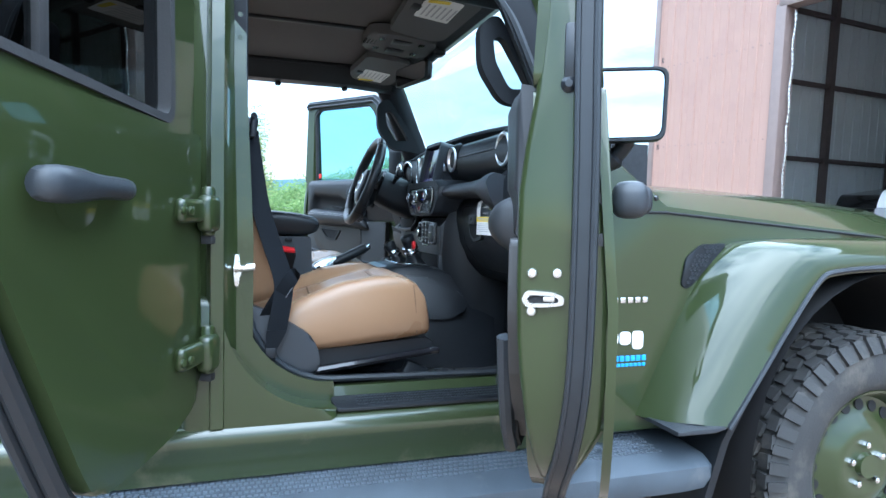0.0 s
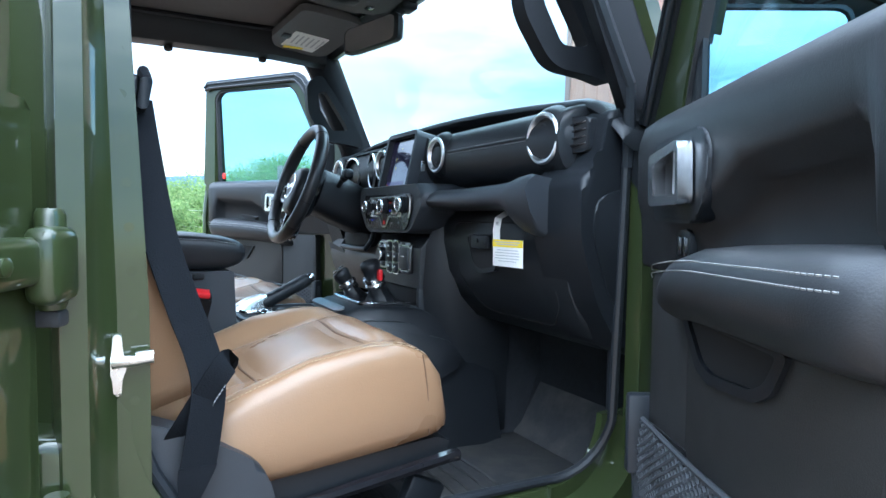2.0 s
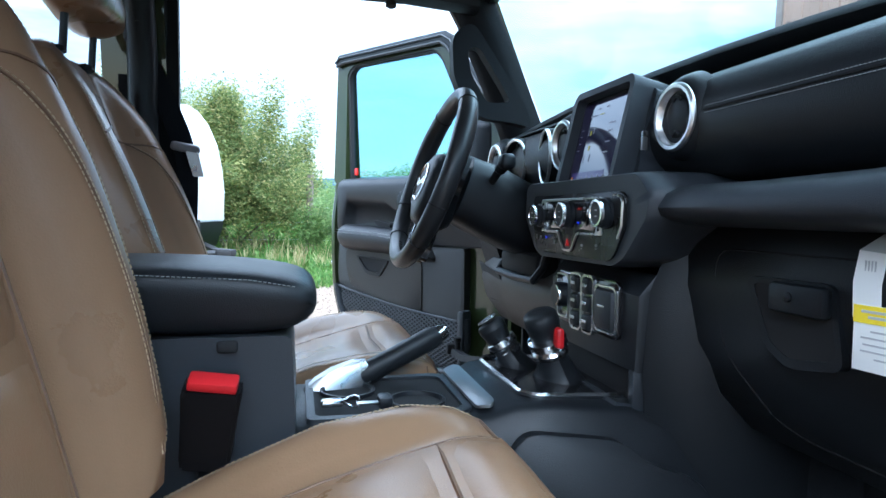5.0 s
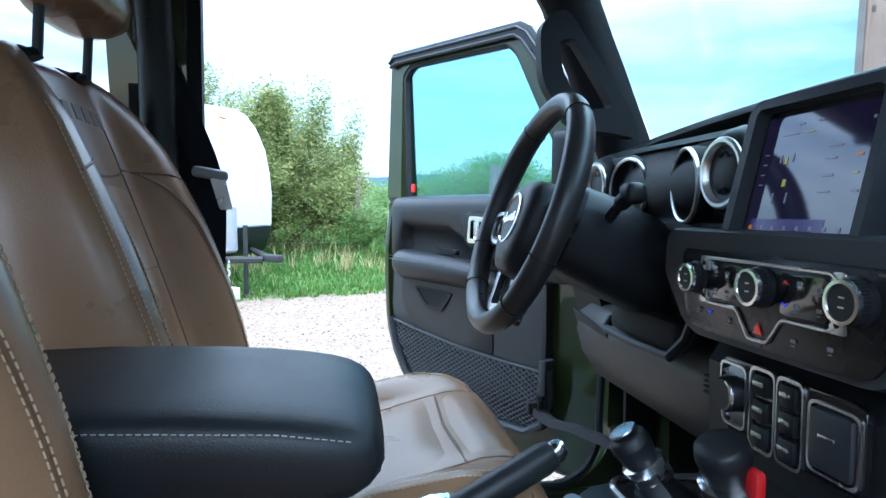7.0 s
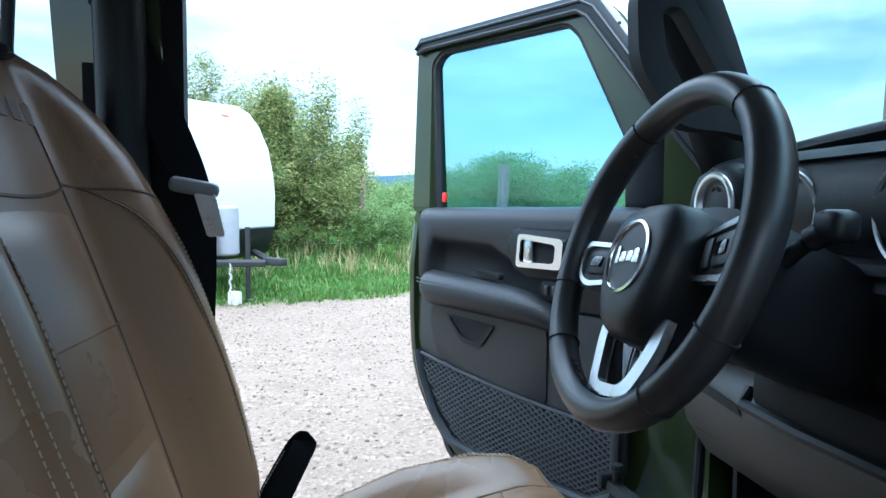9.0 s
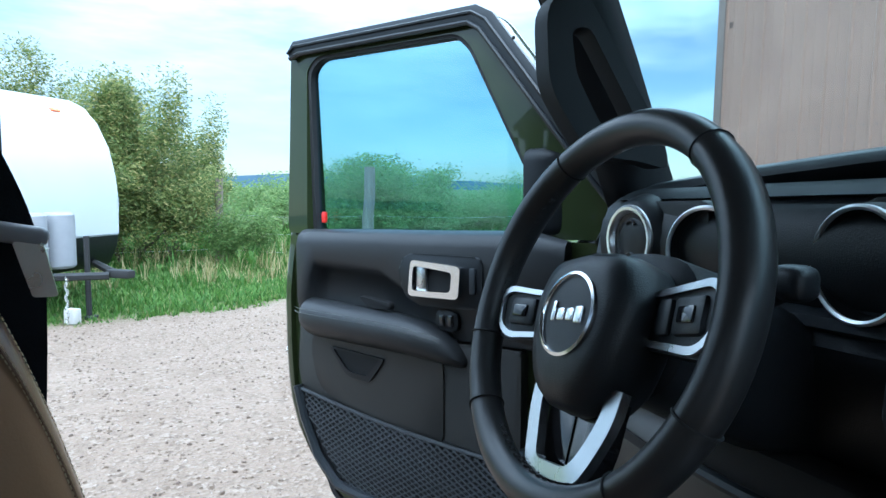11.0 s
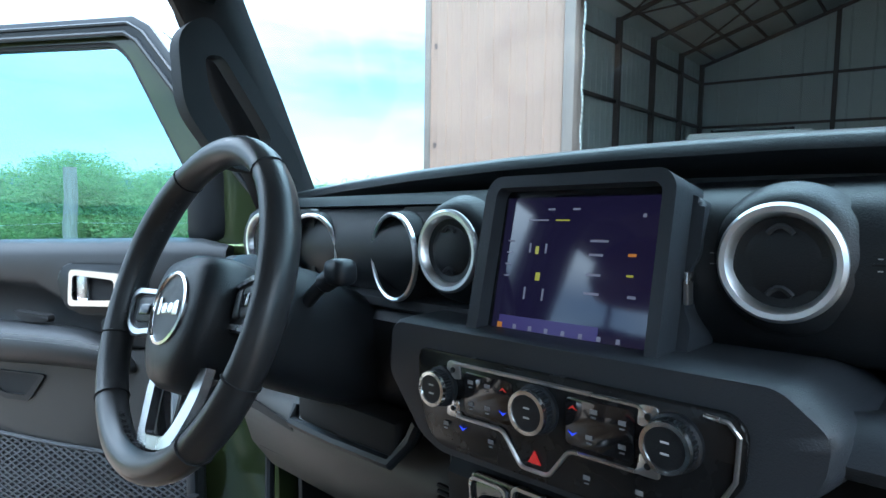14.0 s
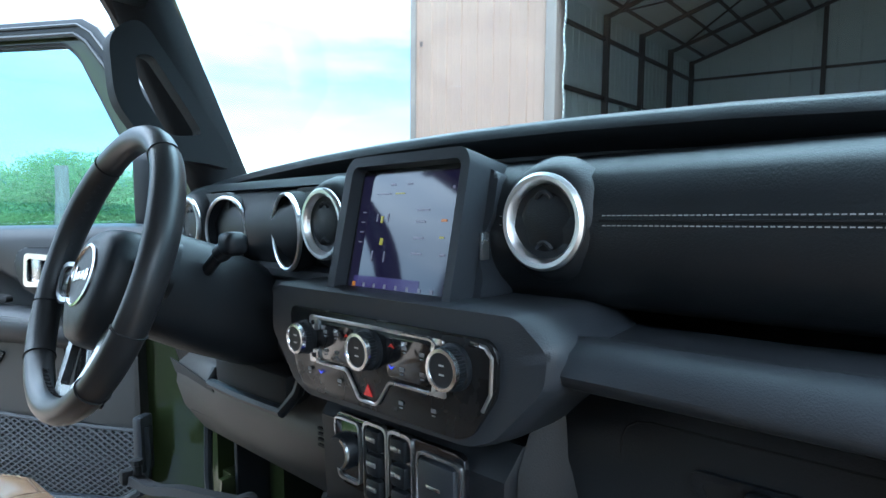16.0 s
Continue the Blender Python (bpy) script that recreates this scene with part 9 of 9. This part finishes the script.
bm = ribbed(B(), 0.0, OPEN_U0 - 0.06, 0.0, EAVE, 0.0)
part("front_wall", bm, PINK, barn, "rose ribbed metal siding")
bm = ribbed(B(), OPEN_U0 - 0.06, OPEN_U1 + 0.06, OPEN_H + 0.06, EAVE + 0.6, 0.0)
part("lintel_wall", bm, PINK, barn)
bm = ribbed(B(), OPEN_U1 + 0.06, WIDE, 0.0, EAVE, 0.0)
part("front_wall", bm, PINK, barn)
bm = B()
rbox(bm, (-0.02, 0.02, EAVE / 2), (0.09, 0.12, EAVE), 0.006)
part("corner_trim", bm, JAMB, barn)
bm = B()
for u in (OPEN_U0, OPEN_U1):
    rbox(bm, (u - 0.02, 0.06, OPEN_H / 2), (0.13, 0.20, OPEN_H), 0.008)
rbox(bm, ((OPEN_U0 + OPEN_U1) / 2, 0.06, OPEN_H + 0.02), (OPEN_U1 - OPEN_U0 + 0.1, 0.20, 0.12), 0.008)
part("bay_jamb", bm, JAMB, barn, "tan steel jamb of the open bay")
bm = B()
screws = [(u, z) for z in (1.05, 2.15, 3.25, 4.3) for u in [0.08 + 0.1125 * i for i in range(17)]]
for u, z in screws:
    lathe(bm, [(0.009, 0.0), (0.007, 0.006), (0.0, 0.007)], Matrix.Translation((u, -0.002, z)) @ pose(0, 0, 0, 90, 0, 0), 6)
part("siding_screws", bm, JAMB, barn, kind="stuff")
bm = B()
loft(bm, [[V(0.02 - 0.006, d, z) for d, z in q] for q in ([(0, 0), (DEPTH, 0), (DEPTH, EAVE), (0, EAVE)],)] + [[V(0.02 + 0.02, d, z) for d, z in [(0, 0), (DEPTH, 0), (DEPTH, EAVE), (0, EAVE)]]])
sw_ = part("side_wall", bm, INSIDE, barn)
bm = B()
for i in range(46):
    rbox(bm, (0.046, 0.25 + i * 0.23, EAVE / 2), (0.014, 0.03, EAVE), 0)
part("sheet_ribs", bm, INSIDE, sw_, kind="stuff")
bm = B()
rbox(bm, (WIDE, DEPTH / 2, EAVE / 2), (0.04, DEPTH, EAVE), 0)
part("side_wall", bm, INSIDE, barn)
bm = ribbed(B(), 0.0, WIDE, 0.0, EAVE + 1.6, DEPTH, 1, 0.46)
part("back_wall", bm, INSIDE, barn)
bm = B()
for a, b in ((0, WIDE / 2), (WIDE, WIDE / 2)):
    loft(bm, [[V(a, -0.25, EAVE), V(a, DEPTH, EAVE)], [V(b, -0.25, EAVE + 1.6), V(b, DEPTH, EAVE + 1.6)]], cap=False, closed=False)
part("barn_roof", bm, INSIDE, barn)
def girt(c, size, name="wall_girt"):
    bm = B()
    rbox(bm, c, size)
    part(name, bm, GIRT, barn, "dark steel wall girt")


for z in (1.05, 2.15, 3.35, 4.45):
    girt((0.09, DEPTH / 2, z), (0.06, DEPTH, 0.07))
    girt((WIDE / 2, DEPTH - 0.06, z), (WIDE, 0.05, 0.06))
for d in (1.8, 3.6, 5.4, 7.2, 9.0, 10.6):
    girt((0.11, d, EAVE / 2), (0.10, 0.10, EAVE), "wall_post")
for u in (3.0, 6.0, 9.3):
    girt((u, DEPTH - 0.08, EAVE / 2 + 0.7), (0.09, 0.09, EAVE + 1.4), "wall_post")
bm = B()
for d in (1.8, 3.6, 5.4, 7.2, 9.0, 10.6):
    for a, b in ((0.1, WIDE / 2), (WIDE - 0.1, WIDE / 2)):
        bm = B()
        tube(bm, [V(a, d, EAVE - 0.05), V(b, d, EAVE + 1.52)], 0.05, 4)
        part("rafter", bm, GIRT, barn, "dark steel rafter")
bm = B()
for k in range(8):
    for a, b in ((0.1, WIDE / 2), (WIDE - 0.1, WIDE / 2)):
        u, z = a + (b - a) * (k + 0.5) / 8, EAVE + 1.55 * (k + 0.5) / 8
        tube(bm, [V(u, 0.0, z), V(u, DEPTH, z)], 0.035, 4)
for d0, d1 in ((1.8, 5.4), (5.4, 9.0)):
    tube(bm, [V(0.3, d0, EAVE), V(WIDE / 2, d1, EAVE + 1.45)], 0.02, 4)
    tube(bm, [V(WIDE / 2, d0, EAVE + 1.45), V(0.3, d1, EAVE)], 0.02, 4)
part("roof_trusses", bm, GIRT, barn, "dark steel roof trusses")
bm = B()
rbox(bm, (WIDE / 2, DEPTH / 2, 0.06), (WIDE, DEPTH, 0.06))
part("barn_slab", bm, material("concrete", (0.30, 0.29, 0.27), 0.85, var=0.15, scale=2.0), barn)
bm = B()
for k in range(120):
    z = OPEN_H - 0.1 - k * 0.027
    u = OPEN_U0 + 0.10 + 0.008 * math.sin(k * 0.35)
    q = [V(u + (0.010 * math.cos(a) if k % 2 else 0.0), 0.05 + (0.0 if k % 2 else 0.010 * math.cos(a)), z + 0.020 * math.sin(a)) for a in [6.283 * i / 6 for i in range(6)]]
    tube(bm, q, 0.004, 4, closed=True)
part("hoist_chain", bm, STEEL, barn, "galvanised hoist chain by the jamb", kind="stuff")


def parked(name, label, u, d, turn, paint, roof_h, tall, w):
    m = BARN @ Matrix.Translation((u, d, 0.09)) @ pose(0, 0, 0, 0, 0, turn)
    t = thing(name, label, "car", "vehicles in the barn", m)
    bm = B()
    body = [(0.0, 0.45), (0.02, 0.95 * tall), (0.12, 1.08 * tall), (1.25, 1.18 * tall), (1.95, roof_h), (3.6, roof_h), (4.2, 1.2 * tall), (5.0, 1.15 * tall), (5.0, 0.45)]
    prism(bm, rounded(body, 0.08), lambda y, z, q: V(q, y, z), -w, w, 0.05, 3)
    part("body", bm, paint, t)
    bm = B()
    rbox(bm, (0, -0.01, 0.80 * tall), (1.56 * w, 0.05, 0.26 * tall), 0.03, 2)
    part("grille", bm, PLASTIC, t)
    bm = B()
    for k in range(3):
        rbox(bm, (0, -0.035, (0.72 + 0.08 * k) * tall), (1.40 * w, 0.02, 0.025), 0.008)
    part("grille_bar", bm, SILVER, t)
    bm = B()
    bmesh.ops.create_uvsphere(bm, u_segments=16, v_segments=8, radius=1.0, matrix=Matrix.Translation((0, -0.045, 0.80 * tall)) @ Matrix.Diagonal((0.13, 0.015, 0.055, 1)))
    part("maker_badge", bm, BLUE if paint is WHITE else YELLOW, t)
    for sg in (-1, 1):
        bm = B()
        rbox(bm, (sg * 0.84 * w, -0.005, 0.86 * tall), (0.26, 0.07, 0.17), 0.03, 2)
        part("headlight", bm, material("headlamp_glass", (0.55, 0.57, 0.60), 0.15, 0.3), t)
    bm = B()
    rbox(bm, (0, -0.05, 0.52), (1.90 * w, 0.16, 0.20), 0.04, 2)
    part("bumper", bm, SILVER if paint is WHITE else PLASTIC, t)
    bm = B()
    prism(bm, [(1.32, 1.20 * tall), (1.96, roof_h - 0.06), (1.93, roof_h - 0.05), (1.28, 1.215 * tall)], lambda y, z, q: V(q, y, z), -w + 0.14, w - 0.14)
    part("windscreen", bm, GLOSS, t)
    for sg in (-1, 1):
        for y in (0.95, 4.1):
            bm = B()
            lathe(bm, [(0.24, -0.11), (0.38, -0.12), (0.40, -0.08), (0.40, 0.08), (0.38, 0.12), (0.24, 0.11)], Matrix.Translation((sg * (w - 0.10), y, 0.40)) @ pose(0, 0, 0, 0, 90, 0), 28)
            part("wheel", bm, RUBBER, t)
    bm = B()
    tube(bm, [V(0.55, 2.4, roof_h + 0.05), V(-0.55, 2.4, roof_h + 0.05)], 0.025, 6)
    for q in (-0.5, 0.5):
        rbox(bm, (q, 2.6, roof_h + 0.02), (0.04, 1.2, 0.04), 0.01)
    part("roof_rack", bm, PLASTIC, t)


parked("parked_suv", "dark sport utility car with its grille towards the open bay", 0.95, 4.0, 0, material("black_car_paint", (0.015, 0.016, 0.018), 0.25, coat=1.0, var=0.05), 2.05, 1.40, 0.85)
parked("parked_pickup", "white pickup truck parked inside the barn", 2.75, 2.0, 0, WHITE, 2.45, 1.42, 0.82)
